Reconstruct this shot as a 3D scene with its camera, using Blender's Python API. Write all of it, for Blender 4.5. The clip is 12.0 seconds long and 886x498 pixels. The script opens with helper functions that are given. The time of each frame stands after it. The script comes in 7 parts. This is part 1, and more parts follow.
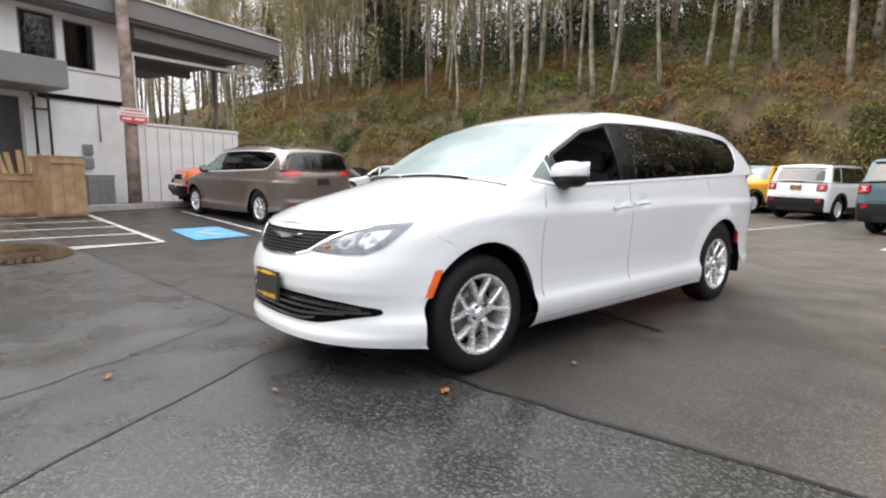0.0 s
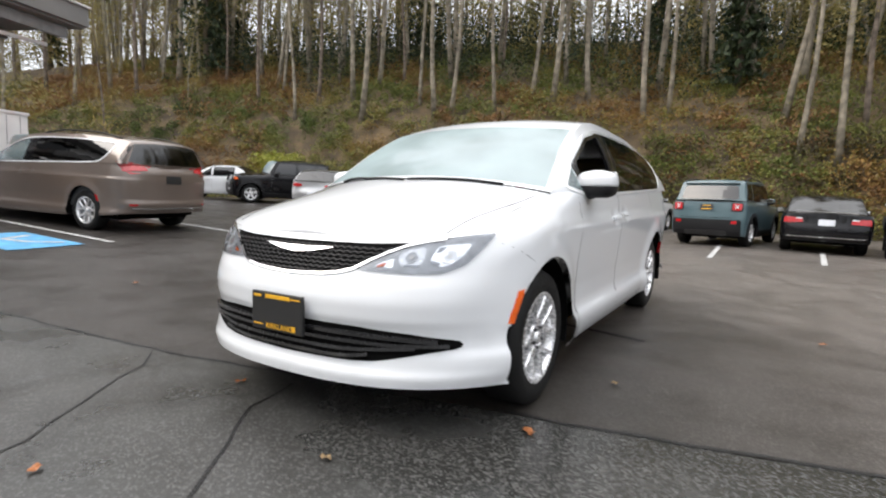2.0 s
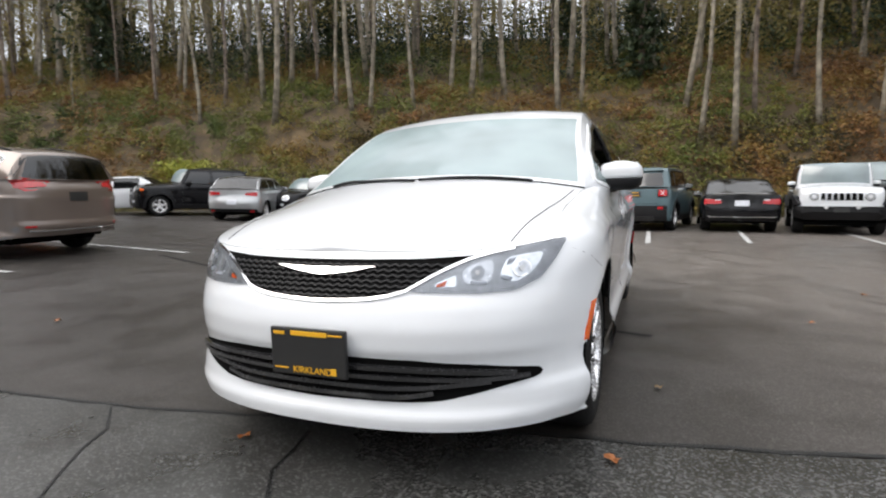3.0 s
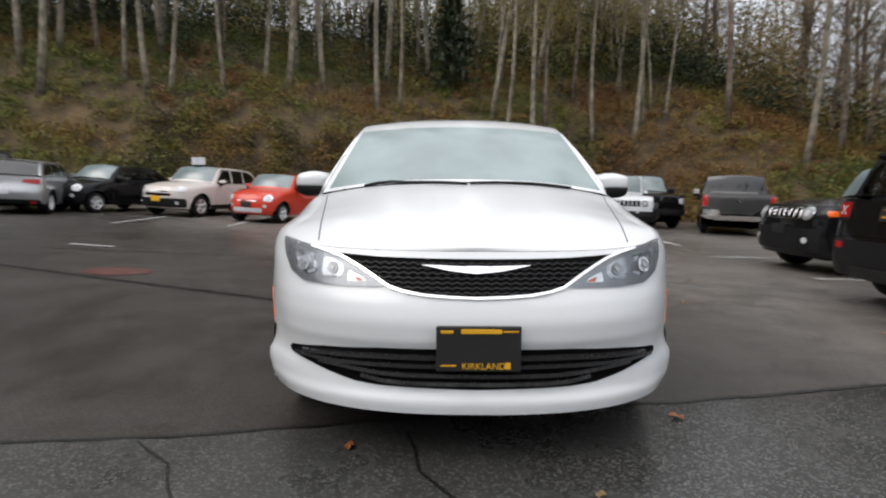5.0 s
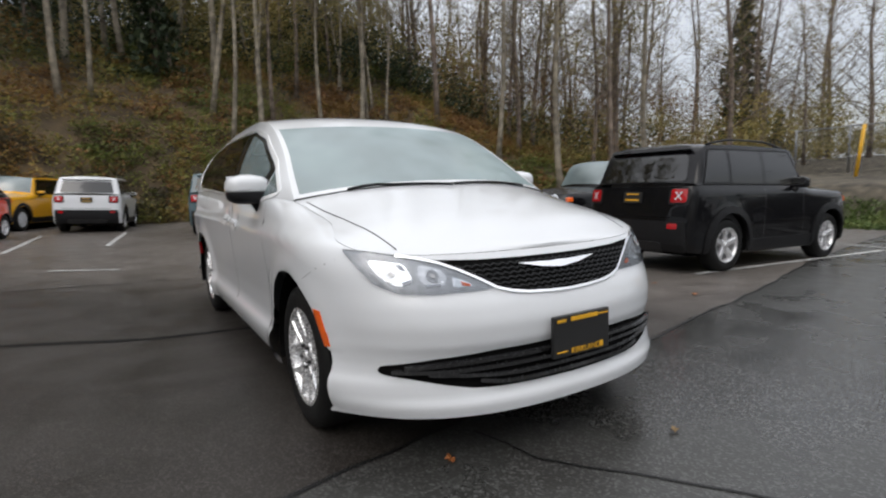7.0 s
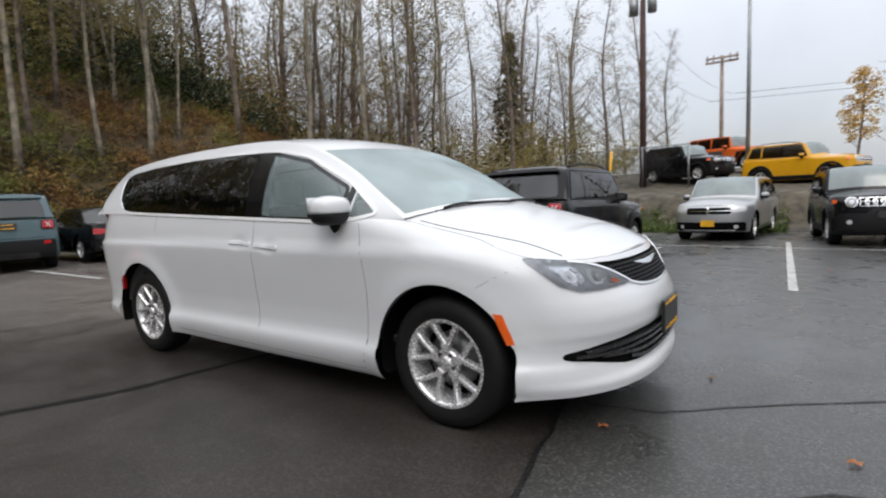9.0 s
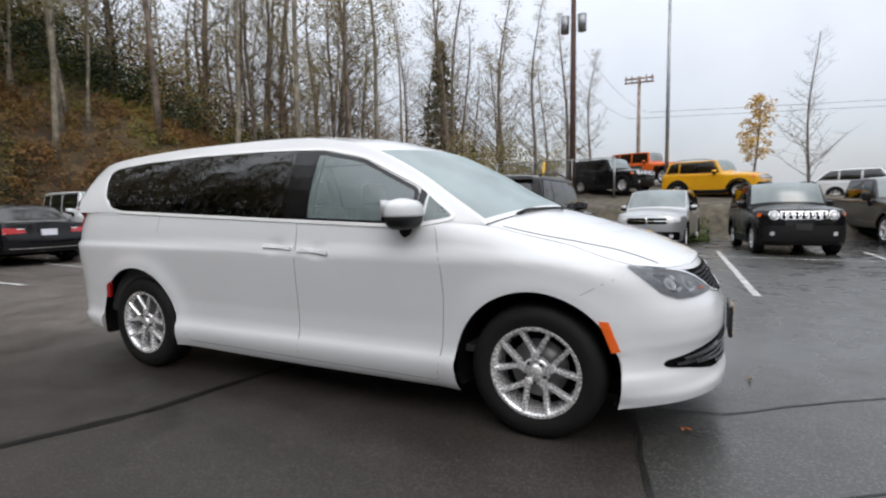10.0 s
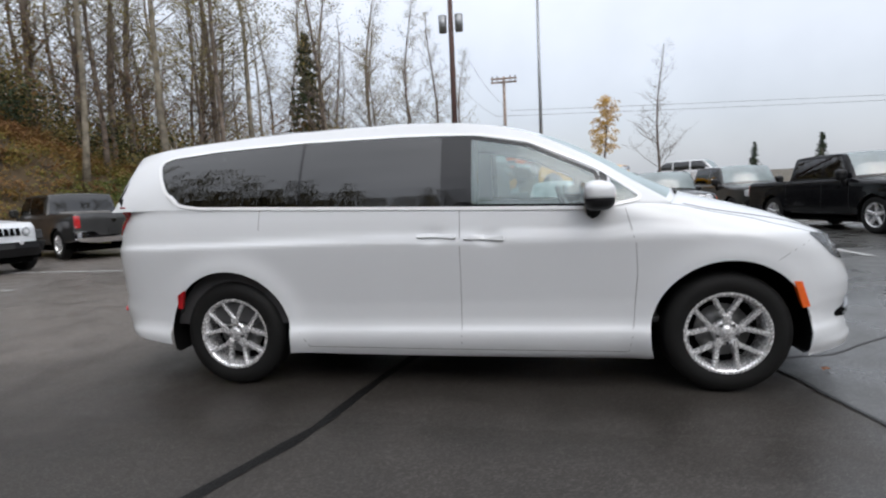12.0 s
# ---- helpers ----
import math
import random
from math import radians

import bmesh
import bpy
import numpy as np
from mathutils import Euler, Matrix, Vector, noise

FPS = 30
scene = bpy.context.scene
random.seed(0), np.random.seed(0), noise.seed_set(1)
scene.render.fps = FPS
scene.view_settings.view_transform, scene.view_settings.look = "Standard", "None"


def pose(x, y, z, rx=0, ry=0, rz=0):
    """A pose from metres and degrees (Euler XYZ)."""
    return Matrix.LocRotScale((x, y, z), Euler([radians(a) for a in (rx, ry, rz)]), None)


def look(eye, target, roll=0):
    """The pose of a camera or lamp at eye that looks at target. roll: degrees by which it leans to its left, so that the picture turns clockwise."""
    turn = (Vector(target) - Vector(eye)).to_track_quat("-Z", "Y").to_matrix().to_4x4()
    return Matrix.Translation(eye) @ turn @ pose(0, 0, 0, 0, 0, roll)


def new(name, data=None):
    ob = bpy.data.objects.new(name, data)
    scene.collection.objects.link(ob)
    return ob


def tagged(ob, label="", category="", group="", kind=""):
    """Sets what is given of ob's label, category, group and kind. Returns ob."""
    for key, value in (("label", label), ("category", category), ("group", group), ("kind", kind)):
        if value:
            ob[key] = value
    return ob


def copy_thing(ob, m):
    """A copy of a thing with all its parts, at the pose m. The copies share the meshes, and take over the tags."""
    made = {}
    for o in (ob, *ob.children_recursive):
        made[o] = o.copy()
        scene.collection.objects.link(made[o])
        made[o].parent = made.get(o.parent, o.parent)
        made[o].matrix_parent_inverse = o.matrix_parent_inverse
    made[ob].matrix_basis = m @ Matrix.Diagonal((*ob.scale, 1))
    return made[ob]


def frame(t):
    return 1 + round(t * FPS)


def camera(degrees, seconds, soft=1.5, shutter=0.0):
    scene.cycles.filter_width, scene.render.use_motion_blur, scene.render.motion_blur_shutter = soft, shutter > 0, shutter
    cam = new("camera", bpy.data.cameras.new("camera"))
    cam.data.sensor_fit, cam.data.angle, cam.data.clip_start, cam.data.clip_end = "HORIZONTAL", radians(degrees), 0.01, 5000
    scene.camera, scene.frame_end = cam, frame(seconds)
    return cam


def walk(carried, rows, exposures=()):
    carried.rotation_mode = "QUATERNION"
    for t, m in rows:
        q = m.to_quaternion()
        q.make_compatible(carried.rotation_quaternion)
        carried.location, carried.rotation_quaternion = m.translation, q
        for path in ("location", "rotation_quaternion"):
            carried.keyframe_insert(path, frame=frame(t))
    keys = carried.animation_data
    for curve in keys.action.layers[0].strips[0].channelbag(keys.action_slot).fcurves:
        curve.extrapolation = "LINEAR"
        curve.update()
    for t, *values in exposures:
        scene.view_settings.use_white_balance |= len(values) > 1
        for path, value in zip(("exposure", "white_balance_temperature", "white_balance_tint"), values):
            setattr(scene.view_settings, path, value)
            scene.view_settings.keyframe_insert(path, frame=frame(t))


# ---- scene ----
cam = camera(80.5, 12.0, soft=2.1, shutter=0.4)
PATH = [
    (0, (3.175, -3.67, 1.108), (1.636, -2.414, 0.877), -0.4),
    (0.5, (2.957, -3.86, 1.104), (1.448, -2.561, 0.909), 0.2),
    (1, (2.667, -4.018, 1.104), (1.241, -2.625, 0.943), -2.3),
    (1.5, (2.365, -4.187, 1.113), (1.187, -2.577, 0.97), -2.1),
    (2, (1.906, -4.153, 1.087), (0.877, -2.449, 0.889), 1.5),
    (2.5, (1.457, -4.026, 1.131), (0.537, -2.258, 0.968), 1.5),
    (2.7, (1.354, -4.041, 1.102), (0.507, -2.239, 0.911), -0.2),
    (4.3, (0.422, -4.35, 1.106), (0.051, -2.394, 0.913), -2.1),
    (4.5, (0.267, -4.407, 1.107), (-0.009, -2.431, 0.966), -2.9),
    (5, (-0.148, -4.491, 1.146), (-0.139, -2.503, 0.926), 0.4),
    (5.5, (-0.56, -4.465, 1.163), (-0.259, -2.5, 0.943), -1.5),
    (6, (-0.943, -4.345, 1.142), (-0.409, -2.431, 0.923), -4.2),
    (6.5, (-1.316, -4.23, 1.147), (-0.607, -2.376, 0.902), -2.4),
    (6.7, (-1.462, -4.174, 1.16), (-0.596, -2.389, 0.908), -2.1),
    (8.3, (-2.535, -3.517, 1.225), (-1.159, -2.079, 1.028), -1.7),
    (8.5, (-2.725, -3.409, 1.203), (-1.236, -2.098, 0.952), -2.3),
    (9, (-3.154, -3.132, 1.246), (-1.526, -1.988, 1.045), -2.6),
    (9.5, (-3.38, -2.763, 1.26), (-1.65, -1.78, 1.065), -3.6),
    (10, (-3.529, -2.308, 1.267), (-1.741, -1.432, 1.078), -1.2),
    (10.5, (-3.71, -1.849, 1.289), (-1.824, -1.215, 1.091), -2.5),
    (11, (-3.837, -1.397, 1.247), (-1.945, -0.782, 1.041), -2.5),
    (11.5, (-4.013, -0.939, 1.257), (-2.085, -0.444, 1.058), -1.4),
    (12, (-4.138, -0.482, 1.257), (-2.181, -0.132, 1.038), -2.8),
]
walk(cam, [(t, look(eye, target, roll)) for t, eye, target, roll in PATH],
     exposures=[(0, 0.62, 6500, 10), (1.5, 0.54, 6500, 10), (2.5, 0.38, 6450, 10), (5, -0.2, 6400, 10), (6.5, -0.42, 6350, 10), (9.5, -0.2, 6300, 10), (12, -0.18, 6150, 10)])

SKY_CLOUD = 1.6
scene.view_settings.exposure = 0.0

# ---- sky and light: an overcast November day ----
world = bpy.data.worlds.new("overcast_sky")
scene.world = world
world.use_nodes = True
wt = world.node_tree
sky = wt.nodes.new("ShaderNodeTexSky")
sky.sky_type = "NISHITA"
sky.sun_disc = False
sky.sun_elevation, sky.sun_rotation = radians(47), radians(234)
sky.dust_density = 4.0
wco = wt.nodes.new("ShaderNodeTexCoord")
wsep = wt.nodes.new("ShaderNodeSeparateXYZ")
wt.links.new(wco.outputs["Generated"], wsep.inputs[0])
wramp = wt.nodes.new("ShaderNodeValToRGB")
wramp.color_ramp.elements[0].position, wramp.color_ramp.elements[0].color = 0.0, (0.36, 0.365, 0.375, 1)
wramp.color_ramp.elements[1].position, wramp.color_ramp.elements[1].color = 1.0, (1.35, 1.34, 1.33, 1)
mid_sky = wramp.color_ramp.elements.new(0.12)
mid_sky.color = (0.42, 0.425, 0.44, 1)
high_sky = wramp.color_ramp.elements.new(0.45)
high_sky.color = (0.78, 0.78, 0.79, 1)
wt.links.new(wsep.outputs[2], wramp.inputs[0])
cloud = wt.nodes.new("ShaderNodeTexNoise")
cloud.inputs["Scale"].default_value, cloud.inputs["Detail"].default_value = 3.0, 5.0
wt.links.new(wco.outputs["Generated"], cloud.inputs["Vector"])
cmap = wt.nodes.new("ShaderNodeMapRange")
cmap.inputs[1].default_value, cmap.inputs[2].default_value, cmap.inputs[3].default_value, cmap.inputs[4].default_value = 0.3, 0.7, 0.86, 1.1
wt.links.new(cloud.outputs[0], cmap.inputs[0])
cmul = wt.nodes.new("ShaderNodeVectorMath")
cmul.operation = "SCALE"
wt.links.new(wramp.outputs[0], cmul.inputs[0])
wt.links.new(cmap.outputs[0], cmul.inputs["Scale"])
wbg = wt.nodes["Background"]
wbg.inputs[1].default_value = SKY_CLOUD
wt.links.new(cmul.outputs[0], wbg.inputs[0])
wbg2 = wt.nodes.new("ShaderNodeBackground")
wbg2.inputs[1].default_value = 0.05
wt.links.new(sky.outputs[0], wbg2.inputs[0])
wadd = wt.nodes.new("ShaderNodeAddShader")
wt.links.new(wbg.outputs[0], wadd.inputs[0])
wt.links.new(wbg2.outputs[0], wadd.inputs[1])
wt.links.new(wadd.outputs[0], wt.nodes["World Output"].inputs[0])

sun = new("sun", bpy.data.lights.new("sun", "SUN"))
sun.data.energy, sun.data.angle, sun.data.color = 0.7, radians(40), (1.0, 0.97, 0.92)
sun.matrix_world = look((-18, -13, 24), (0, 0, 0))


# ---- materials ----
def mat(name, col, rough=0.5, metal=0.0, var=0.12, scale=6.0, bump=0.0, bscale=80.0, coat=0.0, trans=0.0, emit=0.0, col2=None, rvar=0.08, ior=1.5, island=0.0, spec=0.5):
    m = bpy.data.materials.new(name)
    m.use_nodes = True
    nt = m.node_tree
    p = nt.nodes["Principled BSDF"]
    co = nt.nodes.new("ShaderNodeTexCoord")
    n1 = nt.nodes.new("ShaderNodeTexNoise")
    n1.inputs["Scale"].default_value, n1.inputs["Detail"].default_value = scale, 6.0
    nt.links.new(co.outputs["Object"], n1.inputs["Vector"])
    n2 = nt.nodes.new("ShaderNodeTexNoise")
    n2.inputs["Scale"].default_value, n2.inputs["Detail"].default_value = bscale, 3.0
    nt.links.new(co.outputs["Object"], n2.inputs["Vector"])
    ramp = nt.nodes.new("ShaderNodeValToRGB")
    a = [max(0.0, c * (1 - var)) for c in col]
    b = [min(1.0, c * (1 + var)) for c in (col2 or col)]
    ramp.color_ramp.elements[0].position, ramp.color_ramp.elements[1].position = 0.3, 0.7
    ramp.color_ramp.elements[0].color, ramp.color_ramp.elements[1].color = (*a, 1), (*b, 1)
    if island:
        geo = nt.nodes.new("ShaderNodeNewGeometry")
        mx = nt.nodes.new("ShaderNodeMix")
        mx.inputs[0].default_value = island
        nt.links.new(n1.outputs[0], mx.inputs[2])
        nt.links.new(geo.outputs["Random Per Island"], mx.inputs[3])
        nt.links.new(mx.outputs[0], ramp.inputs[0])
    else:
        nt.links.new(n1.outputs[0], ramp.inputs[0])
    nt.links.new(ramp.outputs[0], p.inputs["Base Color"])
    mr = nt.nodes.new("ShaderNodeMapRange")
    mr.inputs[1].default_value, mr.inputs[2].default_value = 0.3, 0.7
    mr.inputs[3].default_value, mr.inputs[4].default_value = max(0.0, rough - rvar), min(1.0, rough + rvar)
    nt.links.new(n2.outputs[0], mr.inputs[0])
    nt.links.new(mr.outputs[0], p.inputs["Roughness"])
    p.inputs["Metallic"].default_value = metal
    p.inputs["IOR"].default_value = ior
    p.inputs["Specular IOR Level"].default_value = spec
    if coat:
        p.inputs["Coat Weight"].default_value, p.inputs["Coat Roughness"].default_value = coat, 0.03
    if trans:
        p.inputs["Transmission Weight"].default_value = trans
    if emit:
        p.inputs["Emission Color"].default_value, p.inputs["Emission Strength"].default_value = (*col, 1), emit
    if bump:
        bp = nt.nodes.new("ShaderNodeBump")
        bp.inputs["Strength"].default_value, bp.inputs["Distance"].default_value = bump, 0.02
        nt.links.new(n2.outputs[0], bp.inputs["Height"])
        nt.links.new(bp.outputs[0], p.inputs["Normal"])
    return m


def paint(name, col, rough=0.3, metal=0.0):
    return mat(name, col, rough, metal, var=0.03, scale=2.0, coat=1.0, rvar=0.03, bump=0.002, bscale=400, spec=0.12)


def glass(name, tint, mix, bend=1.7, sky_sheen=0.0):
    """Window glass: a clear reflecting pane, tinted by see-through colour; mix is the share that lets light through."""
    m = bpy.data.materials.new(name)
    m.use_nodes = True
    nt = m.node_tree
    nt.nodes.remove(nt.nodes["Principled BSDF"])
    tr = nt.nodes.new("ShaderNodeBsdfTransparent")
    tr.inputs[0].default_value = (*[c * mix for c in tint], 1)
    gl = nt.nodes.new("ShaderNodeBsdfGlossy")
    gl.inputs["Roughness"].default_value = 0.01
    co = nt.nodes.new("ShaderNodeTexCoord")
    nz = nt.nodes.new("ShaderNodeTexNoise")
    nz.inputs["Scale"].default_value = 2.0
    nt.links.new(co.outputs["Object"], nz.inputs["Vector"])
    bp = nt.nodes.new("ShaderNodeBump")
    bp.inputs["Strength"].default_value, bp.inputs["Distance"].default_value = 0.03, 0.02
    nt.links.new(nz.outputs[0], bp.inputs["Height"])
    nt.links.new(bp.outputs[0], gl.inputs["Normal"])
    fr = nt.nodes.new("ShaderNodeFresnel")
    fr.inputs[0].default_value = bend
    ms = nt.nodes.new("ShaderNodeMixShader")
    nt.links.new(fr.outputs[0], ms.inputs[0])
    nt.links.new(tr.outputs[0], ms.inputs[1])
    nt.links.new(gl.outputs[0], ms.inputs[2])
    out = ms
    if sky_sheen:
        # a pale blue diffuse share paints in the bright sky mirrored by the pane
        sheen = nt.nodes.new("ShaderNodeBsdfDiffuse")
        sheen.inputs[0].default_value = (0.62, 0.77, 0.79, 1)
        sheen_n = nt.nodes.new("ShaderNodeMapRange")
        sheen_n.inputs[1].default_value, sheen_n.inputs[2].default_value = 0.3, 0.7
        sheen_n.inputs[3].default_value, sheen_n.inputs[4].default_value = sky_sheen * 0.8, sky_sheen * 1.2
        nt.links.new(nz.outputs[0], sheen_n.inputs[0])
        out = nt.nodes.new("ShaderNodeMixShader")
        nt.links.new(sheen_n.outputs[0], out.inputs[0])
        nt.links.new(ms.outputs[0], out.inputs[1])
        nt.links.new(sheen.outputs[0], out.inputs[2])
    nt.links.new(out.outputs[0], nt.nodes["Material Output"].inputs[0])
    return m


def asphalt(name, dark, light, stone, stones, rough0, rough1, wet, seed, gain=1.0):
    """Wet tarmac: aggregate of small stones, damp patches that change gloss, faint stains."""
    m = bpy.data.materials.new(name)
    m.use_nodes = True
    nt = m.node_tree
    p = nt.nodes["Principled BSDF"]
    co = nt.nodes.new("ShaderNodeTexCoord")

    def noise_node(scale, detail=5.0, offset=0.0):
        mp = nt.nodes.new("ShaderNodeMapping")
        mp.inputs["Location"].default_value = (offset + seed, offset, 0)
        nt.links.new(co.outputs["Object"], mp.inputs[0])
        n = nt.nodes.new("ShaderNodeTexNoise")
        n.inputs["Scale"].default_value, n.inputs["Detail"].default_value = scale, detail
        nt.links.new(mp.outputs[0], n.inputs["Vector"])
        return n

    big, mid, fine = noise_node(0.22, 4.0), noise_node(2.3, 6.0, 7.0), noise_node(55.0, 4.0, 3.0)
    vor = nt.nodes.new("ShaderNodeTexVoronoi")
    vor.inputs["Scale"].default_value = stones
    nt.links.new(co.outputs["Object"], vor.inputs["Vector"])
    sepc = nt.nodes.new("ShaderNodeSeparateColor")
    nt.links.new(vor.outputs["Color"], sepc.inputs[0])
    sr = nt.nodes.new("ShaderNodeValToRGB")
    sr.color_ramp.elements[0].position, sr.color_ramp.elements[0].color = 0.62, (0, 0, 0, 1)
    sr.color_ramp.elements[1].position, sr.color_ramp.elements[1].color = 0.98, (1, 1, 1, 1)
    nt.links.new(sepc.outputs[0], sr.inputs[0])
    cr = nt.nodes.new("ShaderNodeValToRGB")
    cr.color_ramp.elements[0].position, cr.color_ramp.elements[1].position = 0.3, 0.72
    cr.color_ramp.elements[0].color, cr.color_ramp.elements[1].color = (*dark, 1), (*light, 1)
    add = nt.nodes.new("ShaderNodeMix")
    add.inputs[0].default_value = 0.5
    nt.links.new(big.outputs[0], add.inputs[2])
    nt.links.new(mid.outputs[0], add.inputs[3])
    nt.links.new(add.outputs[0], cr.inputs[0])
    mixc = nt.nodes.new("ShaderNodeMix")
    mixc.data_type = "RGBA"
    nt.links.new(sr.outputs[0], mixc.inputs[0])
    nt.links.new(cr.outputs[0], mixc.inputs[6])
    mixc.inputs[7].default_value = (*stone, 1)
    # the tarmac's colour grows lighter towards +x and +y, with an uneven border
    sx = nt.nodes.new("ShaderNodeSeparateXYZ")
    nt.links.new(co.outputs["Object"], sx.inputs[0])
    wav = nt.nodes.new("ShaderNodeMath")
    wav.operation = "MULTIPLY_ADD"
    wav.inputs[1].default_value, wav.inputs[2].default_value = 5.0, -2.5
    nt.links.new(big.outputs[0], wav.inputs[0])
    sm = nt.nodes.new("ShaderNodeMath")
    slant = nt.nodes.new("ShaderNodeMath")
    slant.operation = "MULTIPLY_ADD"
    slant.inputs[1].default_value = 1.0
    nt.links.new(sx.outputs[0], slant.inputs[0])
    nt.links.new(sx.outputs[1], slant.inputs[2])
    nt.links.new(slant.outputs[0], sm.inputs[0])
    nt.links.new(wav.outputs[0], sm.inputs[1])
    dm = nt.nodes.new("ShaderNodeMapRange")
    dm.interpolation_type = "SMOOTHSTEP"
    dm.inputs[1].default_value, dm.inputs[2].default_value, dm.inputs[3].default_value, dm.inputs[4].default_value = 0.0, 4.2, 1.0, gain
    nt.links.new(sm.outputs[0], dm.inputs[0])
    gainc = nt.nodes.new("ShaderNodeVectorMath")
    gainc.operation = "SCALE"
    nt.links.new(mixc.outputs[2], gainc.inputs[0])
    nt.links.new(dm.outputs[0], gainc.inputs["Scale"])
    nt.links.new(gainc.outputs[0], p.inputs["Base Color"])
    mr = nt.nodes.new("ShaderNodeMapRange")
    mr.inputs[1].default_value, mr.inputs[2].default_value = 0.35, 0.65
    mr.inputs[3].default_value, mr.inputs[4].default_value = rough0, rough1
    nt.links.new(add.outputs[0], mr.inputs[0])
    nt.links.new(mr.outputs[0], p.inputs["Roughness"])
    p.inputs["Specular IOR Level"].default_value = wet
    hm = nt.nodes.new("ShaderNodeMix")
    hm.inputs[0].default_value = 0.5
    nt.links.new(vor.outputs["Distance"], hm.inputs[2])
    nt.links.new(fine.outputs[0], hm.inputs[3])
    bp = nt.nodes.new("ShaderNodeBump")
    bp.inputs["Strength"].default_value, bp.inputs["Distance"].default_value = 0.22, 0.005
    nt.links.new(hm.outputs[0], bp.inputs["Height"])
    nt.links.new(bp.outputs[0], p.inputs["Normal"])
    return m


def foliage(name, stops, scale=0.35, rough=0.55, share=0.6):
    """Leaves whose colour changes from leaf to leaf and in drifts over the slope."""
    m = bpy.data.materials.new(name)
    m.use_nodes = True
    nt = m.node_tree
    p = nt.nodes["Principled BSDF"]
    co = nt.nodes.new("ShaderNodeTexCoord")
    n = nt.nodes.new("ShaderNodeTexNoise")
    n.inputs["Scale"].default_value, n.inputs["Detail"].default_value = scale, 5.0
    nt.links.new(co.outputs["Object"], n.inputs["Vector"])
    st = nt.nodes.new("ShaderNodeMapRange")
    st.inputs[1].default_value, st.inputs[2].default_value = 0.28, 0.72
    nt.links.new(n.outputs[0], st.inputs[0])
    geo = nt.nodes.new("ShaderNodeNewGeometry")
    mx = nt.nodes.new("ShaderNodeMix")
    mx.inputs[0].default_value = 1 - share
    nt.links.new(st.outputs[0], mx.inputs[2])
    nt.links.new(geo.outputs["Random Per Island"], mx.inputs[3])
    ramp = nt.nodes.new("ShaderNodeValToRGB")
    els = ramp.color_ramp.elements
    els[0].position, els[0].color = stops[0][0], (*stops[0][1], 1)
    els[1].position, els[1].color = stops[-1][0], (*stops[-1][1], 1)
    for pos, c in stops[1:-1]:
        els.new(pos).color = (*c, 1)
    nt.links.new(mx.outputs[0], ramp.inputs[0])
    nt.links.new(ramp.outputs[0], p.inputs["Base Color"])
    p.inputs["Roughness"].default_value = rough
    p.inputs["Specular IOR Level"].default_value = 0.25
    return m


WHITE = mat("white_paint", (0.69, 0.705, 0.725), 0.35, var=0.015, scale=2.0, coat=1.0, rvar=0.03, bump=0.002, bscale=400, spec=0.3)
BROWN = paint("bronze_paint", (0.175, 0.14, 0.12), 0.3, 0.4)
TEAL = paint("grey_blue_paint", (0.075, 0.12, 0.135))
YELLOW = paint("yellow_paint", (0.72, 0.36, 0.01))
RED = paint("red_paint", (0.62, 0.05, 0.025))
ORANGE = paint("orange_paint", (0.7, 0.13, 0.02))
BLACKP = mat("black_paint", (0.006, 0.006, 0.007), 0.25, var=0.03, scale=2.0, coat=0.55, rvar=0.03, spec=0.08)
GREYP = paint("dark_grey_paint", (0.06, 0.06, 0.06), 0.3, 0.4)
SILVER = paint("silver_paint", (0.42, 0.43, 0.44), 0.3, 0.6)
CREAM = paint("pearl_paint", (0.66, 0.6, 0.56))
LIME = paint("lime_paint", (0.3, 0.5, 0.01))
RUBBER = mat("rubber", (0.011, 0.011, 0.011), 0.6, bump=0.15, bscale=200, spec=0.2)
ALLOY = mat("alloy", (0.8, 0.8, 0.81), 0.27, 0.65, var=0.02, rvar=0.015)
DARKALLOY = mat("dark_alloy", (0.05, 0.05, 0.052), 0.35, 0.7)
PLASTIC = mat("black_plastic", (0.011, 0.011, 0.012), 0.45, bump=0.05, bscale=300, spec=0.25)
GLOSSBLACK = mat("gloss_black", (0.005, 0.005, 0.006), 0.1)
LINER = mat("wheel_liner", (0.004, 0.004, 0.004), 0.9, spec=0.05)
CHROME = mat("chrome", (0.85, 0.85, 0.86), 0.08, 1.0, var=0.02, rvar=0.03)
PRIVACY = glass("privacy_glass", (0.5, 0.52, 0.55), 0.05, 1.9)
SCREEN = glass("windscreen_glass", (0.66, 0.8, 0.8), 0.75, 2.3, 0.34)
CLEAR = glass("door_glass", (0.62, 0.82, 0.78), 0.8, 2.0, 0.18)
CARSCREEN = glass("car_windscreen", (0.55, 0.68, 0.68), 0.6, 2.4, 0.24)
SEAMGREY = mat("seam_shadow", (0.12, 0.12, 0.125), 0.8, var=0.1)
LENS = glass("lamp_lens", (0.9, 0.92, 0.95), 0.92, 1.4)
LAMPBOWL = mat("lamp_bowl", (0.7, 0.71, 0.72), 0.22, 0.6, var=0.15, scale=40)
CHROMELAMP = mat("lamp_chrome", (0.78, 0.79, 0.8), 0.14, 0.9, var=0.2, scale=35)
BARGREY = mat("intake_bar_gloss", (0.02, 0.02, 0.021), 0.22, var=0.1, coat=0.6)
LAMPBACK = mat("lamp_reflector", (0.4, 0.41, 0.42), 0.25, 0.4, var=0.12, scale=22, rvar=0.03)
LAMPDARK = mat("lamp_bowl_dark", (0.36, 0.365, 0.375), 0.2, 0.4, var=0.3, scale=60)
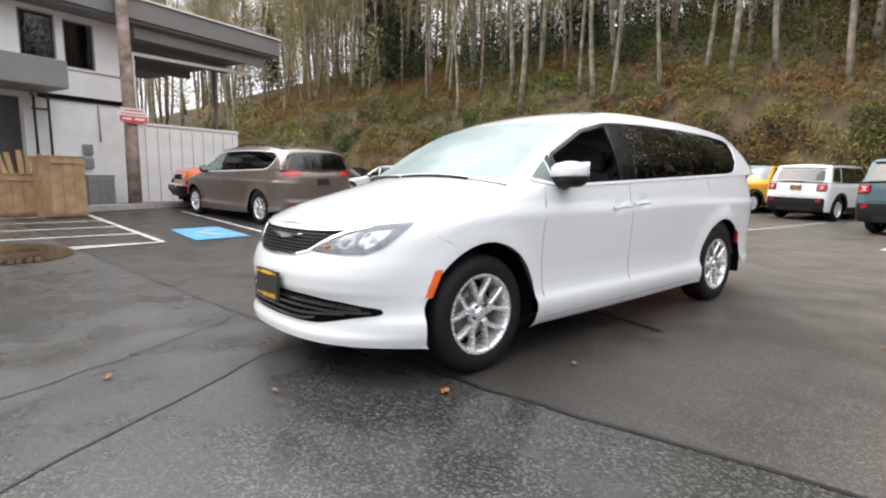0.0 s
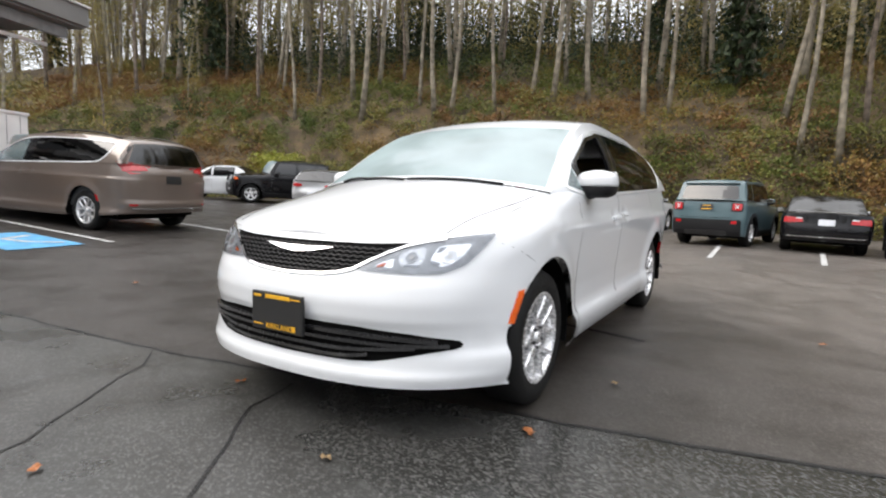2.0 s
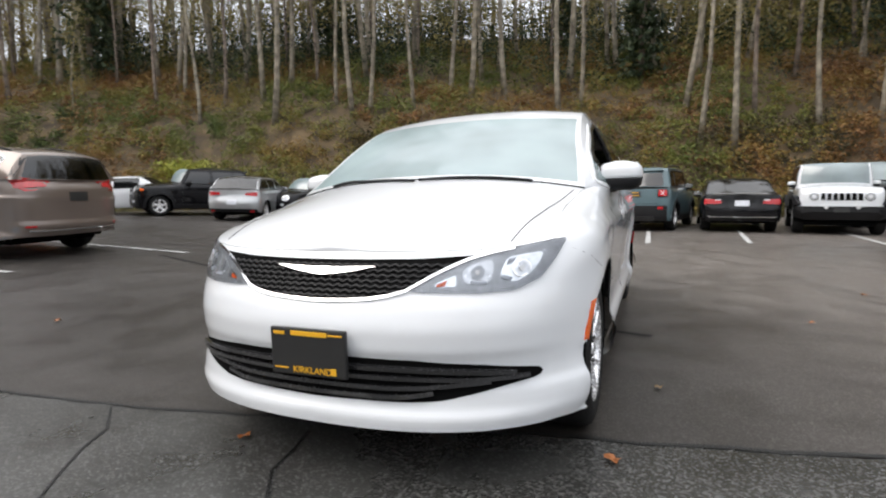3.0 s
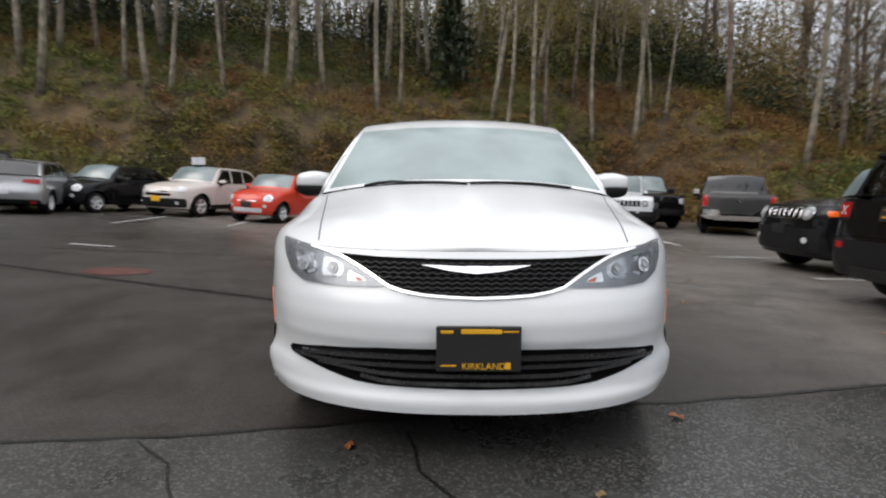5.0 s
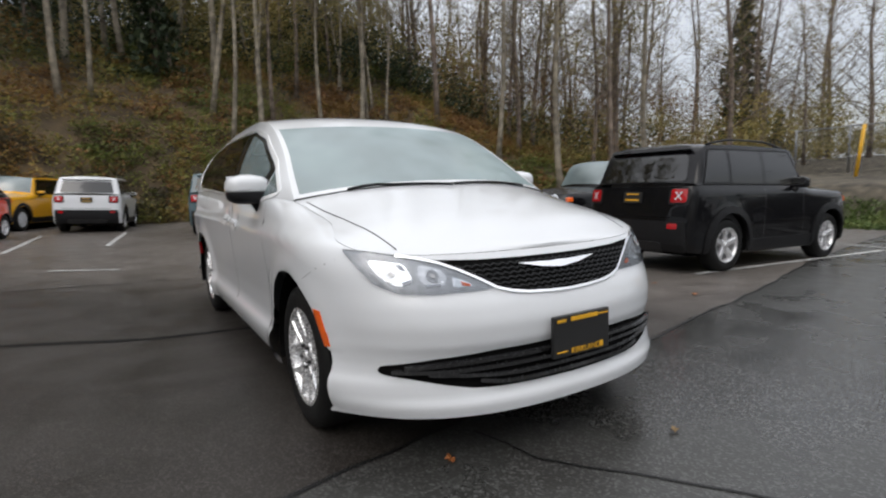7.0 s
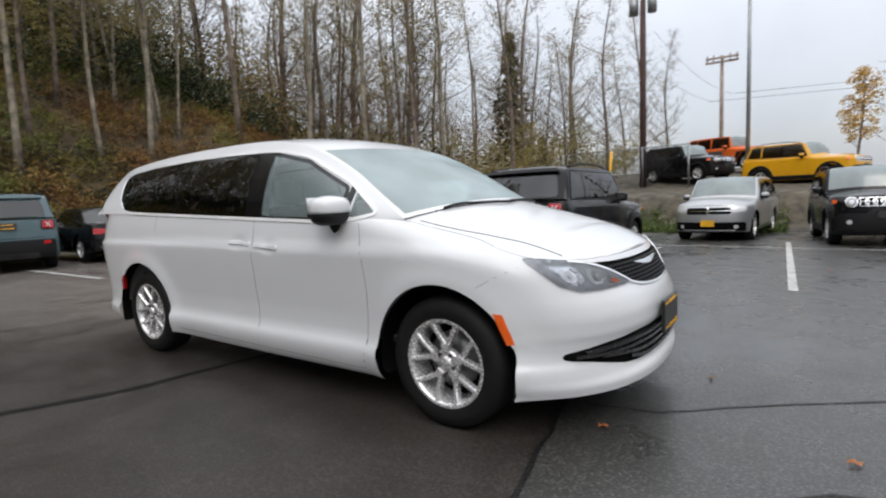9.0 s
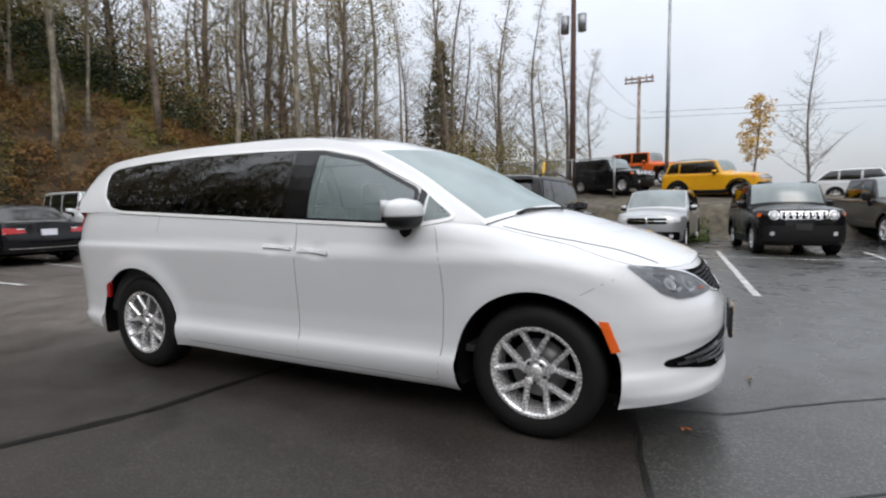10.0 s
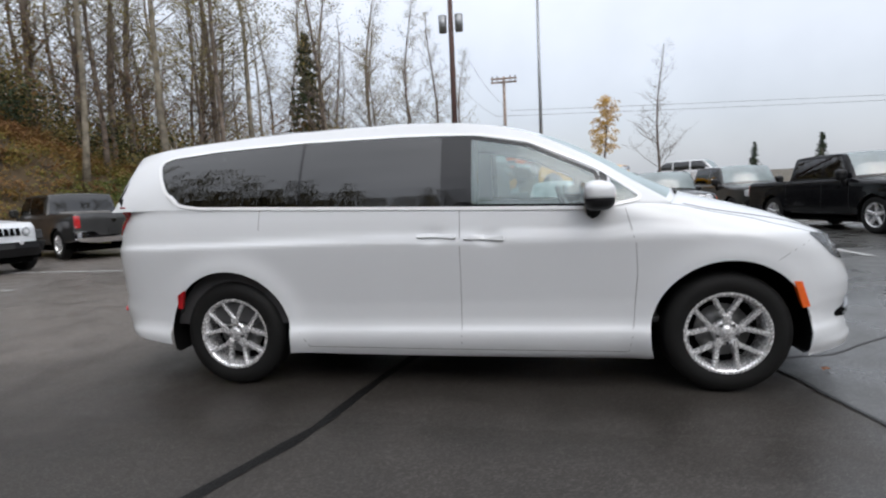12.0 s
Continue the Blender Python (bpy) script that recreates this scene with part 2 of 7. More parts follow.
# chrome trim in plain white, the mirrored sky is put into its colour
SKYLITTRIM = mat("sky_lit_trim", (0.86, 0.87, 0.88), 0.2, 0.0, var=0.03, coat=1.0)
AMBER = mat("amber_lens", (0.85, 0.13, 0.01), 0.2, coat=0.8, var=0.1, scale=20)
REDLENS = mat("red_lens", (0.42, 0.008, 0.012), 0.15, coat=0.9, var=0.2, scale=20)
LAMPWHITE = mat("white_lens", (0.7, 0.7, 0.72), 0.15, 0.2, coat=0.8)
PLATE = mat("plate_black", (0.02, 0.02, 0.02), 0.4)
PLATEYEL = mat("plate_yellow", (0.78, 0.42, 0.02), 0.45)
PLATEWHITE = mat("plate_white", (0.6, 0.62, 0.66), 0.45)
CABIN = mat("cabin_trim", (0.05, 0.05, 0.052), 0.7)
SEATM = mat("seat_cloth", (0.16, 0.155, 0.15), 0.85, bump=0.1)
STEELDISC = mat("brake_steel", (0.2, 0.2, 0.2), 0.4, 0.7)


# ---- mesh helpers ----
from mathutils.bvhtree import BVHTree
from mathutils.geometry import delaunay_2d_cdt


def curve(keys):
    """A smooth monotone curve through (t, value) keys, for arrays too."""
    t = np.array([k[0] for k in keys], float)
    v = np.array([k[1] for k in keys], float)
    h = np.diff(t)
    d = np.diff(v) / h
    m = np.zeros(len(t))
    m[0], m[-1] = d[0], d[-1]
    for k in range(1, len(t) - 1):
        if d[k - 1] * d[k] > 0:
            w1, w2 = 2 * h[k] + h[k - 1], h[k] + 2 * h[k - 1]
            m[k] = (w1 + w2) / (w1 / d[k - 1] + w2 / d[k])

    def f(x):
        x = np.clip(np.asarray(x, float), t[0], t[-1])
        k = np.clip(np.searchsorted(t, x, "right") - 1, 0, len(h) - 1)
        s = (x - t[k]) / h[k]
        return ((1 + 2 * s) * (1 - s) ** 2) * v[k] + s * (1 - s) ** 2 * h[k] * m[k] + s * s * (3 - 2 * s) * v[k + 1] + s * s * (s - 1) * h[k] * m[k + 1]
    return f


def mesh_ob(name, verts, faces, material, parent=None, label="", smooth=True):
    me = bpy.data.meshes.new(name)
    me.from_pydata([tuple(map(float, v)) for v in verts], [], faces)
    me.materials.append(material)
    if smooth:
        me.polygons.foreach_set("use_smooth", [True] * len(me.polygons))
    me.update()
    ob = new(name, me)
    ob.parent = parent
    return tagged(ob, label)


def part(name, bm, material, parent=None, label="", smooth=False):
    me = bpy.data.meshes.new(name)
    bm.to_mesh(me)
    bm.free()
    me.materials.append(material)
    if smooth:
        me.polygons.foreach_set("use_smooth", [True] * len(me.polygons))
    ob = new(name, me)
    ob.parent = parent
    return tagged(ob, label)


def empty(name, m, label, category, group=""):
    ob = new(name)
    ob.empty_display_size = 0.1
    ob.matrix_basis = m
    return tagged(ob, label, category, group)


def add_box(bm, cx, cy, cz, sx, sy, sz, rz=0.0, bevel=0.0, rx=0.0, ry=0.0):
    r = bmesh.ops.create_cube(bm, size=1, matrix=pose(cx, cy, cz, rx, ry, rz) @ Matrix.Diagonal((sx, sy, sz, 1)))
    if bevel:
        bmesh.ops.bevel(bm, geom=list({e for v in r["verts"] for e in v.link_edges}), offset=bevel, segments=2, affect="EDGES", profile=0.6)


def box_part(name, c, s, material, parent=None, label="", rz=0.0, bevel=0.01, rx=0.0, ry=0.0):
    bm = bmesh.new()
    add_box(bm, *c, *s, rz, bevel, rx, ry)
    return part(name, bm, material, parent, label)


def grid_faces(ni, nj, close=False, flip=False):
    out = []
    for i in range(ni if close else ni - 1):
        for j in range(nj - 1):
            a, b = i * nj + j, ((i + 1) % ni) * nj + j
            f = (a, b, b + 1, a + 1)
            out.append(f[::-1] if flip else f)
    return out


def lathe(profile, n=32, axis="x"):
    """Rings of (along, radius) about an axis; the verts and faces."""
    vs = []
    for k in range(n):
        a = 2 * math.pi * k / n
        for u, r in profile:
            c, s = r * math.cos(a), r * math.sin(a)
            vs.append((u, c, s) if axis == "x" else ((c, s, u) if axis == "z" else (c, u, s)))
    return vs, grid_faces(n, len(profile), True)


def tube(path, radius, n=6, closed=False):
    """A tube along points; radius a number or one for each point."""
    path = [Vector(p) for p in path]
    vs = []
    for k, p in enumerate(path):
        a = path[k - 1] if (k or closed) else p
        b = path[(k + 1) % len(path)] if (k < len(path) - 1 or closed) else p
        d = (b - a).normalized()
        s = d.cross(Vector((0, 0, 1)) if abs(d.z) < 0.9 else Vector((1, 0, 0))).normalized()
        u = s.cross(d)
        r = float(radius[k] if isinstance(radius, (list, tuple)) else radius)
        vs += [p + r * (math.cos(2 * math.pi * q / n) * s + math.sin(2 * math.pi * q / n) * u) for q in range(n)]
    fs = []
    for k in range(len(path) if closed else len(path) - 1):
        k2 = (k + 1) % len(path)
        for q in range(n):
            fs.append((k * n + q, k * n + (q + 1) % n, k2 * n + (q + 1) % n, k2 * n + q))
    if not closed:
        fs += [tuple(range(n))[::-1], tuple((len(path) - 1) * n + q for q in range(n))]
    return vs, fs


def inside(poly, x, y):
    c = False
    for k in range(len(poly)):
        (x1, y1), (x2, y2) = poly[k - 1], poly[k]
        if (y1 > y) != (y2 > y) and x < (x2 - x1) * (y - y1) / (y2 - y1) + x1:
            c = not c
    return c


def rounded(poly, r=0.03, n=4):
    """Corners of a 2D polygon rounded off."""
    out = []
    for k in range(len(poly)):
        p = Vector(poly[k])
        a, b = Vector(poly[k - 1]) - p, Vector(poly[(k + 1) % len(poly)]) - p
        ra, rb = min(r, a.length * 0.45), min(r, b.length * 0.45)
        s, e = p + a.normalized() * ra, p + b.normalized() * rb
        for q in range(n + 1):
            t = q / n
            out.append(tuple(s * (1 - t) ** 2 + p * (2 * t * (1 - t)) + e * t * t))
    return out


class Surface:
    """What patches are laid on: rays find the skin of a car."""

    def __init__(self, sheets, least=0.0):
        vs, fs = [], []
        for v, f in sheets:
            o = len(vs)
            vs += [tuple(map(float, p)) for p in v]
            fs += [tuple(q + o for q in g) for g in f]
        self.tree = BVHTree.FromPolygons(vs, fs)
        self.least = least

    def hit(self, a, b, axis, sign):
        """axis x: a, b are y, z and the ray comes from the side; axis y: a, b are x, z and it comes from the front or rear."""
        o, d = (Vector((3 * sign, a, b)), Vector((-sign, 0, 0))) if axis == "x" else (Vector((a, 4 * sign, b)), Vector((0, -sign, 0)))
        p, n, _, _ = self.tree.ray_cast(o, d)
        if axis == "y" and p is not None and sign * p.y < self.least:
            p, n, _, _ = self.tree.find_nearest(Vector((a, sign * self.least * 1.04, b)))
        if p is None:
            p, n, _, _ = self.tree.find_nearest(Vector((sign, a, b)) if axis == "x" else Vector((a, 2.4 * sign, b)))
        if n.dot(d) > 0:
            n = -n
        return p, n


def patch(name, surf, poly, axis, sign, material, parent, off=0.004, depth=0.02, step=0.05, label="", steep=True):
    """A plate of the outline poly that follows the skin, proud of it by off, with edges of its own."""
    dense = []
    for k in range(len(poly)):
        a, b = Vector(poly[k]), Vector(poly[(k + 1) % len(poly)])
        m_ = max(1, int((b - a).length / (step * 1.3)))
        dense += [tuple(a.lerp(b, q / m_)) for q in range(m_)]
    poly = dense
    xs, ys = [p[0] for p in poly], [p[1] for p in poly]
    pts = [Vector(p) for p in poly]
    n0 = len(pts)
    edges = [(k, (k + 1) % n0) for k in range(n0)]
    x = min(xs) + step / 2
    while x < max(xs):
        y = min(ys) + step / 2
        while y < max(ys):
            if inside(poly, x, y) and min((Vector((x, y)) - q).length for q in pts[:n0]) > step * 0.45:
                pts.append(Vector((x, y)))
            y += step
        x += step
    v2, _, f2, ov, _, _ = delaunay_2d_cdt(pts, edges, [tuple(range(n0))], 1, 1e-5)
    bm = bmesh.new()
    top, low = [], []
    for p in v2:
        h, n = surf.hit(p.x, p.y, axis, sign)
        top.append(bm.verts.new(h + n * off))
        low.append(h - n * depth)
    for f in f2:
        try:
            bm.faces.new([top[k] for k in f])
        except ValueError:
            pass
    for e in [e for e in bm.edges if len(e.link_faces) == 1]:
        a, b = e.verts
        ia, ib = top.index(a), top.index(b)
        q = [a, b, bm.verts.new(low[ib]), bm.verts.new(low[ia])]
        try:
            bm.faces.new(q)
        except ValueError:
            pass
    bmesh.ops.recalc_face_normals(bm, faces=bm.faces)
    return part(name, bm, material, parent, label, smooth=False)


def trim(name, surf, line, axis, sign, width, height, material, parent, closed=False, label="", sub=0.04):
    """A strip of the given width laid on the skin along a line."""
    pts = []
    n = len(line)
    for k in range(n if closed else n - 1):
        a, b = Vector(line[k]), Vector(line[(k + 1) % n])
        m = max(1, int((b - a).length / sub))
        pts += [a.lerp(b, q / m) for q in range(m)]
    if not closed:
        pts.append(Vector(line[-1]))
    hs = [surf.hit(p.x, p.y, axis, sign) for p in pts]
    vs, fs = [], []
    for k, (p, nn) in enumerate(hs):
        a = hs[k - 1][0] if (k or closed) else p
        b = hs[(k + 1) % len(hs)][0] if (k < len(hs) - 1 or closed) else p
        s = (b - a).cross(nn)
        s = s.normalized() * width / 2 if s.length > 1e-6 else Vector((0, 0, width / 2))
        vs += [p + s - nn * 0.004, p + s * 0.8 + nn * height, p - s * 0.8 + nn * height, p - s - nn * 0.004]
    for k in range(len(hs) if closed else len(hs) - 1):
        k2 = (k + 1) % len(hs)
        for q in range(3):
            fs.append((k * 4 + q, k2 * 4 + q, k2 * 4 + q + 1, k * 4 + q + 1))
    return mesh_ob(name, vs, fs, material, parent, label, smooth=False)


# ---- vehicles ----
# A vehicle points to -y, its middle between the axles at the origin, on the ground.
def lower_shell(P):
    """The skin from the sill to the belt line, round half the vehicle from the front centre to the rear centre."""
    yf, yr, W = curve(P["front"]), curve(P["rear"]), curve(P["width"])
    zt, zb = curve(P["belt"]), curve(P["sill"])
    curl = curve(P["curl"])
    y0f, y0r, nr = P["y0f"], P["y0r"], P["nr"]
    nfz = curve(P["nf"]) if isinstance(P["nf"], list) else (lambda z: P["nf"])
    levels = np.concatenate([np.linspace(0, 0.78, P.get("nz", 22)), 0.78 + 0.22 * np.sin(np.linspace(0, 1, 9)[1:] * math.pi / 2)])
    nfr = P.get("nfront", 22)
    rows = [("f", a) for a in np.linspace(0, 1, nfr)] + [("s", y) for y in np.linspace(y0f, y0r, int((y0r - y0f) / P.get("step", 0.03)))[1:]] + [("r", a) for a in np.linspace(0, 1, 14)[1:]]
    zm = 0.6 * P["scale_z"]
    grid = np.zeros((len(rows), len(levels), 3))
    for i, (kind, a) in enumerate(rows):
        def plan(z):
            w, nf = W(z), float(nfz(z))
            if kind == "f":
                q = a * math.pi / 2
                return w * math.sin(q) ** (2 / nf), y0f - (y0f - yf(z)) * math.cos(q) ** (2 / nf)
            if kind == "s":
                return w, a
            q = (1 - a) * math.pi / 2
            return w * math.sin(q) ** (2 / nr), y0r + (yr(z) - y0r) * math.cos(q) ** (2 / nr)
        xm, ym = plan(zm)
        top, bot, cu = float(zt(ym)), float(zb(ym)), float(curl(ym))
        for j, v in enumerate(levels):
            z = bot + (top - bot) * v
            x, y = plan(z)
            lift = max(0.0, 1 - (top - z) / 0.13) if cu else 0.0
            x -= cu * (1 - math.sqrt(max(0.0, 1 - lift * lift))) * (1 if x > cu else x / max(cu, 1e-6))
            if kind == "s" or kind == "f":
                for ya in (-P["wb"] / 2, P["wb"] / 2):
                    r = math.hypot(y - ya, z - P["wr"])
                    if kind == "s" or xm > 0.9 * W(zm):
                        x += P.get("flare", 0.02) * math.exp(-((r - P["arch"]) / 0.09) ** 2)
            for dy, dz, ry_, rz_, deep in P.get("dents", ()):
                if kind == "s":
                    x -= deep * math.exp(-(((y - dy) / ry_) ** 2 + ((z - dz) / rz_) ** 2) ** 2)
            grid[i, j] = (x, y, z)
    return grid


def weld(v, f):
    """Joins verts in one place and leaves out unused ones."""
    index, keep, faces = {}, [], []
    for face in f:
        row = []
        for q in face:
            key = tuple(np.round(v[q], 4) + 0.0)
            if key not in index:
                index[key] = len(keep)
                keep.append(v[q])
            if index[key] not in row:
                row.append(index[key])
        if len(row) > 2:
            faces.append(tuple(row))
    return np.array(keep), faces


def make_car(name, P, body_paint, m, label, category, glassm=None, group="", hero=False, features=()):
    """A whole vehicle from its lines P: shell, glass, wheels, lamps, trim."""
    car = empty(name, m, label, category, group)
    A = lower_shell(P)
    ni, nj, _ = A.shape
    side_glass = glassm or PRIVACY
    wr, wb, arch = P["wr"], P["wb"], P["arch"]
    # wheel openings
    drop = set()
    fs = grid_faces(ni, nj)
    keep = []
    V = A.reshape(-1, 3).copy()
    for f in fs:
        c = V[list(f)].mean(axis=0)
        if any(math.hypot(c[1] - ya, c[2] - wr) < arch for ya in (-wb / 2, wb / 2)) and c[0] > 0.6 * P["half"]:
            drop.update(f)
        else:
            keep.append(f)
    used = set(q for f in keep for q in f)
    for q in drop & used:
        for ya in (-wb / 2, wb / 2):
            d = np.array((V[q][1] - ya, V[q][2] - wr))
            r = np.linalg.norm(d)
            if r < arch * 1.25:
                d = d / r * arch
                V[q][1], V[q][2] = ya + d[0], wr + d[1]
    mirror = lambda vv: np.array(vv) * np.array((-1, 1, 1))
    vs = np.concatenate([V, mirror(V)])
    full = keep + [tuple(q + len(V) for q in f[::-1]) for f in keep]
    body = mesh_ob("body", *weld(vs, full), body_paint, car)
    low_sheet = (np.concatenate([A.reshape(-1, 3), mirror(A.reshape(-1, 3))]), fs + [tuple(q + ni * nj for q in f[::-1]) for f in fs])
    # upper lines
    R = P["rail"]
    n = P.get("rows", 60)
    tk = np.linspace(0, len(R) - 1, n)
    ks = np.arange(len(R))
    rx, ry, rz, cy, cz = (curve(list(zip(ks, [r[q] for r in R])))(tk) for q in range(5))
    edge = A[:, -1, :]
    nfr = P.get("nfront", 22)
    order = np.argsort(edge[nfr - 1:-13, 1])
    ey, ex, ez = edge[nfr - 1:-13, 1][order], edge[nfr - 1:-13, 0][order], edge[nfr - 1:-13, 2][order]
    bx, bz = np.interp(ry, ey, ex), np.interp(ry, ey, ez)
    nv = P.get("nv", 16)
    G = np.zeros((n, nv, 3))
    for j, v in enumerate(np.linspace(0, 1, nv)):
        bul = P.get("bulge", 0.03) * 4 * v * (1 - v)
        k = np.clip((rz - bz) / 0.4, 0, 1)
        G[:, j] = np.stack([bx * (1 - v) + rx * v + bul * k, ry, bz * (1 - v) + np.maximum(rz, bz) * v], 1)
    nu = 14
    T = np.zeros((n, nu, 3))
    for j, u in enumerate(np.concatenate([[1.0], np.linspace(0.965, 0, nu - 1)])):
        T[:, j] = np.stack([rx * u, ry + (cy - ry) * (1 - u ** 2), rz + (cz - rz) * (1 - u ** 2.4)], 1)

    def two(g, mask=None):
        a, b, _ = g.shape
        f = [q for k, q in enumerate(grid_faces(a, b)) if mask is None or mask(k // (b - 1), k % (b - 1))]
        v = np.concatenate([g.reshape(-1, 3), mirror(g.reshape(-1, 3))])
        return weld(v, f + [tuple(q + a * b for q in h[::-1]) for h in f])

    surf = Surface([low_sheet, two(G), two(T)])
    dlo = P["dlo"]
    holes = [rounded(w[1], 0.03) for w in P["windows"] if w[2]]

    def solid_side(i, j):
        c = G[i:i + 2, j:j + 2].reshape(-1, 3).mean(axis=0)
        return not any(inside(h, c[1], c[2]) for h in holes)

    gf = [q for k, q in enumerate(grid_faces(n, nv)) if solid_side(k // (nv - 1), k % (nv - 1))]
    mesh_ob("side_panel", *weld(G.reshape(-1, 3), gf), body_paint, car)
    mesh_ob("side_panel", *weld(mirror(G.reshape(-1, 3)), [q[::-1] for q in gf]), body_paint, car)
    w0, w1, b0, b1 = P["glass_rows"]
    is_glass = lambda i, j: j >= 1 and (w0 <= tk[i] < w1 or b0 <= tk[i] < b1)
    mesh_ob("roof", *two(T, lambda i, j: not is_glass(i, j)), P.get("roof_paint") or body_paint, car)
    for gname, a, b, gm in (("windscreen", w0, w1, P.get("screen", CARSCREEN)), ("rear_window", b0, b1, PRIVACY)):
        if b > a:
            pane = mesh_ob(gname, *two(T, lambda i, j: j >= 1 and a <= tk[i] < b), gm, car)
            pane.visible_shadow = False
    # bonnet, and a deck behind the cabin where there is one
    front_edge = [e for e in edge if e[1] <= R[0][1] + 0.02]
    cowl_y, cowl_z, nose_z = R[0][3], R[0][4], P["nose_z"]
    hood_c = curve([(P["nose_y"] - 0.02, nose_z)] + P.get("hood_mid", []) + [(R[0][1] + 0.05, cowl_z)])
    H = np.zeros((len(front_edge), 12, 3))
    span = R[0][1] - P["nose_y"]
    for i, e in enumerate(front_edge):
        t = min(1.0, max(0.0, (e[1] - P["nose_y"]) / span))
        yc = e[1] + (cowl_y - R[0][1]) * t * t
        for j, u in enumerate(np.linspace(1, 0, 12)):
            zc = float(hood_c(e[1]))
            H[i, j] = (e[0] * u, e[1] + (yc - e[1]) * (1 - u * u), e[2] + (zc - e[2]) * (1 - u ** 2.6) + 0.002)
    mesh_ob("bonnet", *two(H), body_paint, car)
    top_surf = Surface([low_sheet, two(G), two(T), two(H)], P.get("least", 0.0))
    rear_edge = [e for e in edge if e[1] >= R[-1][1] - 0.02]
    if len(rear_edge) > 3 and P.get("deck"):
        D = np.zeros((len(rear_edge), 8, 3))
        for i, e in enumerate(rear_edge):
            for j, u in enumerate(np.linspace(1, 0, 8)):
                D[i, j] = (e[0] * u, e[1], e[2] + P["deck"][0] * (1 - u ** 2.4))
        mesh_ob(P["deck"][1], *two(D), P["deck"][2] or body_paint, car)
    # inner wheel housings
    for ya in (-wb / 2, wb / 2):
        for s in (-1, 1):
            prof = [(s * (P["half"] - (P.get("lip", 0.02) if ya < 0 else P.get("rear_lip", 0.02))), arch + 0.004), (s * (P["half"] - 0.38), arch + 0.004), (s * (P["half"] - 0.38), 0.05)]
            v, f = lathe(prof, 28)
            f = [q for q in f if max(v[k][2] for k in q) + wr > P.get("house_z", 0.3)]
            mesh_ob("wheel_housing", [(a, b + ya, max(c + wr, P["house_z"] if "house_z" in P else 0.3)) for a, b, c in v], f, LINER, car)
    # underbody
    box_part("underbody", (0, 0.0, 0.27), (P["half"] * 1.5, P["length"] * 0.84, 0.1), LINER, car, bevel=0.02)
    # windows
    for wname, poly, hole, gm, sides in P["windows"]:
        for s in sides:
            pane = patch(wname, surf, rounded(poly, 0.03), "x", s, gm or side_glass, car, off=0.004, depth=0.004)
            pane.visible_shadow = False
    for s in (-1, 1):
        trim("window_trim", surf, rounded(dlo, 0.05), "x", s, P.get("trim_w", 0.024), 0.007, P.get("trim_m", PLASTIC), car, closed=True)
        if "gasket" in P:
            trim("window_gasket", surf, rounded(P["gasket"], 0.03), "x", s, 0.03, 0.006, GLOSSBLACK, car, closed=True)
        for x0, z0, x1, z1, w in P.get("pillar_strips", ()):
            trim("pillar_cover", surf, [(x0, z0), (x1, z1)], "x", s, w, 0.005, GLOSSBLACK, car)
        for line in P.get("seams", ()):
            trim("panel_gap", surf, line, "x", s, 0.004, 0.0008, SEAMGREY, car)
    # wheels
    for ya in (-wb / 2, wb / 2):
        for s in (-1, 1):
            wheel(car, s, ya, P)
    # front and rear fittings
    for kind, poly, side, mt, off in P["fittings"]:
        for s in ((1, -1) if side in ("both_f", "both_r") else (1,)):
            ax = -1 if side.endswith("f") else 1
            pl = [(s * a, b) for a, b in poly]
            patch(kind, top_surf, pl, "y", ax, mt or body_paint, car, off=off, depth=0.03, step=P.get("fit_step", 0.07))
    for kind, poly, mt, off in P.get("side_fittings", ()):
        for s in (-1, 1):
            patch(kind, top_surf, poly, "x", s, mt or body_paint, car, off=off, depth=0.02, step=0.08)
    for s in (-1, 1):
        if "mirror" in P:
            wing_mirror(car, s, P["mirror"], P.get("mirror_paint") or body_paint)
    if P.get("roof_rails"):
        y0, y1 = P["roof_rails"]
        for s in (-1, 1):
            pts = []
            for y in np.linspace(y0, y1, 12):
                k = int(np.argmin(abs(ry - y) + (rz < bz + 0.3)))
                lift = 0.06 * min(1, 4 * (y - y0) / (y1 - y0), 4 * (y1 - y) / (y1 - y0))
                pts.append((s * rx[k] * 0.95, y, rz[k] + 0.01 + lift))
            mesh_ob("roof_rail", *tube(pts, 0.016), PLASTIC, car)
    if not P.get("no_cabin"):
        cabin(car, P)
    return car, surf, top_surf


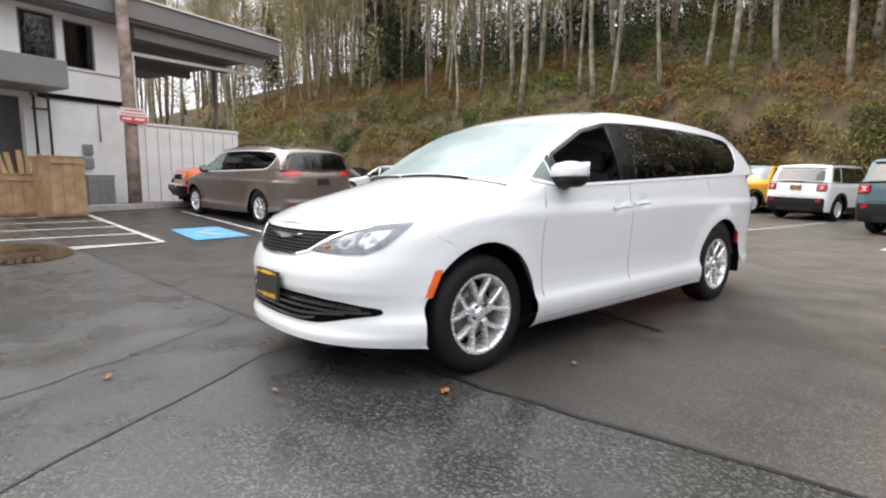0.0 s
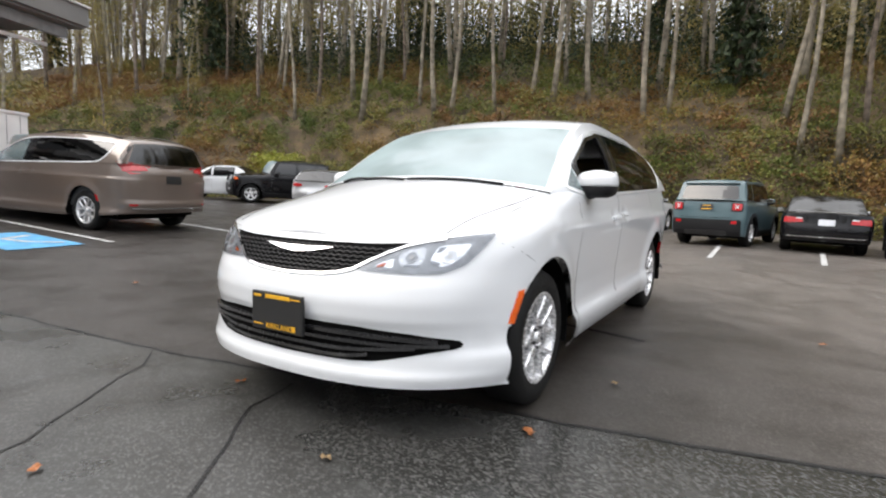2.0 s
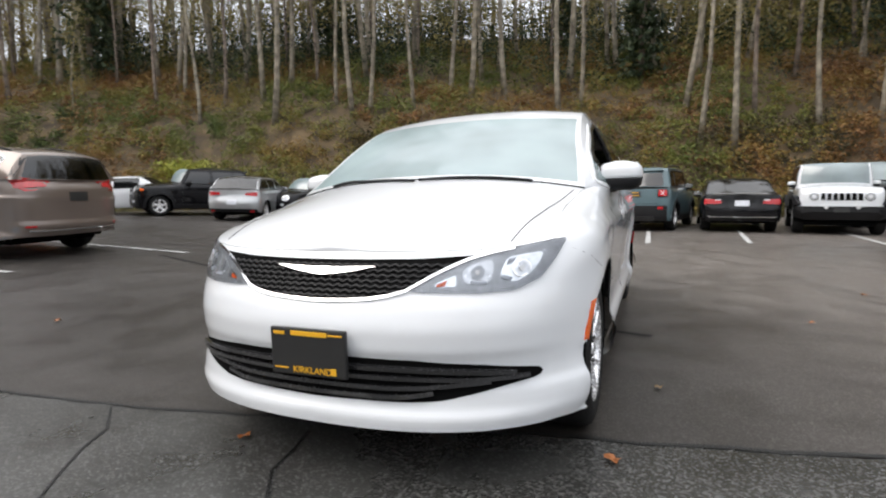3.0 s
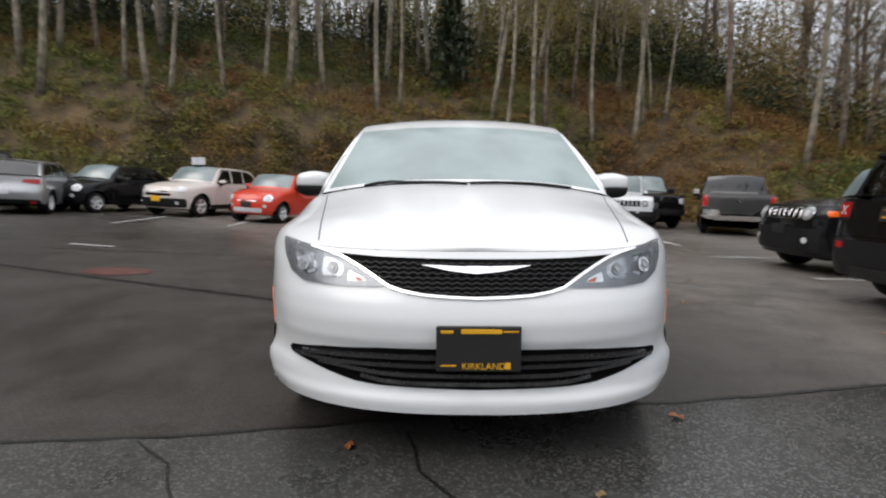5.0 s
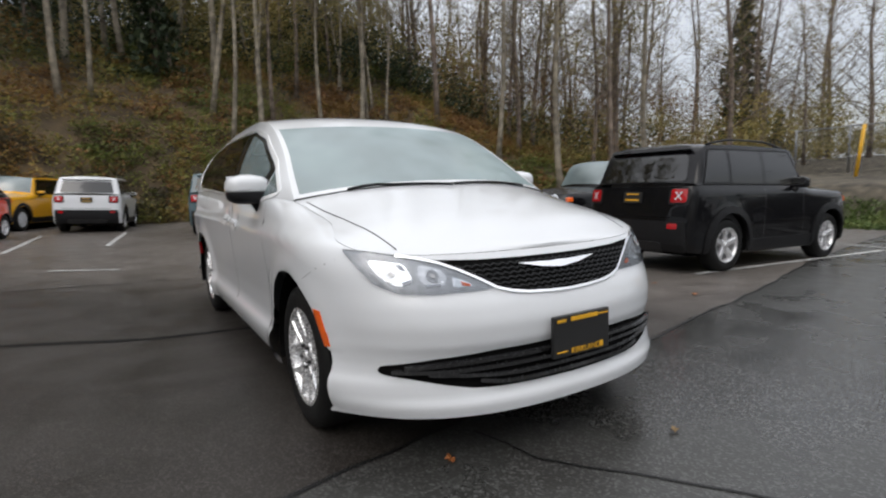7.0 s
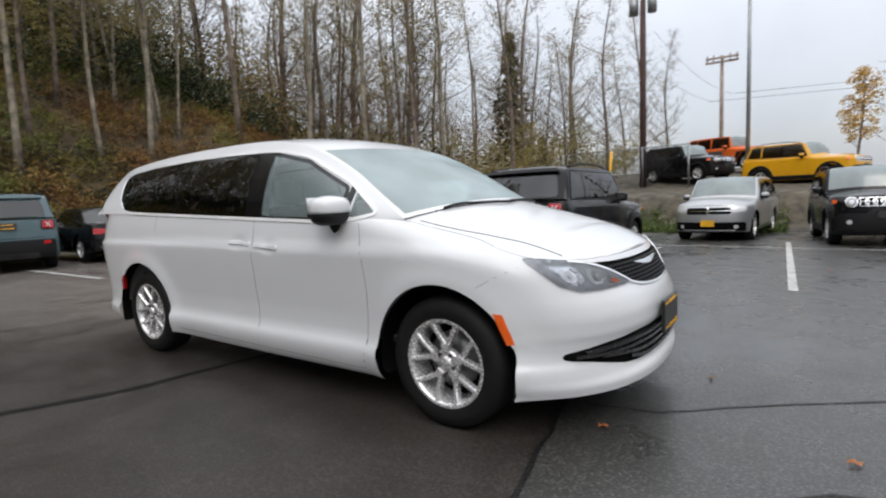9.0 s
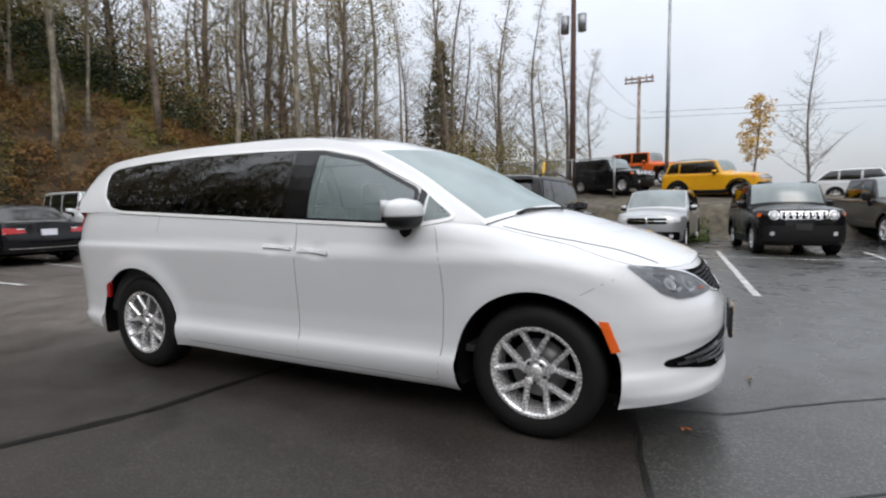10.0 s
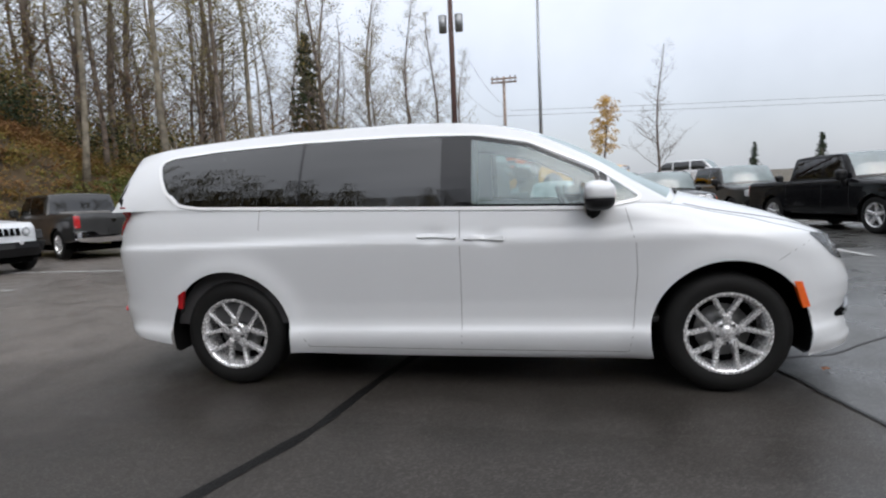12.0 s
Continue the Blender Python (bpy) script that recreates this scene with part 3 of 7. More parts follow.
def wheel(car, s, ya, P):
    r, half, rim_r = P["wr"], P["half"], P["rim"]
    xo = half - P.get("tuck", 0.03)
    wt_ = 0.23
    base = new("wheel")
    base.parent = car
    base.location = (s * xo, ya, r)
    prof = [(0, rim_r + 0.004), (0.004, rim_r + 0.02), (0.012, rim_r + 0.05), (0.008, r - 0.05), (-0.006, r - 0.018), (-0.03, r - 0.004), (-0.07, r), (-0.16, r), (-0.2, r - 0.006), (-0.225, r - 0.03), (-0.23, rim_r)]
    v, f = lathe([(s * a, b) for a, b in prof], 48)
    tyre = mesh_ob("tyre", v, f, RUBBER, base)
    v, f = lathe([(s * a, b) for a, b in [(0.002, rim_r + 0.006), (0.006, rim_r - 0.008), (-0.01, rim_r - 0.018), (-0.05, rim_r - 0.03), (-0.2, rim_r - 0.03)]], 72)
    rimm = P.get("rim_m", ALLOY)
    mesh_ob("rim", v, f, rimm, base)
    v, f = lathe([(s * -0.1, 0.02), (s * -0.1, rim_r * 0.66), (s * -0.115, rim_r * 0.66)], 28)
    mesh_ob("brake_disc", v, f, STEELDISC, base)
    v, f = lathe([(s * -0.14, 0.0), (s * -0.14, rim_r - 0.031)], 28)
    mesh_ob("back_plate", v, f, LINER, base)
    bm = bmesh.new()
    ns = P.get("spokes", 5)
    twin = P.get("twin", True)
    for k in range(ns):
        a = 2 * math.pi * k / ns + math.pi / 2
        for q in ((-1, 1) if twin else (0,)):
            a0, a1 = a + q * 0.1, a + q * (math.pi / ns) * 0.56
            r0, r1 = (0.098 if twin else 0.055), rim_r - 0.004
            w0, w1 = (0.0135, 0.0115) if twin else (0.04, 0.03)
            p0, p1 = Vector((0, math.cos(a0), math.sin(a0))) * r0, Vector((0, math.cos(a1), math.sin(a1))) * r1
            d = (p1 - p0).normalized()
            nrm = Vector((0, -d.z, d.y))
            loop = []
            for pp, ww, xx in ((p0, w0, -0.026), (p0.lerp(p1, 0.5), (w0 + w1) / 2, -0.012), (p1, w1 * 1.25, -0.006)):
                loop.append([bm.verts.new(Vector((s * (xx + dx), 0, 0)) + pp + nrm * ww * e) for e, dx in ((-1.1, -0.035), (-1, -0.003), (-0.6, 0.006), (0.6, 0.006), (1, -0.003), (1.1, -0.035))])
            for u in range(2):
                for e in range(5):
                    bm.faces.new((loop[u][e], loop[u][e + 1], loop[u + 1][e + 1], loop[u + 1][e]))
        if twin:
            add_box(bm, s * -0.026, 0.082 * math.cos(a), 0.082 * math.sin(a), 0.03, 0.05, 0.045, 0, 0.006, math.degrees(a))
    bmesh.ops.recalc_face_normals(bm, faces=bm.faces)
    part("spokes", bm, rimm, base)
    v, f = lathe([(s * -0.06, 0.076), (s * -0.03, 0.074), (s * -0.022, 0.066), (s * -0.02, 0.05), (s * -0.02, 0.036), (s * -0.008, 0.034), (s * -0.005, 0.03), (s * -0.005, 0.0)], 24)
    mesh_ob("hub", v, f, rimm, base)
    if P.get("lugs"):
        for k in range(5):
            bm = bmesh.new()
            a = 2 * math.pi * (k + 0.5) / 5 + math.pi / 2
            bmesh.ops.create_cone(bm, cap_ends=True, segments=6, radius1=0.01, radius2=0.008, depth=0.02, matrix=Matrix.Translation((s * -0.014, 0.056 * math.cos(a), 0.056 * math.sin(a))) @ Matrix.Rotation(radians(90), 4, "Y"))
            part("lug_nut", bm, DARKALLOY, base)
    if P.get("white_cover"):
        v, f = lathe([(s * 0.008, rim_r), (s * 0.012, rim_r * 0.6), (s * 0.014, 0.0)], 28)
        mesh_ob("wheel_cover", v, f, PLATEWHITE, base)
    return base


def wing_mirror(car, s, M, paint_m):
    """Housing, dark lower cap, arm and glass."""
    x, y, z, w, h = M
    base = new("wing_mirror")
    base.parent = car
    base.location = (s * x, y, z)
    for nm, z0, z1, mt, k in (("cap", -0.08 * h, 0.55 * h, paint_m, 1.0), ("skirt", -0.52 * h, -0.08 * h, PLASTIC, 0.97)):
        vs = []
        rows = 7
        for i in range(rows):
            t = i / (rows - 1)
            zz = z0 + (z1 - z0) * t
            f = math.sqrt(max(0.02, 1 - (zz / (0.56 * h)) ** 4)) * k
            for q in range(20):
                a = 2 * math.pi * q / 20
                ca, sa = math.cos(a), math.sin(a)
                vs.append((s * (0.5 * w * f * math.copysign(abs(ca) ** 0.6, ca)), 0.09 * f * math.copysign(abs(sa) ** 0.75, sa) * (1.15 if sa < 0 else 0.8), zz))
        fs = [(i * 20 + q, i * 20 + (q + 1) % 20, (i + 1) * 20 + (q + 1) % 20, (i + 1) * 20 + q) for i in range(rows - 1) for q in range(20)]
        fs += [tuple(range(20))[::-1], tuple((rows - 1) * 20 + q for q in range(20))]
        mesh_ob(nm, vs, fs, mt, base)
    v, f = tube([(-s * 0.06, 0.01, -0.4 * h), (-s * 0.09, 0.015, -0.75 * h), (-s * 0.1, 0.02, -1.15 * h)], [0.05, 0.045, 0.04], 8)
    mesh_ob("arm", v, f, PLASTIC, base)
    box_part("mirror_glass", (0, 0.075, 0.02), (w * 0.8, 0.006, h * 0.75), CHROME, base, bevel=0.002)


def seat(car, x, y, z=0.62):
    st = new("seat")
    st.parent = car
    st.location = (x, y, z)
    box_part("cushion", (0, 0, 0), (0.5, 0.5, 0.16), SEATM, st, bevel=0.05)
    box_part("backrest", (0, 0.3, 0.34), (0.5, 0.15, 0.62), SEATM, st, bevel=0.06, rx=-14)
    box_part("headrest", (0, 0.41, 0.75), (0.26, 0.1, 0.18), SEATM, st, bevel=0.04, rx=-10)


def cabin(car, P):
    y0, z0 = P["rail"][0][1], P["rail"][0][2]
    yr = P["rail"][-1][1]
    w = P["half"]
    box_part("cabin_floor", (0, (y0 + yr) / 2, 0.42), (w * 1.7, yr - y0, 0.04), CABIN, car, bevel=0.01)
    box_part("dashboard", (0, y0 + 0.2, z0 - 0.14), (w * 1.62, 0.5, 0.24), CABIN, car, bevel=0.06)
    for s in (-1, 1):
        box_part("door_lining", (s * (w - 0.1), (y0 + yr) / 2 + 0.2, 0.72), (0.05, (yr - y0) * 0.8, 0.6), CABIN, car, bevel=0.02)
    sy = y0 + P.get("seat_back", 1.15)
    v, f = tube([(0.4 + 0.18 * math.cos(a), y0 + 0.55 + 0.05 * math.sin(a), z0 - 0.05 + 0.17 * math.sin(a)) for a in np.linspace(0, 2 * math.pi, 16)[:-1]], 0.016, 6, True)
    mesh_ob("steering_wheel", v, f, PLASTIC, car)
    for x in (-0.4, 0.4):
        seat(car, x, sy, z0 - 0.55)
    box_part("rear_bench", (0, sy + 0.95, z0 - 0.5), (w * 1.4, 0.5, 0.16), SEATM, car, bevel=0.05)
    box_part("bench_back", (0, sy + 1.2, z0 - 0.2), (w * 1.4, 0.16, 0.56), SEATM, car, bevel=0.06, rx=-14)


def disc(x, z, r, n=14, k=1.0):
    return [(x + r * math.cos(2 * math.pi * q / n), z + k * r * math.sin(2 * math.pi * q / n)) for q in range(n)]


def rect(x0, x1, z0, z1, r=0.02):
    return rounded([(x0, z0), (x1, z0), (x1, z1), (x0, z1)], r, 3)


VAN = dict(
    length=5.0, half=1.0, wb=3.12, wr=0.36, rim=0.237, arch=0.435, tuck=0.045, lip=0.04, rear_lip=0.012, screen=SCREEN, least=1.9, house_z=0.25, dents=[(0.15, 0.985, 0.07, 0.036, 0.02), (-0.2, 0.965, 0.07, 0.036, 0.02)], scale_z=1.0, y0f=-1.72, y0r=2.0, fit_step=0.03, nf=[(0.2, 2.45), (0.6, 2.45), (0.9, 2.3)], nr=3.3, nfront=32, nz=44, step=0.03, rows=240, nv=32, flare=0.022, bulge=0.035,
    front=[(0.19, -2.37), (0.21, -2.43), (0.235, -2.466), (0.29, -2.472), (0.335, -2.448), (0.42, -2.432), (0.5, -2.444), (0.55, -2.46), (0.6, -2.46), (0.68, -2.437), (0.76, -2.39), (0.83, -2.35), (0.9, -2.30)],
    rear=[(0.25, 2.46), (0.38, 2.56), (0.53, 2.625), (0.62, 2.6), (0.9, 2.6), (1.07, 2.585), (1.2, 2.52)],
    width=[(0.19, 0.9), (0.215, 0.95), (0.26, 0.976), (0.31, 0.992), (0.35, 0.997), (0.38, 0.994), (0.42, 0.974), (0.47, 0.966), (0.55, 0.968), (0.65, 0.978), (0.75, 0.989), (0.86, 1.0), (0.93, 1.006), (0.955, 1.007), (0.968, 1.0), (0.985, 0.984), (1.03, 0.976), (1.1, 0.965), (1.2, 0.943)],
    belt=[(-2.5, 0.892), (-2.36, 0.897), (-2.2, 0.915), (-2.0, 0.955), (-1.8, 1.0), (-1.5, 1.065), (-1.27, 1.118), (-1.06, 1.135), (-0.86, 1.113), (0.08, 1.149), (0.93, 1.181), (1.8, 1.215), (2.2, 1.222), (2.6, 1.21)],
    sill=[(-2.6, 0.25), (-2.3, 0.25), (-1.95, 0.235), (-1.1, 0.205), (0.0, 0.215), (1.1, 0.24), (1.9, 0.29), (2.5, 0.36)],
    curl=[(-2.6, 0.0), (-2.25, 0.02), (-1.95, 0.1), (-1.7, 0.15), (-1.27, 0.092), (-1.05, 0.03), (-0.9, 0.0), (2.6, 0.0)],
    rail=[(0.87, -1.27, 1.13, -1.44, 1.2), (0.835, -1.06, 1.265, -1.21, 1.305), (0.79, -0.81, 1.425, -0.95, 1.455), (0.755, -0.49, 1.58, -0.62, 1.61), (0.735, -0.24, 1.655, -0.34, 1.692), (0.715, 0.1, 1.695, 0.05, 1.745),
          (0.7, 0.5, 1.705, 0.5, 1.77), (0.69, 1.12, 1.7, 1.12, 1.765), (0.68, 1.73, 1.675, 1.75, 1.738), (0.67, 2.2, 1.635, 2.26, 1.69), (0.67, 2.36, 1.585, 2.45, 1.63), (0.74, 2.4, 1.42, 2.53, 1.43), (0.84, 2.42, 1.225, 2.57, 1.225)],
    glass_rows=(0.12, 2.95, 10.1, 11.9), nose_y=-2.31, nose_z=0.9, hood_mid=[(-2.2, 0.948), (-2.0, 1.022), (-1.6, 1.125)],
    dlo=[(-1.11, 1.165), (-0.86, 1.118), (0.08, 1.152), (0.93, 1.185), (1.75, 1.218), (1.9, 1.243), (2.02, 1.34), (2.09, 1.46), (2.125, 1.54), (2.05, 1.578), (1.67, 1.608), (1.04, 1.627), (0.44, 1.625), (0.1, 1.615), (-0.14, 1.602), (-0.45, 1.54), (-0.85, 1.355)],
    trim_w=0.026, trim_m=SKYLITTRIM, spokes=5, lugs=True, seat_back=1.15,
    pillar_strips=[(-0.888, 1.128, -0.888, 1.325, 0.05), (1.03, 1.19, 1.03, 1.618, 0.022)],
    seams=[[(-1.0, 1.11), (-1.05, 0.9), (-1.06, 0.74), (-1.04, 0.45), (-1.01, 0.26)], [(-0.025, 1.137), (-0.02, 0.7), (-0.01, 0.27)], [(1.06, 0.38), (1.0, 0.285), (-0.01, 0.268), (-1.0, 0.256)], [(1.3, 1.19), (1.31, 1.06)]],
    mirror=(1.02, -0.83, 1.19, 0.25, 0.16),
)
GRILLE_LINE = [(0.0, 0.714), (0.11, 0.717), (0.22, 0.724), (0.3, 0.736), (0.36, 0.753), (0.44, 0.8), (0.5, 0.832), (0.57, 0.862), (0.64, 0.882), (0.72, 0.898)]
van_grille = [(-0.72, 0.897), (-0.6, 0.878), (-0.4, 0.868), (-0.2, 0.865), (0.0, 0.864), (0.2, 0.865), (0.4, 0.868), (0.6, 0.878), (0.72, 0.897)] + GRILLE_LINE[-2::-1] + [(-x, z) for x, z in GRILLE_LINE[1:-1]]
van_lamp = rounded([(0.888, 0.926), (0.75, 0.906), (0.64, 0.884), (0.57, 0.864), (0.5, 0.834), (0.44, 0.802), (0.365, 0.757), (0.42, 0.75), (0.52, 0.748), (0.62, 0.746), (0.74, 0.752), (0.815, 0.79), (0.858, 0.855)], 0.012, 2)
van_intake = [(-0.8, 0.422), (-0.82, 0.43), (-0.826, 0.444), (-0.816, 0.458), (-0.795, 0.464), (-0.64, 0.49), (-0.4, 0.51), (0.0, 0.517), (0.4, 0.51), (0.64, 0.49), (0.795, 0.464), (0.816, 0.458), (0.826, 0.444), (0.82, 0.43), (0.8, 0.422), (0.72, 0.408), (0.62, 0.385), (0.5, 0.36), (0.39, 0.352), (0.0, 0.345), (-0.39, 0.352), (-0.5, 0.36), (-0.62, 0.385), (-0.72, 0.408)]
VAN["fittings"] = [
    ("grille", van_grille, "c_f", LINER, 0.002), ("head_lamp", van_lamp, "both_f", LAMPBACK, 0.002),
    ("lamp_bezel", [(0.875, 0.915), (0.75, 0.899), (0.66, 0.882), (0.66, 0.872), (0.75, 0.885), (0.835, 0.895), (0.815, 0.84), (0.79, 0.8), (0.735, 0.77), (0.62, 0.762), (0.5, 0.764), (0.42, 0.766), (0.42, 0.757), (0.62, 0.752), (0.74, 0.758), (0.81, 0.793), (0.85, 0.855)], "both_f", LAMPDARK, 0.003),
    ("reflector", rounded([(0.82, 0.885), (0.7, 0.868), (0.68, 0.8), (0.735, 0.778), (0.785, 0.81), (0.81, 0.85)], 0.02), "both_f", CHROMELAMP, 0.004),
    ("bulb_shield", disc(0.752, 0.826, 0.03, 18), "both_f", LAMPBOWL, 0.009), ("bulb", disc(0.752, 0.826, 0.01), "both_f", LAMPDARK, 0.012),
    ("reflector", rounded([(0.655, 0.862), (0.58, 0.845), (0.55, 0.815), (0.57, 0.778), (0.64, 0.772), (0.66, 0.8)], 0.02), "both_f", LAMPBOWL, 0.004),
    ("bulb_shield", disc(0.607, 0.815, 0.024, 16), "both_f", LAMPBACK, 0.008), ("bulb", disc(0.607, 0.815, 0.009), "both_f", LAMPDARK, 0.011),
    # bright slivers on the reflectors, mostly flat white, paint the glints of the lamp
    ("facet", [(0.79, 0.87), (0.81, 0.86), (0.775, 0.802), (0.762, 0.806)], "both_f", CHROMELAMP, 0.008), ("facet", [(0.73, 0.864), (0.705, 0.86), (0.7, 0.84), (0.72, 0.846)], "both_f", PLATEWHITE, 0.008), ("facet", [(0.725, 0.796), (0.69, 0.806), (0.688, 0.795), (0.72, 0.784)], "both_f", PLATEWHITE, 0.008), ("facet", [(0.645, 0.784), (0.585, 0.787), (0.588, 0.778), (0.64, 0.775)], "both_f", PLATEWHITE, 0.008),
    ("reflector", rounded([(0.535, 0.81), (0.47, 0.784), (0.46, 0.768), (0.54, 0.77)], 0.008), "both_f", CHROMELAMP, 0.004),
    ("turn_signal", [(0.505, 0.79), (0.47, 0.777), (0.47, 0.769), (0.5, 0.772)], "both_f", AMBER, 0.007),
    ("lens", van_lamp, "both_f", LENS, 0.009),
    ("tail_lamp", rounded([(0.5, 1.12), (0.88, 1.09), (0.88, 1.2), (0.54, 1.19)], 0.02), "both_r", REDLENS, 0.012), ("number_plate", rect(-0.16, 0.16, 0.9, 1.04, 0.008), "c_r", PLATE, 0.01), ("chrome_strip", rect(-0.78, 0.78, 0.44, 0.465, 0.008), "c_r", CHROME, 0.012), ("rear_reflector", rect(0.7, 0.82, 0.5, 0.53, 0.008), "both_r", REDLENS, 0.012),
    ("air_intake", van_intake, "c_f", LINER, 0.002),
    ("emblem", [(-0.228, 0.836), (-0.13, 0.834), (-0.05, 0.831), (0.0, 0.833), (0.05, 0.831), (0.13, 0.834), (0.228, 0.836), (0.11, 0.814), (0.035, 0.806), (0.0, 0.804), (-0.035, 0.806), (-0.11, 0.814)], "c_f", CHROME, 0.014),
]
VAN["side_fittings"] = [
    ("window_surround", [(-0.14, 1.146), (0.93, 1.187), (1.75, 1.22), (1.895, 1.246), (2.015, 1.343), (2.083, 1.46), (2.115, 1.538), (2.045, 1.573), (1.67, 1.603), (1.04, 1.622), (0.44, 1.62), (0.1, 1.61), (-0.14, 1.595)], GLOSSBLACK, 0.0015),
    ("side_marker", [(-1.885, 0.668), (-1.93, 0.664), (-1.985, 0.518), (-1.945, 0.512)], AMBER, 0.004),
    ("rear_marker", [(1.87, 0.675), (1.925, 0.64), (1.935, 0.545), (1.905, 0.545)], REDLENS, 0.006),
    ("tail_lamp", [(2.31, 1.25), (2.44, 1.25), (2.51, 1.2), (2.525, 1.06), (2.47, 1.05), (2.38, 1.12), (2.31, 1.19)], REDLENS, 0.01),
    ("quarter_glass", [(2.35, 1.55), (2.34, 1.26), (2.41, 1.26), (2.385, 1.55)], GLOSSBLACK, 0.004),
    ("door_handle", rounded([(0.0, 0.962), (0.245, 0.974), (0.245, 1.002), (0.0, 0.992)], 0.008, 2), None, 0.016),
    ("door_handle", rounded([(-0.295, 0.943), (-0.05, 0.956), (-0.05, 0.986), (-0.295, 0.973)], 0.008, 2), None, 0.016),
]
F_FRONT = ("front_side_window", [(-0.85, 1.13), (-0.09, 1.157), (-0.09, 1.582), (-0.14, 1.576), (-0.45, 1.512), (-0.85, 1.322)])
F_QUART = ("quarter_window", [(-1.08, 1.168), (-0.925, 1.138), (-0.925, 1.3)])
F_SLIDE = ("sliding_door_window", [(0.09, 1.16), (1.026, 1.195), (1.026, 1.615), (0.44, 1.613), (0.09, 1.6)])
F_REAR = ("rear_side_window", [(1.034, 1.197), (1.75, 1.229), (1.885, 1.256), (2.0, 1.35), (2.065, 1.46), (2.095, 1.53), (2.03, 1.562), (1.67, 1.592), (1.034, 1.614)])


def build_van(paint_m, m, label, open_window, group=""):
    P = dict(VAN)
    P["windows"] = [(*F_FRONT, True, CLEAR, (-1,) if open_window else (-1, 1)), (*F_QUART, True, CLEAR, (-1, 1)), (*F_SLIDE, False, PRIVACY, (-1, 1)), (*F_REAR, False, PRIVACY, (-1, 1))]
    P["gasket"] = F_FRONT[1]
    if not open_window:
        P["roof_rails"] = (0.1, 2.1)
    van, surf, top = make_car("minivan", P, paint_m, m, label, "minivan", group=group)
    # honeycomb of the grille
    for k in range(8):
        z = 0.733 + k * 0.0185
        xs = [x / 100 for x in range(-72, 73, 2) if inside(van_grille, x / 100, z)]
        if len(xs) > 2 and z < 0.852:
            trim("grille_bar", top, [(x, z + (0.004 if q % 2 else -0.004)) for q, x in enumerate(xs)], "y", -1, 0.009, 0.007, PLASTIC, van, sub=0.03)
    chrome_line = [(-x, z) for x, z in GRILLE_LINE[:0:-1]] + GRILLE_LINE
    trim("grille_chrome", top, chrome_line, "y", -1, 0.014, 0.011, CHROME, van)
    for line in ([(0.0, 0.482), (0.4, 0.478), (0.6, 0.468), (0.74, 0.456)], [(0.0, 0.444), (0.4, 0.442), (0.62, 0.438), (0.78, 0.438)], [(0.0, 0.4), (0.3, 0.4), (0.43, 0.406), (0.56, 0.42), (0.66, 0.426)], [(0.0, 0.366), (0.28, 0.367), (0.38, 0.372), (0.47, 0.388)]):
        trim("intake_bar", top, [(-x, z) for x, z in line[:0:-1]] + line, "y", -1, 0.02, 0.02, BARGREY, van)
    # shut lines of the bonnet
    for s in (-1, 1):
        pts = []
        for t in np.linspace(0, 1, 22):
            x, y = 0.7 + 0.125 * t, -2.13 + 0.78 * t
            h, nn, _, _ = top.tree.ray_cast(Vector((s * x, y, 3)), Vector((0, 0, -1)))
            if h is not None:
                pts.append(h)
        mesh_ob("bonnet_gap", *tube(pts, 0.0035, 5), SEAMGREY, van)
        trim("bumper_gap", top, [(-1.99, 0.885), (-1.9, 0.845), (-1.8, 0.79)], "x", s, 0.003, 0.0006, SEAMGREY, van)
    # wipers
    for x0, y0, x1, y1 in ((0.62, -1.37, 0.02, -1.475), (0.0, -1.49, -0.6, -1.36)):
        pts = []
        for t in np.linspace(0, 1, 8):
            x, y = x0 + (x1 - x0) * t, y0 + (y1 - y0) * t
            h, nn, _, _ = top.tree.ray_cast(Vector((x, y, 3)), Vector((0, 0, -1)))
            pts.append((h if h else Vector((x, y, 1.2))) + Vector((0, 0, 0.012)))
        mesh_ob("wiper", *tube(pts, 0.009), PLASTIC, van)
    return van, surf, top


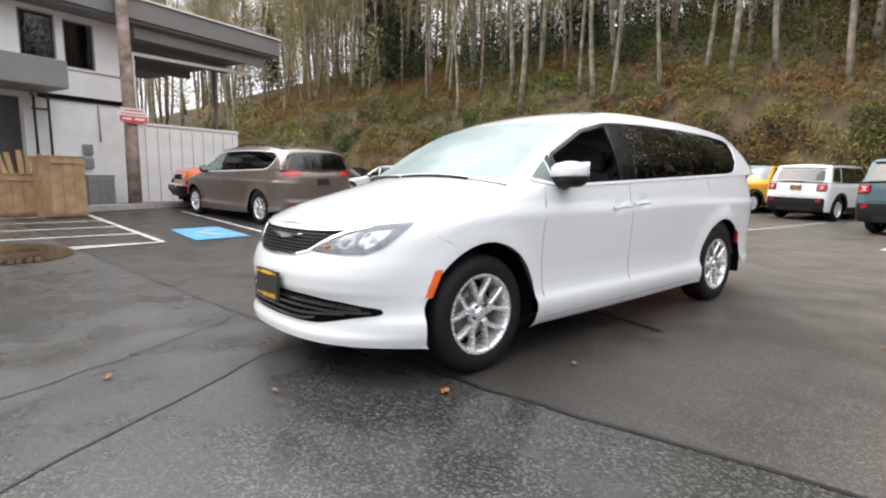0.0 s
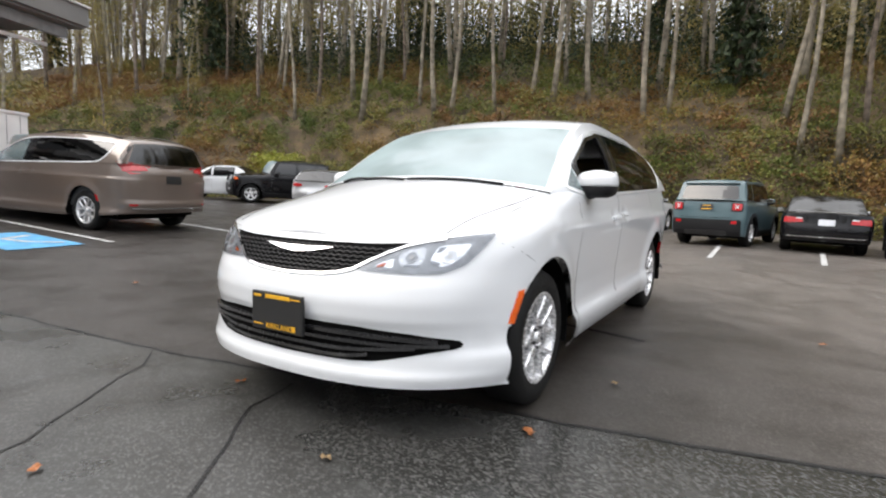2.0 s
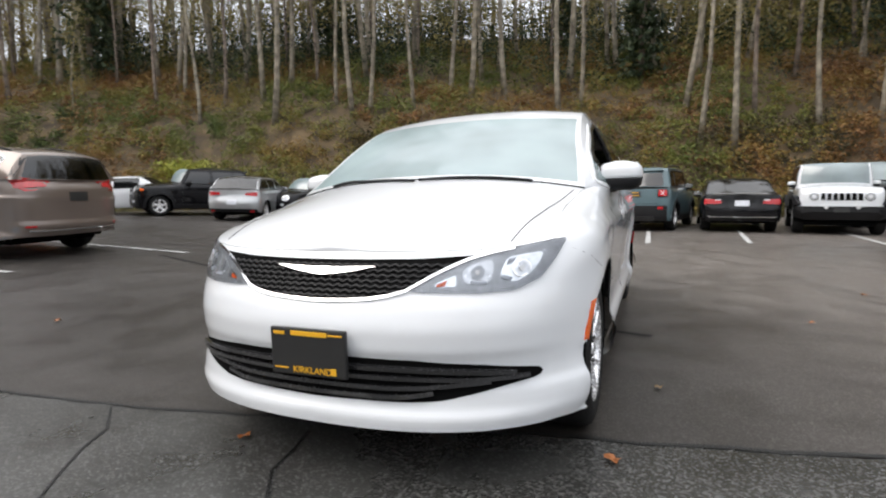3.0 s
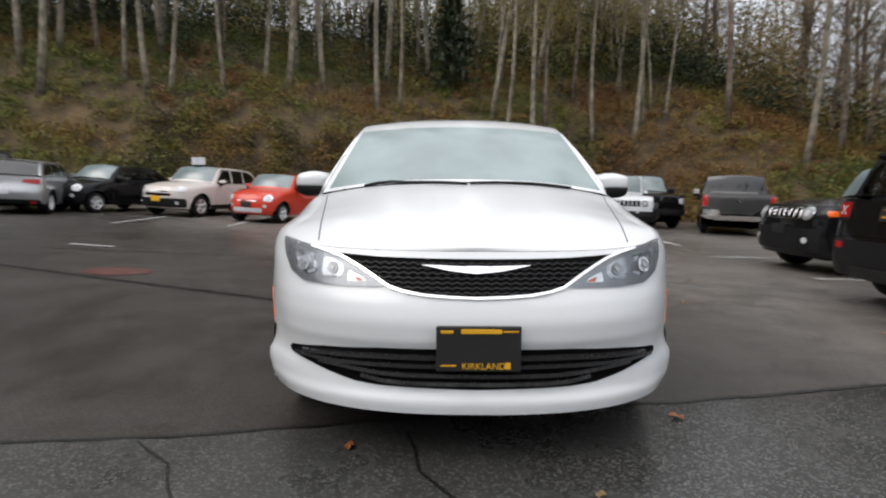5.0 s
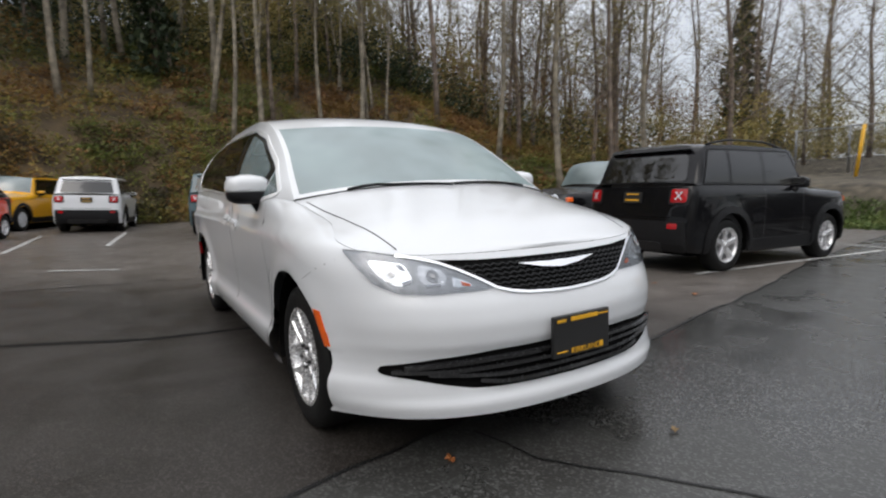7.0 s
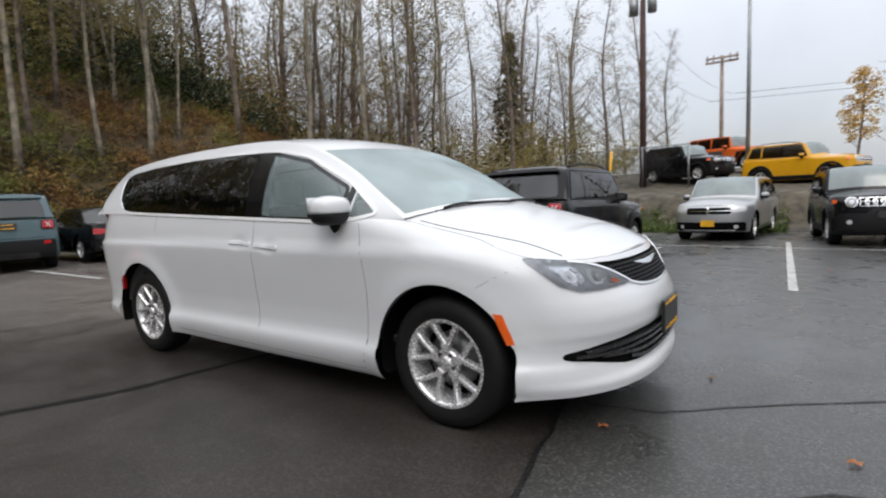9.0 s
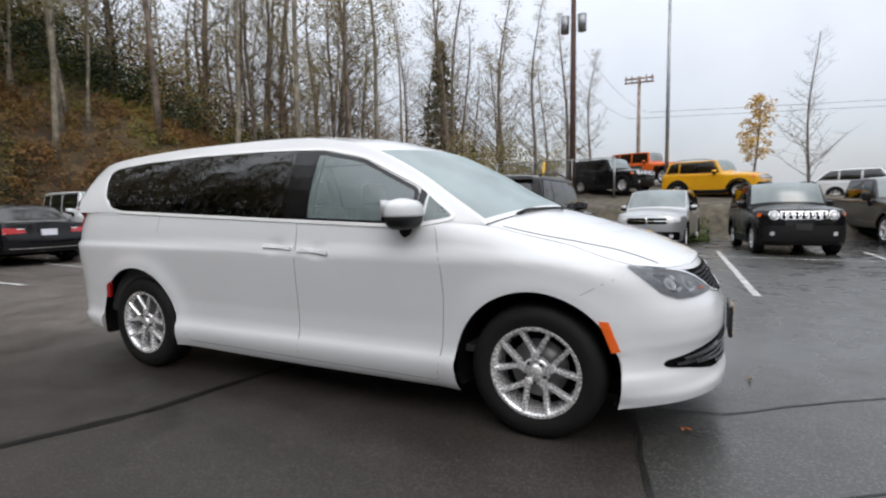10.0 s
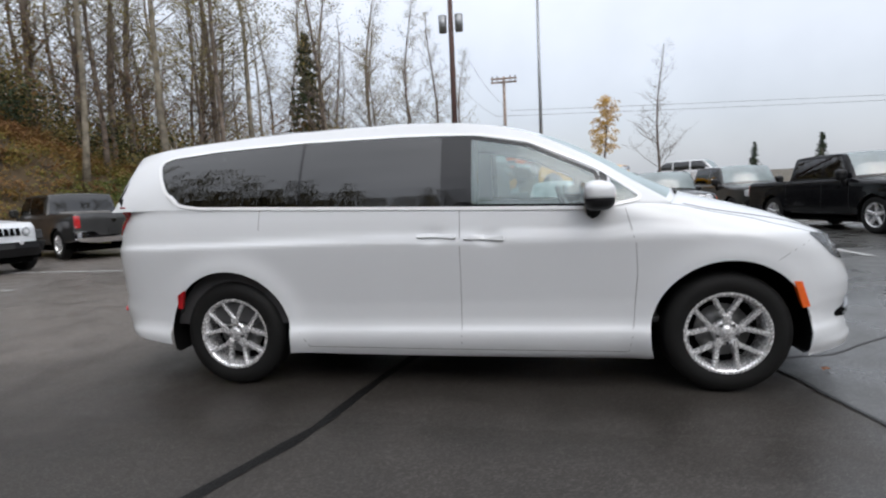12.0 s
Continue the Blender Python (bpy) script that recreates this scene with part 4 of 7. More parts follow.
def lines(L, half, H, wb, fo, wr, belt, nose_z, cowl, cowl_z, header, rear_top, tail, inset=0.13, nf=3.2, nr=4.0, sill=0.28, y0=0.35, rake=0.05, belt_rear=None, doors=2, qglass=True, drop=0.07):
    """The lines of an ordinary car from a few lengths."""
    yf = -(wb / 2 + fo)
    yr = yf + L
    br = belt_rear or belt + 0.03
    A_y = cowl + 0.12
    P = dict(length=L, half=half, wb=wb, wr=wr, rim=wr * 0.64, arch=wr + 0.065, scale_z=1.0, y0f=min(-wb / 2 + 0.05, A_y - 0.1), y0r=yr - y0, nf=nf, nr=nr, nfront=14, nz=12, step=0.07, rows=40, flare=0.02, bulge=0.02)
    P["front"] = [(sill - 0.06, yf + 0.1), (sill + 0.08, yf + 0.02), (0.52, yf), (nose_z - 0.12, yf + 0.03), (nose_z, yf + 0.1)]
    P["rear"] = [(sill - 0.02, yr - 0.1), (sill + 0.12, yr - 0.01), (0.55, yr), (belt - 0.15, yr - rake), (br, yr - rake - 0.03)]
    P["width"] = [(sill - 0.06, half - 0.07), (sill + 0.05, half - 0.025), (0.5, half - 0.01), (0.7, half), (belt - 0.1, half - 0.008), (belt + 0.05, half - 0.05)]
    P["belt"] = [(yf - 0.1, nose_z), (yf + 0.15, nose_z + 0.01), (cowl - 0.1, belt - 0.02), (A_y, belt), (yr - 0.5, br), (yr + 0.1, br - 0.02)]
    P["sill"] = [(yf - 0.1, sill - 0.02), (-wb / 2 + 0.4, sill - 0.05), (wb / 2 - 0.4, sill - 0.05), (yr, sill + 0.02)]
    P["curl"] = [(yf - 0.1, 0.0), (yf + 0.25, 0.04), (cowl - 0.15, 0.1), (A_y + 0.05, 0.02), (A_y + 0.2, 0.0), (yr + 0.1, 0.0)]
    hx = half - inset
    P["rail"] = [(half - 0.09, A_y, belt + 0.01, cowl - 0.06, cowl_z), (half - 0.09 - 0.5 * (inset - 0.09), (A_y + header) / 2, (belt + H - drop) / 2 + 0.05, (cowl + header) / 2 - 0.13, (cowl_z + H) / 2 + 0.05), (hx, header + 0.03, H - drop, header - 0.07, H - 0.025),
                 (hx, (header + rear_top) / 2, H - drop + 0.025, (header + rear_top) / 2, H), (hx, rear_top, H - drop - 0.01, rear_top + 0.02, H - 0.03), (half - 0.1, tail, br + 0.02, tail + 0.06, br + 0.04)]
    P["glass_rows"] = (0.12, 1.95, 4.1, 4.9)
    P["nose_y"], P["nose_z"] = yf + 0.1, nose_z + 0.015
    P["hood_mid"] = [((yf + cowl) / 2, (nose_z + cowl_z) / 2 + 0.05)]
    zt, zb = H - drop - 0.055, belt + 0.045
    yA = lambda z: A_y + (header + 0.03 - A_y) * (z - belt) / (H - drop - belt) + 0.07
    yD = lambda z: tail + (rear_top - tail) * (z - br) / (H - drop - br) - 0.1
    ym = (A_y + rear_top) / 2 - 0.08 if doors == 2 else (A_y + rear_top) / 2 + 0.25
    y2 = min(yD(zt), yD(zb)) - (0.42 if qglass else 0.0)
    wins = [("front_side_window", [(yA(zb) + 0.05, zb), (ym - 0.04, zb), (ym - 0.04, zt), (yA(zt), zt)], False, None, (-1, 1))]
    if doors == 2:
        wins.append(("rear_side_window", [(ym + 0.04, zb), (y2, zb + 0.01), (y2, zt), (ym + 0.04, zt)], False, None, (-1, 1)))
    else:
        y2 = ym
    if qglass:
        wins.append(("quarter_window", [(y2 + 0.06, zb + 0.02), (yD(zb), zb + 0.03), (yD(zt), zt - 0.02), (y2 + 0.06, zt)], False, None, (-1, 1)))
    P["windows"] = wins
    P["pillar"] = (ym, zb, ym, zt, 0.09)
    P["dlo"] = [(yA(zb) + 0.02, zb - 0.02), (yD(zb) if qglass else y2 + 0.02, zb - 0.005), (yD(zt) if qglass else y2 + 0.02, zt + 0.015), (yA(zt) - 0.02, zt + 0.02)]
    P["seams"] = [[(ym, belt), (ym, sill + 0.03)], [(A_y + 0.1, belt), (A_y + 0.06, sill + 0.03)]]
    P["mirror"] = (half + 0.05, A_y + 0.3, belt + 0.06, 0.2, 0.15)
    P["yf"], P["yr"] = yf, yr
    P["least"] = min(-yf, yr) - 0.4
    P["twin"] = False
    P["side_fittings"] = [("door_handle", rect(ym - 0.22, ym - 0.06, belt - 0.13, belt - 0.105, 0.008), None, 0.025)]
    if doors == 2:
        P["side_fittings"].append(("door_handle", rect(y2 - 0.25, y2 - 0.09, belt - 0.12, belt - 0.095, 0.008), None, 0.025))
    return P


def jeep_front(z, half):
    """Seven chrome-rimmed slots between round lamps."""
    pitch = (half * 0.62 - 0.11) * 2 / 7
    out = [("grille_panel", rect(-half * 0.76, half * 0.76, z - 0.18, z + 0.02, 0.06), "c_f", None, 0.004)]
    for k in range(7):
        c = (k - 3) * pitch
        out.append(("grille_slot", rect(c - pitch * 0.46, c + pitch * 0.46, z - 0.17, z + 0.01, 0.02), "c_f", CHROME, 0.012))
        out.append(("grille_opening", rect(c - pitch * 0.32, c + pitch * 0.32, z - 0.155, z - 0.005, 0.012), "c_f", LINER, 0.017))
    out += [("head_lamp", disc(half * 0.63, z - 0.08, 0.105), "both_f", CHROME, 0.012), ("lens", disc(half * 0.63, z - 0.08, 0.09), "both_f", LAMPBACK, 0.018), ("bulb", disc(half * 0.63, z - 0.08, 0.042), "both_f", LAMPWHITE, 0.022)]
    return out


def lower_front(P, z0, z1, m=None, plate=PLATEYEL):
    h = P["half"]
    return [("front_bumper", rect(-h * 0.86, h * 0.86, z0, z1, 0.05), "c_f", m or PLASTIC, 0.02), ("number_plate", rect(-0.155, 0.155, z1 - 0.1, z1 + 0.05, 0.008), "c_f", plate, 0.035), ("fog_lamp", disc(h * 0.66, (z0 + z1) / 2, 0.045), "both_f", LAMPWHITE, 0.03)]


def rear_set(P, lamp, z0, z1, plate_z, bumper=PLASTIC, plate=PLATE):
    h = P["half"]
    return [("rear_bumper", rect(-h * 0.9, h * 0.9, z0, z1, 0.05), "c_r", bumper, 0.02), ("tail_lamp", lamp, "both_r", REDLENS, 0.015), ("number_plate", rect(-0.155, 0.155, plate_z - 0.076, plate_z + 0.076, 0.008), "c_r", plate, 0.02),
            ("reflector", rect(h * 0.66, h * 0.8, z1 - 0.1, z1 - 0.03, 0.01), "both_r", REDLENS, 0.028)]


def small_suv(**k):
    P = lines(4.23, 0.9, 1.74, 2.57, 0.8, 0.36, 1.13, 1.03, -0.72, 1.19, -0.28, 1.72, 1.93, inset=0.15, nf=4.2, nr=5.0, rake=0.04)
    hx, H = 0.75, 1.74
    P["rail"][4:5] = [(hx, 1.56, H - 0.06, 1.58, H - 0.012), (hx - 0.005, 1.72, H - 0.1, 1.75, H - 0.06)]
    P["glass_rows"] = (0.12, 1.95, 9, 9)
    P["fittings"] = jeep_front(1.0, 0.9) + lower_front(P, 0.34, 0.69, None, PLATE) + rear_set(P, rect(0.6, 0.8, 0.94, 1.11, 0.03), 0.3, 0.7, 1.0)
    P["fittings"] += [("rear_window", rounded([(-0.7, 1.21), (0.7, 1.21), (0.63, 1.56), (-0.63, 1.56)], 0.07), "c_r", PRIVACY, 0.006), ("spoiler", rounded([(-0.66, 1.595), (0.66, 1.595), (0.62, 1.635), (-0.62, 1.635)], 0.015), "c_r", None, 0.07),
                      ("plate_bar", rect(-0.1, 0.1, 1.035, 1.052, 0.004), "c_r", PLATEYEL, 0.025), ("plate_bar", rect(-0.12, 0.12, 0.955, 0.973, 0.004), "c_r", PLATEYEL, 0.025), ("tailgate_gap", rect(-0.62, 0.62, 0.74, 0.748, 0.002), "c_r", LINER, 0.003)]
    arc = lambda ya, r0, r1: [(ya + r1 * math.cos(a), 0.36 + r1 * math.sin(a)) for a in np.linspace(-0.15, math.pi + 0.15, 15)] + [(ya + r0 * math.cos(a), 0.36 + r0 * math.sin(a)) for a in np.linspace(math.pi + 0.15, -0.15, 15)]
    P["side_fittings"] += [("side_cladding", rect(-0.8, 0.8, 0.25, 0.42, 0.03), PLASTIC, 0.012), ("turn_signal", rect(-1.88, -1.76, 0.89, 0.97, 0.02), AMBER, 0.01), ("arch_flare", arc(-1.285, 0.43, 0.52), PLASTIC, 0.02), ("arch_flare", arc(1.285, 0.43, 0.52), PLASTIC, 0.02)]
    P["fittings"] += [("lamp_surround", rect(0.57, 0.83, 0.91, 1.125, 0.04), "both_r", PLASTIC, 0.008), ("lamp_cross", [(0.655, 0.98), (0.667, 0.972), (0.745, 1.07), (0.733, 1.078)], "both_r", PLATEWHITE, 0.018), ("lamp_cross", [(0.655, 1.07), (0.667, 1.078), (0.745, 0.98), (0.733, 0.972)], "both_r", PLATEWHITE, 0.018), ("lower_skirt", rect(-0.5, 0.5, 0.3, 0.42, 0.04), "c_r", DARKALLOY, 0.03)]
    P["pillar_strips"] = [P["pillar"]]
    P["roof_rails"] = (-0.15, 1.6)
    P.update(k)
    return P


def city_car(**k):
    P = lines(3.55, 0.81, 1.48, 2.3, 0.68, 0.3, 0.98, 0.8, -0.78, 1.02, -0.2, 1.05, 1.72, inset=0.17, nf=2.5, nr=2.8, doors=1, rake=0.1, y0=0.5)
    P["fittings"] = [("head_lamp", disc(0.58, 0.72, 0.1), "both_f", CHROME, 0.012), ("lens", disc(0.58, 0.72, 0.08), "both_f", LAMPWHITE, 0.018), ("fog_lamp", disc(0.52, 0.5, 0.05), "both_f", LAMPWHITE, 0.012), ("chrome_bar", rect(-0.3, 0.3, 0.62, 0.65, 0.01), "c_f", CHROME, 0.015),
                     ("air_intake", rect(-0.45, 0.45, 0.32, 0.44, 0.04), "c_f", k.pop("lower", LINER), 0.02), ("number_plate", rect(-0.155, 0.155, 0.46, 0.6, 0.008), "c_f", k.pop("plate", PLATE), 0.025), ("tail_lamp", rect(0.55, 0.66, 0.7, 0.95, 0.03), "both_r", REDLENS, 0.012)]
    P.update(k)
    return P


def crossover(**k):
    P = lines(4.27, 0.9, 1.6, 2.57, 0.86, 0.34, 1.03, 0.88, -0.8, 1.1, -0.2, 1.3, 1.92, inset=0.17, nf=2.6, nr=3.0, rake=0.08)
    P["fittings"] = [("head_lamp", disc(0.66, 0.83, 0.11, 14, 0.8), "both_f", LAMPWHITE, 0.014), ("chrome_bar", rect(-0.35, 0.35, 0.74, 0.77, 0.01), "c_f", CHROME, 0.015), ("grille", rect(-0.45, 0.45, 0.62, 0.7, 0.02), "c_f", LINER, 0.006)] + lower_front(P, 0.3, 0.56) + rear_set(P, rect(0.6, 0.78, 0.85, 1.0, 0.04), 0.3, 0.58, 0.75)
    P["side_fittings"] += [("side_cladding", rect(-0.85, 0.85, 0.24, 0.38, 0.03), PLASTIC, 0.012)]
    P.update(k)
    return P


def three_row(**k):
    P = lines(4.85, 0.915, 1.68, 2.89, 0.95, 0.36, 1.06, 0.92, -0.95, 1.12, -0.3, 1.75, 2.35, inset=0.17, nf=2.9, nr=3.6)
    P["fittings"] = [("grille", rect(-0.5, 0.5, 0.7, 0.86, 0.03), "c_f", LINER, 0.006), ("crosshair", rect(-0.5, 0.5, 0.772, 0.792, 0.005), "c_f", CHROME, 0.02), ("crosshair", rect(-0.025, 0.025, 0.7, 0.86, 0.005), "c_f", CHROME, 0.022),
                     ("head_lamp", rounded([(0.53, 0.72), (0.8, 0.76), (0.84, 0.9), (0.55, 0.86)], 0.03), "both_f", LAMPWHITE, 0.014)] + lower_front(P, 0.28, 0.5, LINER) + rear_set(P, rect(0.6, 0.8, 0.85, 1.05, 0.03), 0.3, 0.55, 0.85)
    P["fittings"].append(("chrome_bar", rect(-0.6, 0.6, 0.3, 0.33, 0.01), "c_f", CHROME, 0.035))
    P.update(k)
    return P


def saloon(**k):
    P = lines(4.55, 0.905, 1.42, 2.76, 0.8, 0.33, 0.92, 0.72, -0.75, 0.97, 0.05, 1.0, 1.65, inset=0.2, nf=2.6, nr=3.0, belt_rear=0.96, rake=0.05, qglass=False)
    P["deck"] = (0.035, "boot_lid", None)
    P["fittings"] = [("head_lamp", rounded([(0.45, 0.6), (0.78, 0.62), (0.82, 0.72), (0.5, 0.7)], 0.02), "both_f", LAMPWHITE, 0.012), ("grille", rect(-0.34, 0.34, 0.45, 0.66, 0.06), "c_f", LINER, 0.008), ("air_intake", rect(-0.7, 0.7, 0.26, 0.38, 0.03), "c_f", LINER, 0.006),
                     ("tail_lamp", rounded([(0.45, 0.74), (0.84, 0.72), (0.83, 0.86), (0.47, 0.84)], 0.02), "both_r", REDLENS, 0.014), ("reversing_lamp", rect(0.47, 0.6, 0.82, 0.845, 0.008), "both_r", LAMPWHITE, 0.018), ("number_plate", rect(-0.16, 0.16, 0.68, 0.82, 0.008), "c_r", PLATEWHITE, 0.018), ("chrome_bar", rect(-0.75, 0.75, 0.4, 0.415, 0.004), "c_r", CHROME, 0.02)]
    P.update(k)
    return P


def hatchback(**k):
    P = lines(4.2, 0.875, 1.46, 2.6, 0.85, 0.315, 0.98, 0.76, -0.75, 1.0, 0.0, 1.35, 1.85, inset=0.2, nf=2.5, nr=2.6, rake=0.1)
    P["fittings"] = [("head_lamp", rounded([(0.45, 0.6), (0.75, 0.64), (0.78, 0.74), (0.5, 0.7)], 0.02), "both_f", LAMPWHITE, 0.012), ("grille", rect(-0.4, 0.4, 0.4, 0.56, 0.06), "c_f", LINER, 0.008)] + rear_set(P, rounded([(0.4, 0.84), (0.78, 0.8), (0.78, 0.94), (0.44, 0.92)], 0.02), 0.26, 0.4, 0.6, plate=PLATEWHITE)
    P.update(k)
    return P


def off_roader(**k):
    """Flat front, separate wings, upright screen."""
    P = lines(4.25, 0.84, 1.78, 2.6, 0.62, 0.395, 1.16, 1.1, -0.62, 1.2, -0.38, 1.85, 1.95, inset=0.13, nf=7.0, nr=7.0, sill=0.5, rake=0.01, y0=0.2, drop=0.05)
    P["fittings"] = jeep_front(0.99, 0.84) + [("front_bumper", rect(-0.8, 0.8, 0.5, 0.68, 0.03), "c_f", PLASTIC, 0.16), ("number_plate", rect(-0.15, 0.15, 0.53, 0.64, 0.008), "c_f", PLATE, 0.175), ("fog_lamp", disc(0.3, 0.66, 0.045), "both_f", LAMPWHITE, 0.175)] + rear_set(P, rect(0.66, 0.78, 0.9, 1.1, 0.02), 0.5, 0.65, 0.8)
    P["side_fittings"] += [("wing_flare", rounded([(-1.85, 0.72), (-1.75, 0.93), (-0.85, 0.93), (-0.72, 0.6), (-0.8, 0.58), (-0.92, 0.84), (-1.68, 0.84), (-1.76, 0.7)], 0.04), PLASTIC, 0.13), ("wing_flare", rounded([(0.72, 0.6), (0.85, 0.93), (1.75, 0.93), (1.85, 0.7), (1.76, 0.7), (1.68, 0.84), (0.92, 0.84), (0.8, 0.58)], 0.04), PLASTIC, 0.13)]
    P["half"] = 0.93
    P["flare"] = 0.0
    P.update(k)
    return P


def pickup(**k):
    P = lines(5.8, 0.985, 1.92, 3.57, 0.98, 0.42, 1.26, 1.16, -1.25, 1.3, -0.7, 0.98, 1.12, inset=0.17, nf=4.5, nr=6.0, sill=0.5, rake=0.01, y0=0.25, belt_rear=1.27, qglass=False)
    P["deck"] = (0.0, "bed_cover", PLASTIC)
    P["fittings"] = [("grille", rect(-0.62, 0.62, 0.78, 1.12, 0.08), "c_f", LINER, 0.008), ("crosshair", rect(-0.62, 0.62, 0.93, 0.99, 0.01), "c_f", k.get("cross", GLOSSBLACK), 0.03), ("crosshair", rect(-0.05, 0.05, 0.78, 1.12, 0.01), "c_f", k.get("cross", GLOSSBLACK), 0.032),
                     ("head_lamp", rect(0.64, 0.9, 0.88, 1.08, 0.04), "both_f", LAMPWHITE, 0.014), ("front_bumper", rect(-0.92, 0.92, 0.5, 0.7, 0.05), "c_f", k.get("bump", CHROME), 0.05),
                     ("rear_bumper", rounded([(-0.95, 0.78), (-0.95, 0.58), (-0.3, 0.5), (0.3, 0.5), (0.95, 0.58), (0.95, 0.78), (0.55, 0.78), (0.4, 0.66), (-0.4, 0.66), (-0.55, 0.78)], 0.03), "c_r", k.get("bump", CHROME), 0.08), ("tail_lamp", rect(0.82, 0.95, 0.88, 1.2, 0.02), "both_r", REDLENS, 0.014),
                     ("number_plate", rect(-0.155, 0.155, 0.68, 0.8, 0.008), "c_r", PLATE, 0.03), ("emblem", rounded([(-0.07, 1.1), (0.07, 1.1), (0.05, 1.02), (0.0, 0.99), (-0.05, 1.02)], 0.01), "c_r", CHROME, 0.015)]
    P["mirror"] = (1.1, -0.95, 1.35, 0.24, 0.24)
    P["mirror_paint"] = PLASTIC
    P["seams"] = P["seams"] + [[(1.2, 1.24), (1.2, 0.55)]]
    P.update({q: w for q, w in k.items() if q not in ("cross", "bump")})
    return P


def lot_z(x, y=0.0):
    """Height of the car park: it rises towards the building and falls a little towards the terrace."""
    if x < -1.5:
        return min(0.75, 0.048 * (-x - 1.5))
    return -min(0.25, 0.02 * max(0.0, x - 1.5))


def stand(x, y, rz, z=None):
    """A vehicle's pose on the sloping tarmac."""
    zz = lot_z(x, y) if z is None else z
    tilt = 0.0 if z is not None else math.degrees(math.atan(lot_z(x + 0.6) - lot_z(x - 0.6)) / 1.2)
    c, s = math.cos(radians(rz)), math.sin(radians(rz))
    return Matrix.Translation((x, y, zz)) @ Matrix.Rotation(radians(-tilt), 4, "Y") @ pose(0, 0, 0, 0, 0, rz)


# ---- ground, hillside, terrace ----
TARMAC = asphalt("dark_tarmac", (0.0125, 0.0108, 0.0095), (0.038, 0.0325, 0.0283), (0.07, 0.064, 0.058), 140, 0.28, 0.6, 0.4, 0.0, 3.3)
OLDTARMAC = asphalt("old_tarmac", (0.022, 0.022, 0.0205), (0.052, 0.051, 0.0475), (0.1, 0.1, 0.096), 105, 0.14, 0.45, 0.5, 20.0)
SEAM = mat("tarmac_seam", (0.011, 0.011, 0.011), 0.4, bump=0.3, bscale=120, spec=0.4)
TARSEAM = mat("poured_tar", (0.005, 0.005, 0.005), 0.5, bump=0.3, bscale=120, spec=0.2)
LINE = mat("worn_white_line", (0.42, 0.42, 0.41), 0.6, var=0.35, scale=9, bump=0.1, bscale=120)
BLUE = mat("worn_blue_paint", (0.08, 0.3, 0.52), 0.55, var=0.3, scale=7, bump=0.1, bscale=120)
WATER = mat("puddle_water", (0.015, 0.014, 0.012), 0.03, rvar=0.02)
SOIL = mat("leaf_litter", (0.06, 0.042, 0.024), 0.9, var=0.5, scale=1.2, bump=0.8, bscale=14, col2=(0.085, 0.058, 0.028))
DIRT = mat("bank_dirt", (0.032, 0.027, 0.021), 0.9, var=0.4, scale=2.5, bump=0.9, bscale=10, col2=(0.1, 0.085, 0.06))
CONCRETE = mat("concrete", (0.34, 0.33, 0.3), 0.8, var=0.2, scale=3, bump=0.2, bscale=60)
RUST = mat("drain_rust", (0.085, 0.027, 0.02), 0.6, var=0.4, scale=8)
SIDING = mat("white_siding", (0.78, 0.77, 0.76), 0.6, var=0.08, scale=1.5, bump=0.05, bscale=30)
FASCIA = mat("grey_fascia", (0.2, 0.195, 0.19), 0.55, var=0.08, scale=1.2)
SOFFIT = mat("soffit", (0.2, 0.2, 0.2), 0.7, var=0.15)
WOODPOLE = mat("wood_pole", (0.2, 0.15, 0.12), 0.8, var=0.35, scale=3, bump=0.3, bscale=25, col2=(0.34, 0.27, 0.23))
CRATEWOOD = mat("crate_wood", (0.34, 0.22, 0.12), 0.7, var=0.25, scale=4, bump=0.15, bscale=30)
STEEL = mat("galvanised_steel", (0.3, 0.31, 0.32), 0.45, 0.7)
DARKWIN = glass("building_glass", (0.3, 0.27, 0.25), 0.2)
SIGNRED = mat("sign_red", (0.62, 0.08, 0.09), 0.5)
SIGNWHITE = mat("sign_white", (0.75, 0.7, 0.7), 0.5)

gx = sorted({-400.0, -120.0, -60.0, -30.0, -17.125, -1.5, 1.5, 14.0, 30.0, 60.0, 120.0, 400.0} | {float(k) for k in range(-28, 29, 2)})
gy = sorted({-400.0, -120.0, -40.0, -20.0, 40.0, 120.0, 400.0} | {float(k) for k in range(-16, 31, 4)})
gv = [(x, y, lot_z(x)) for x in gx for y in gy]
tagged(mesh_ob("ground", gv, grid_faces(len(gx), len(gy)), TARMAC, smooth=False), "dark damp tarmac of the car park", "tarmac", kind="structure")


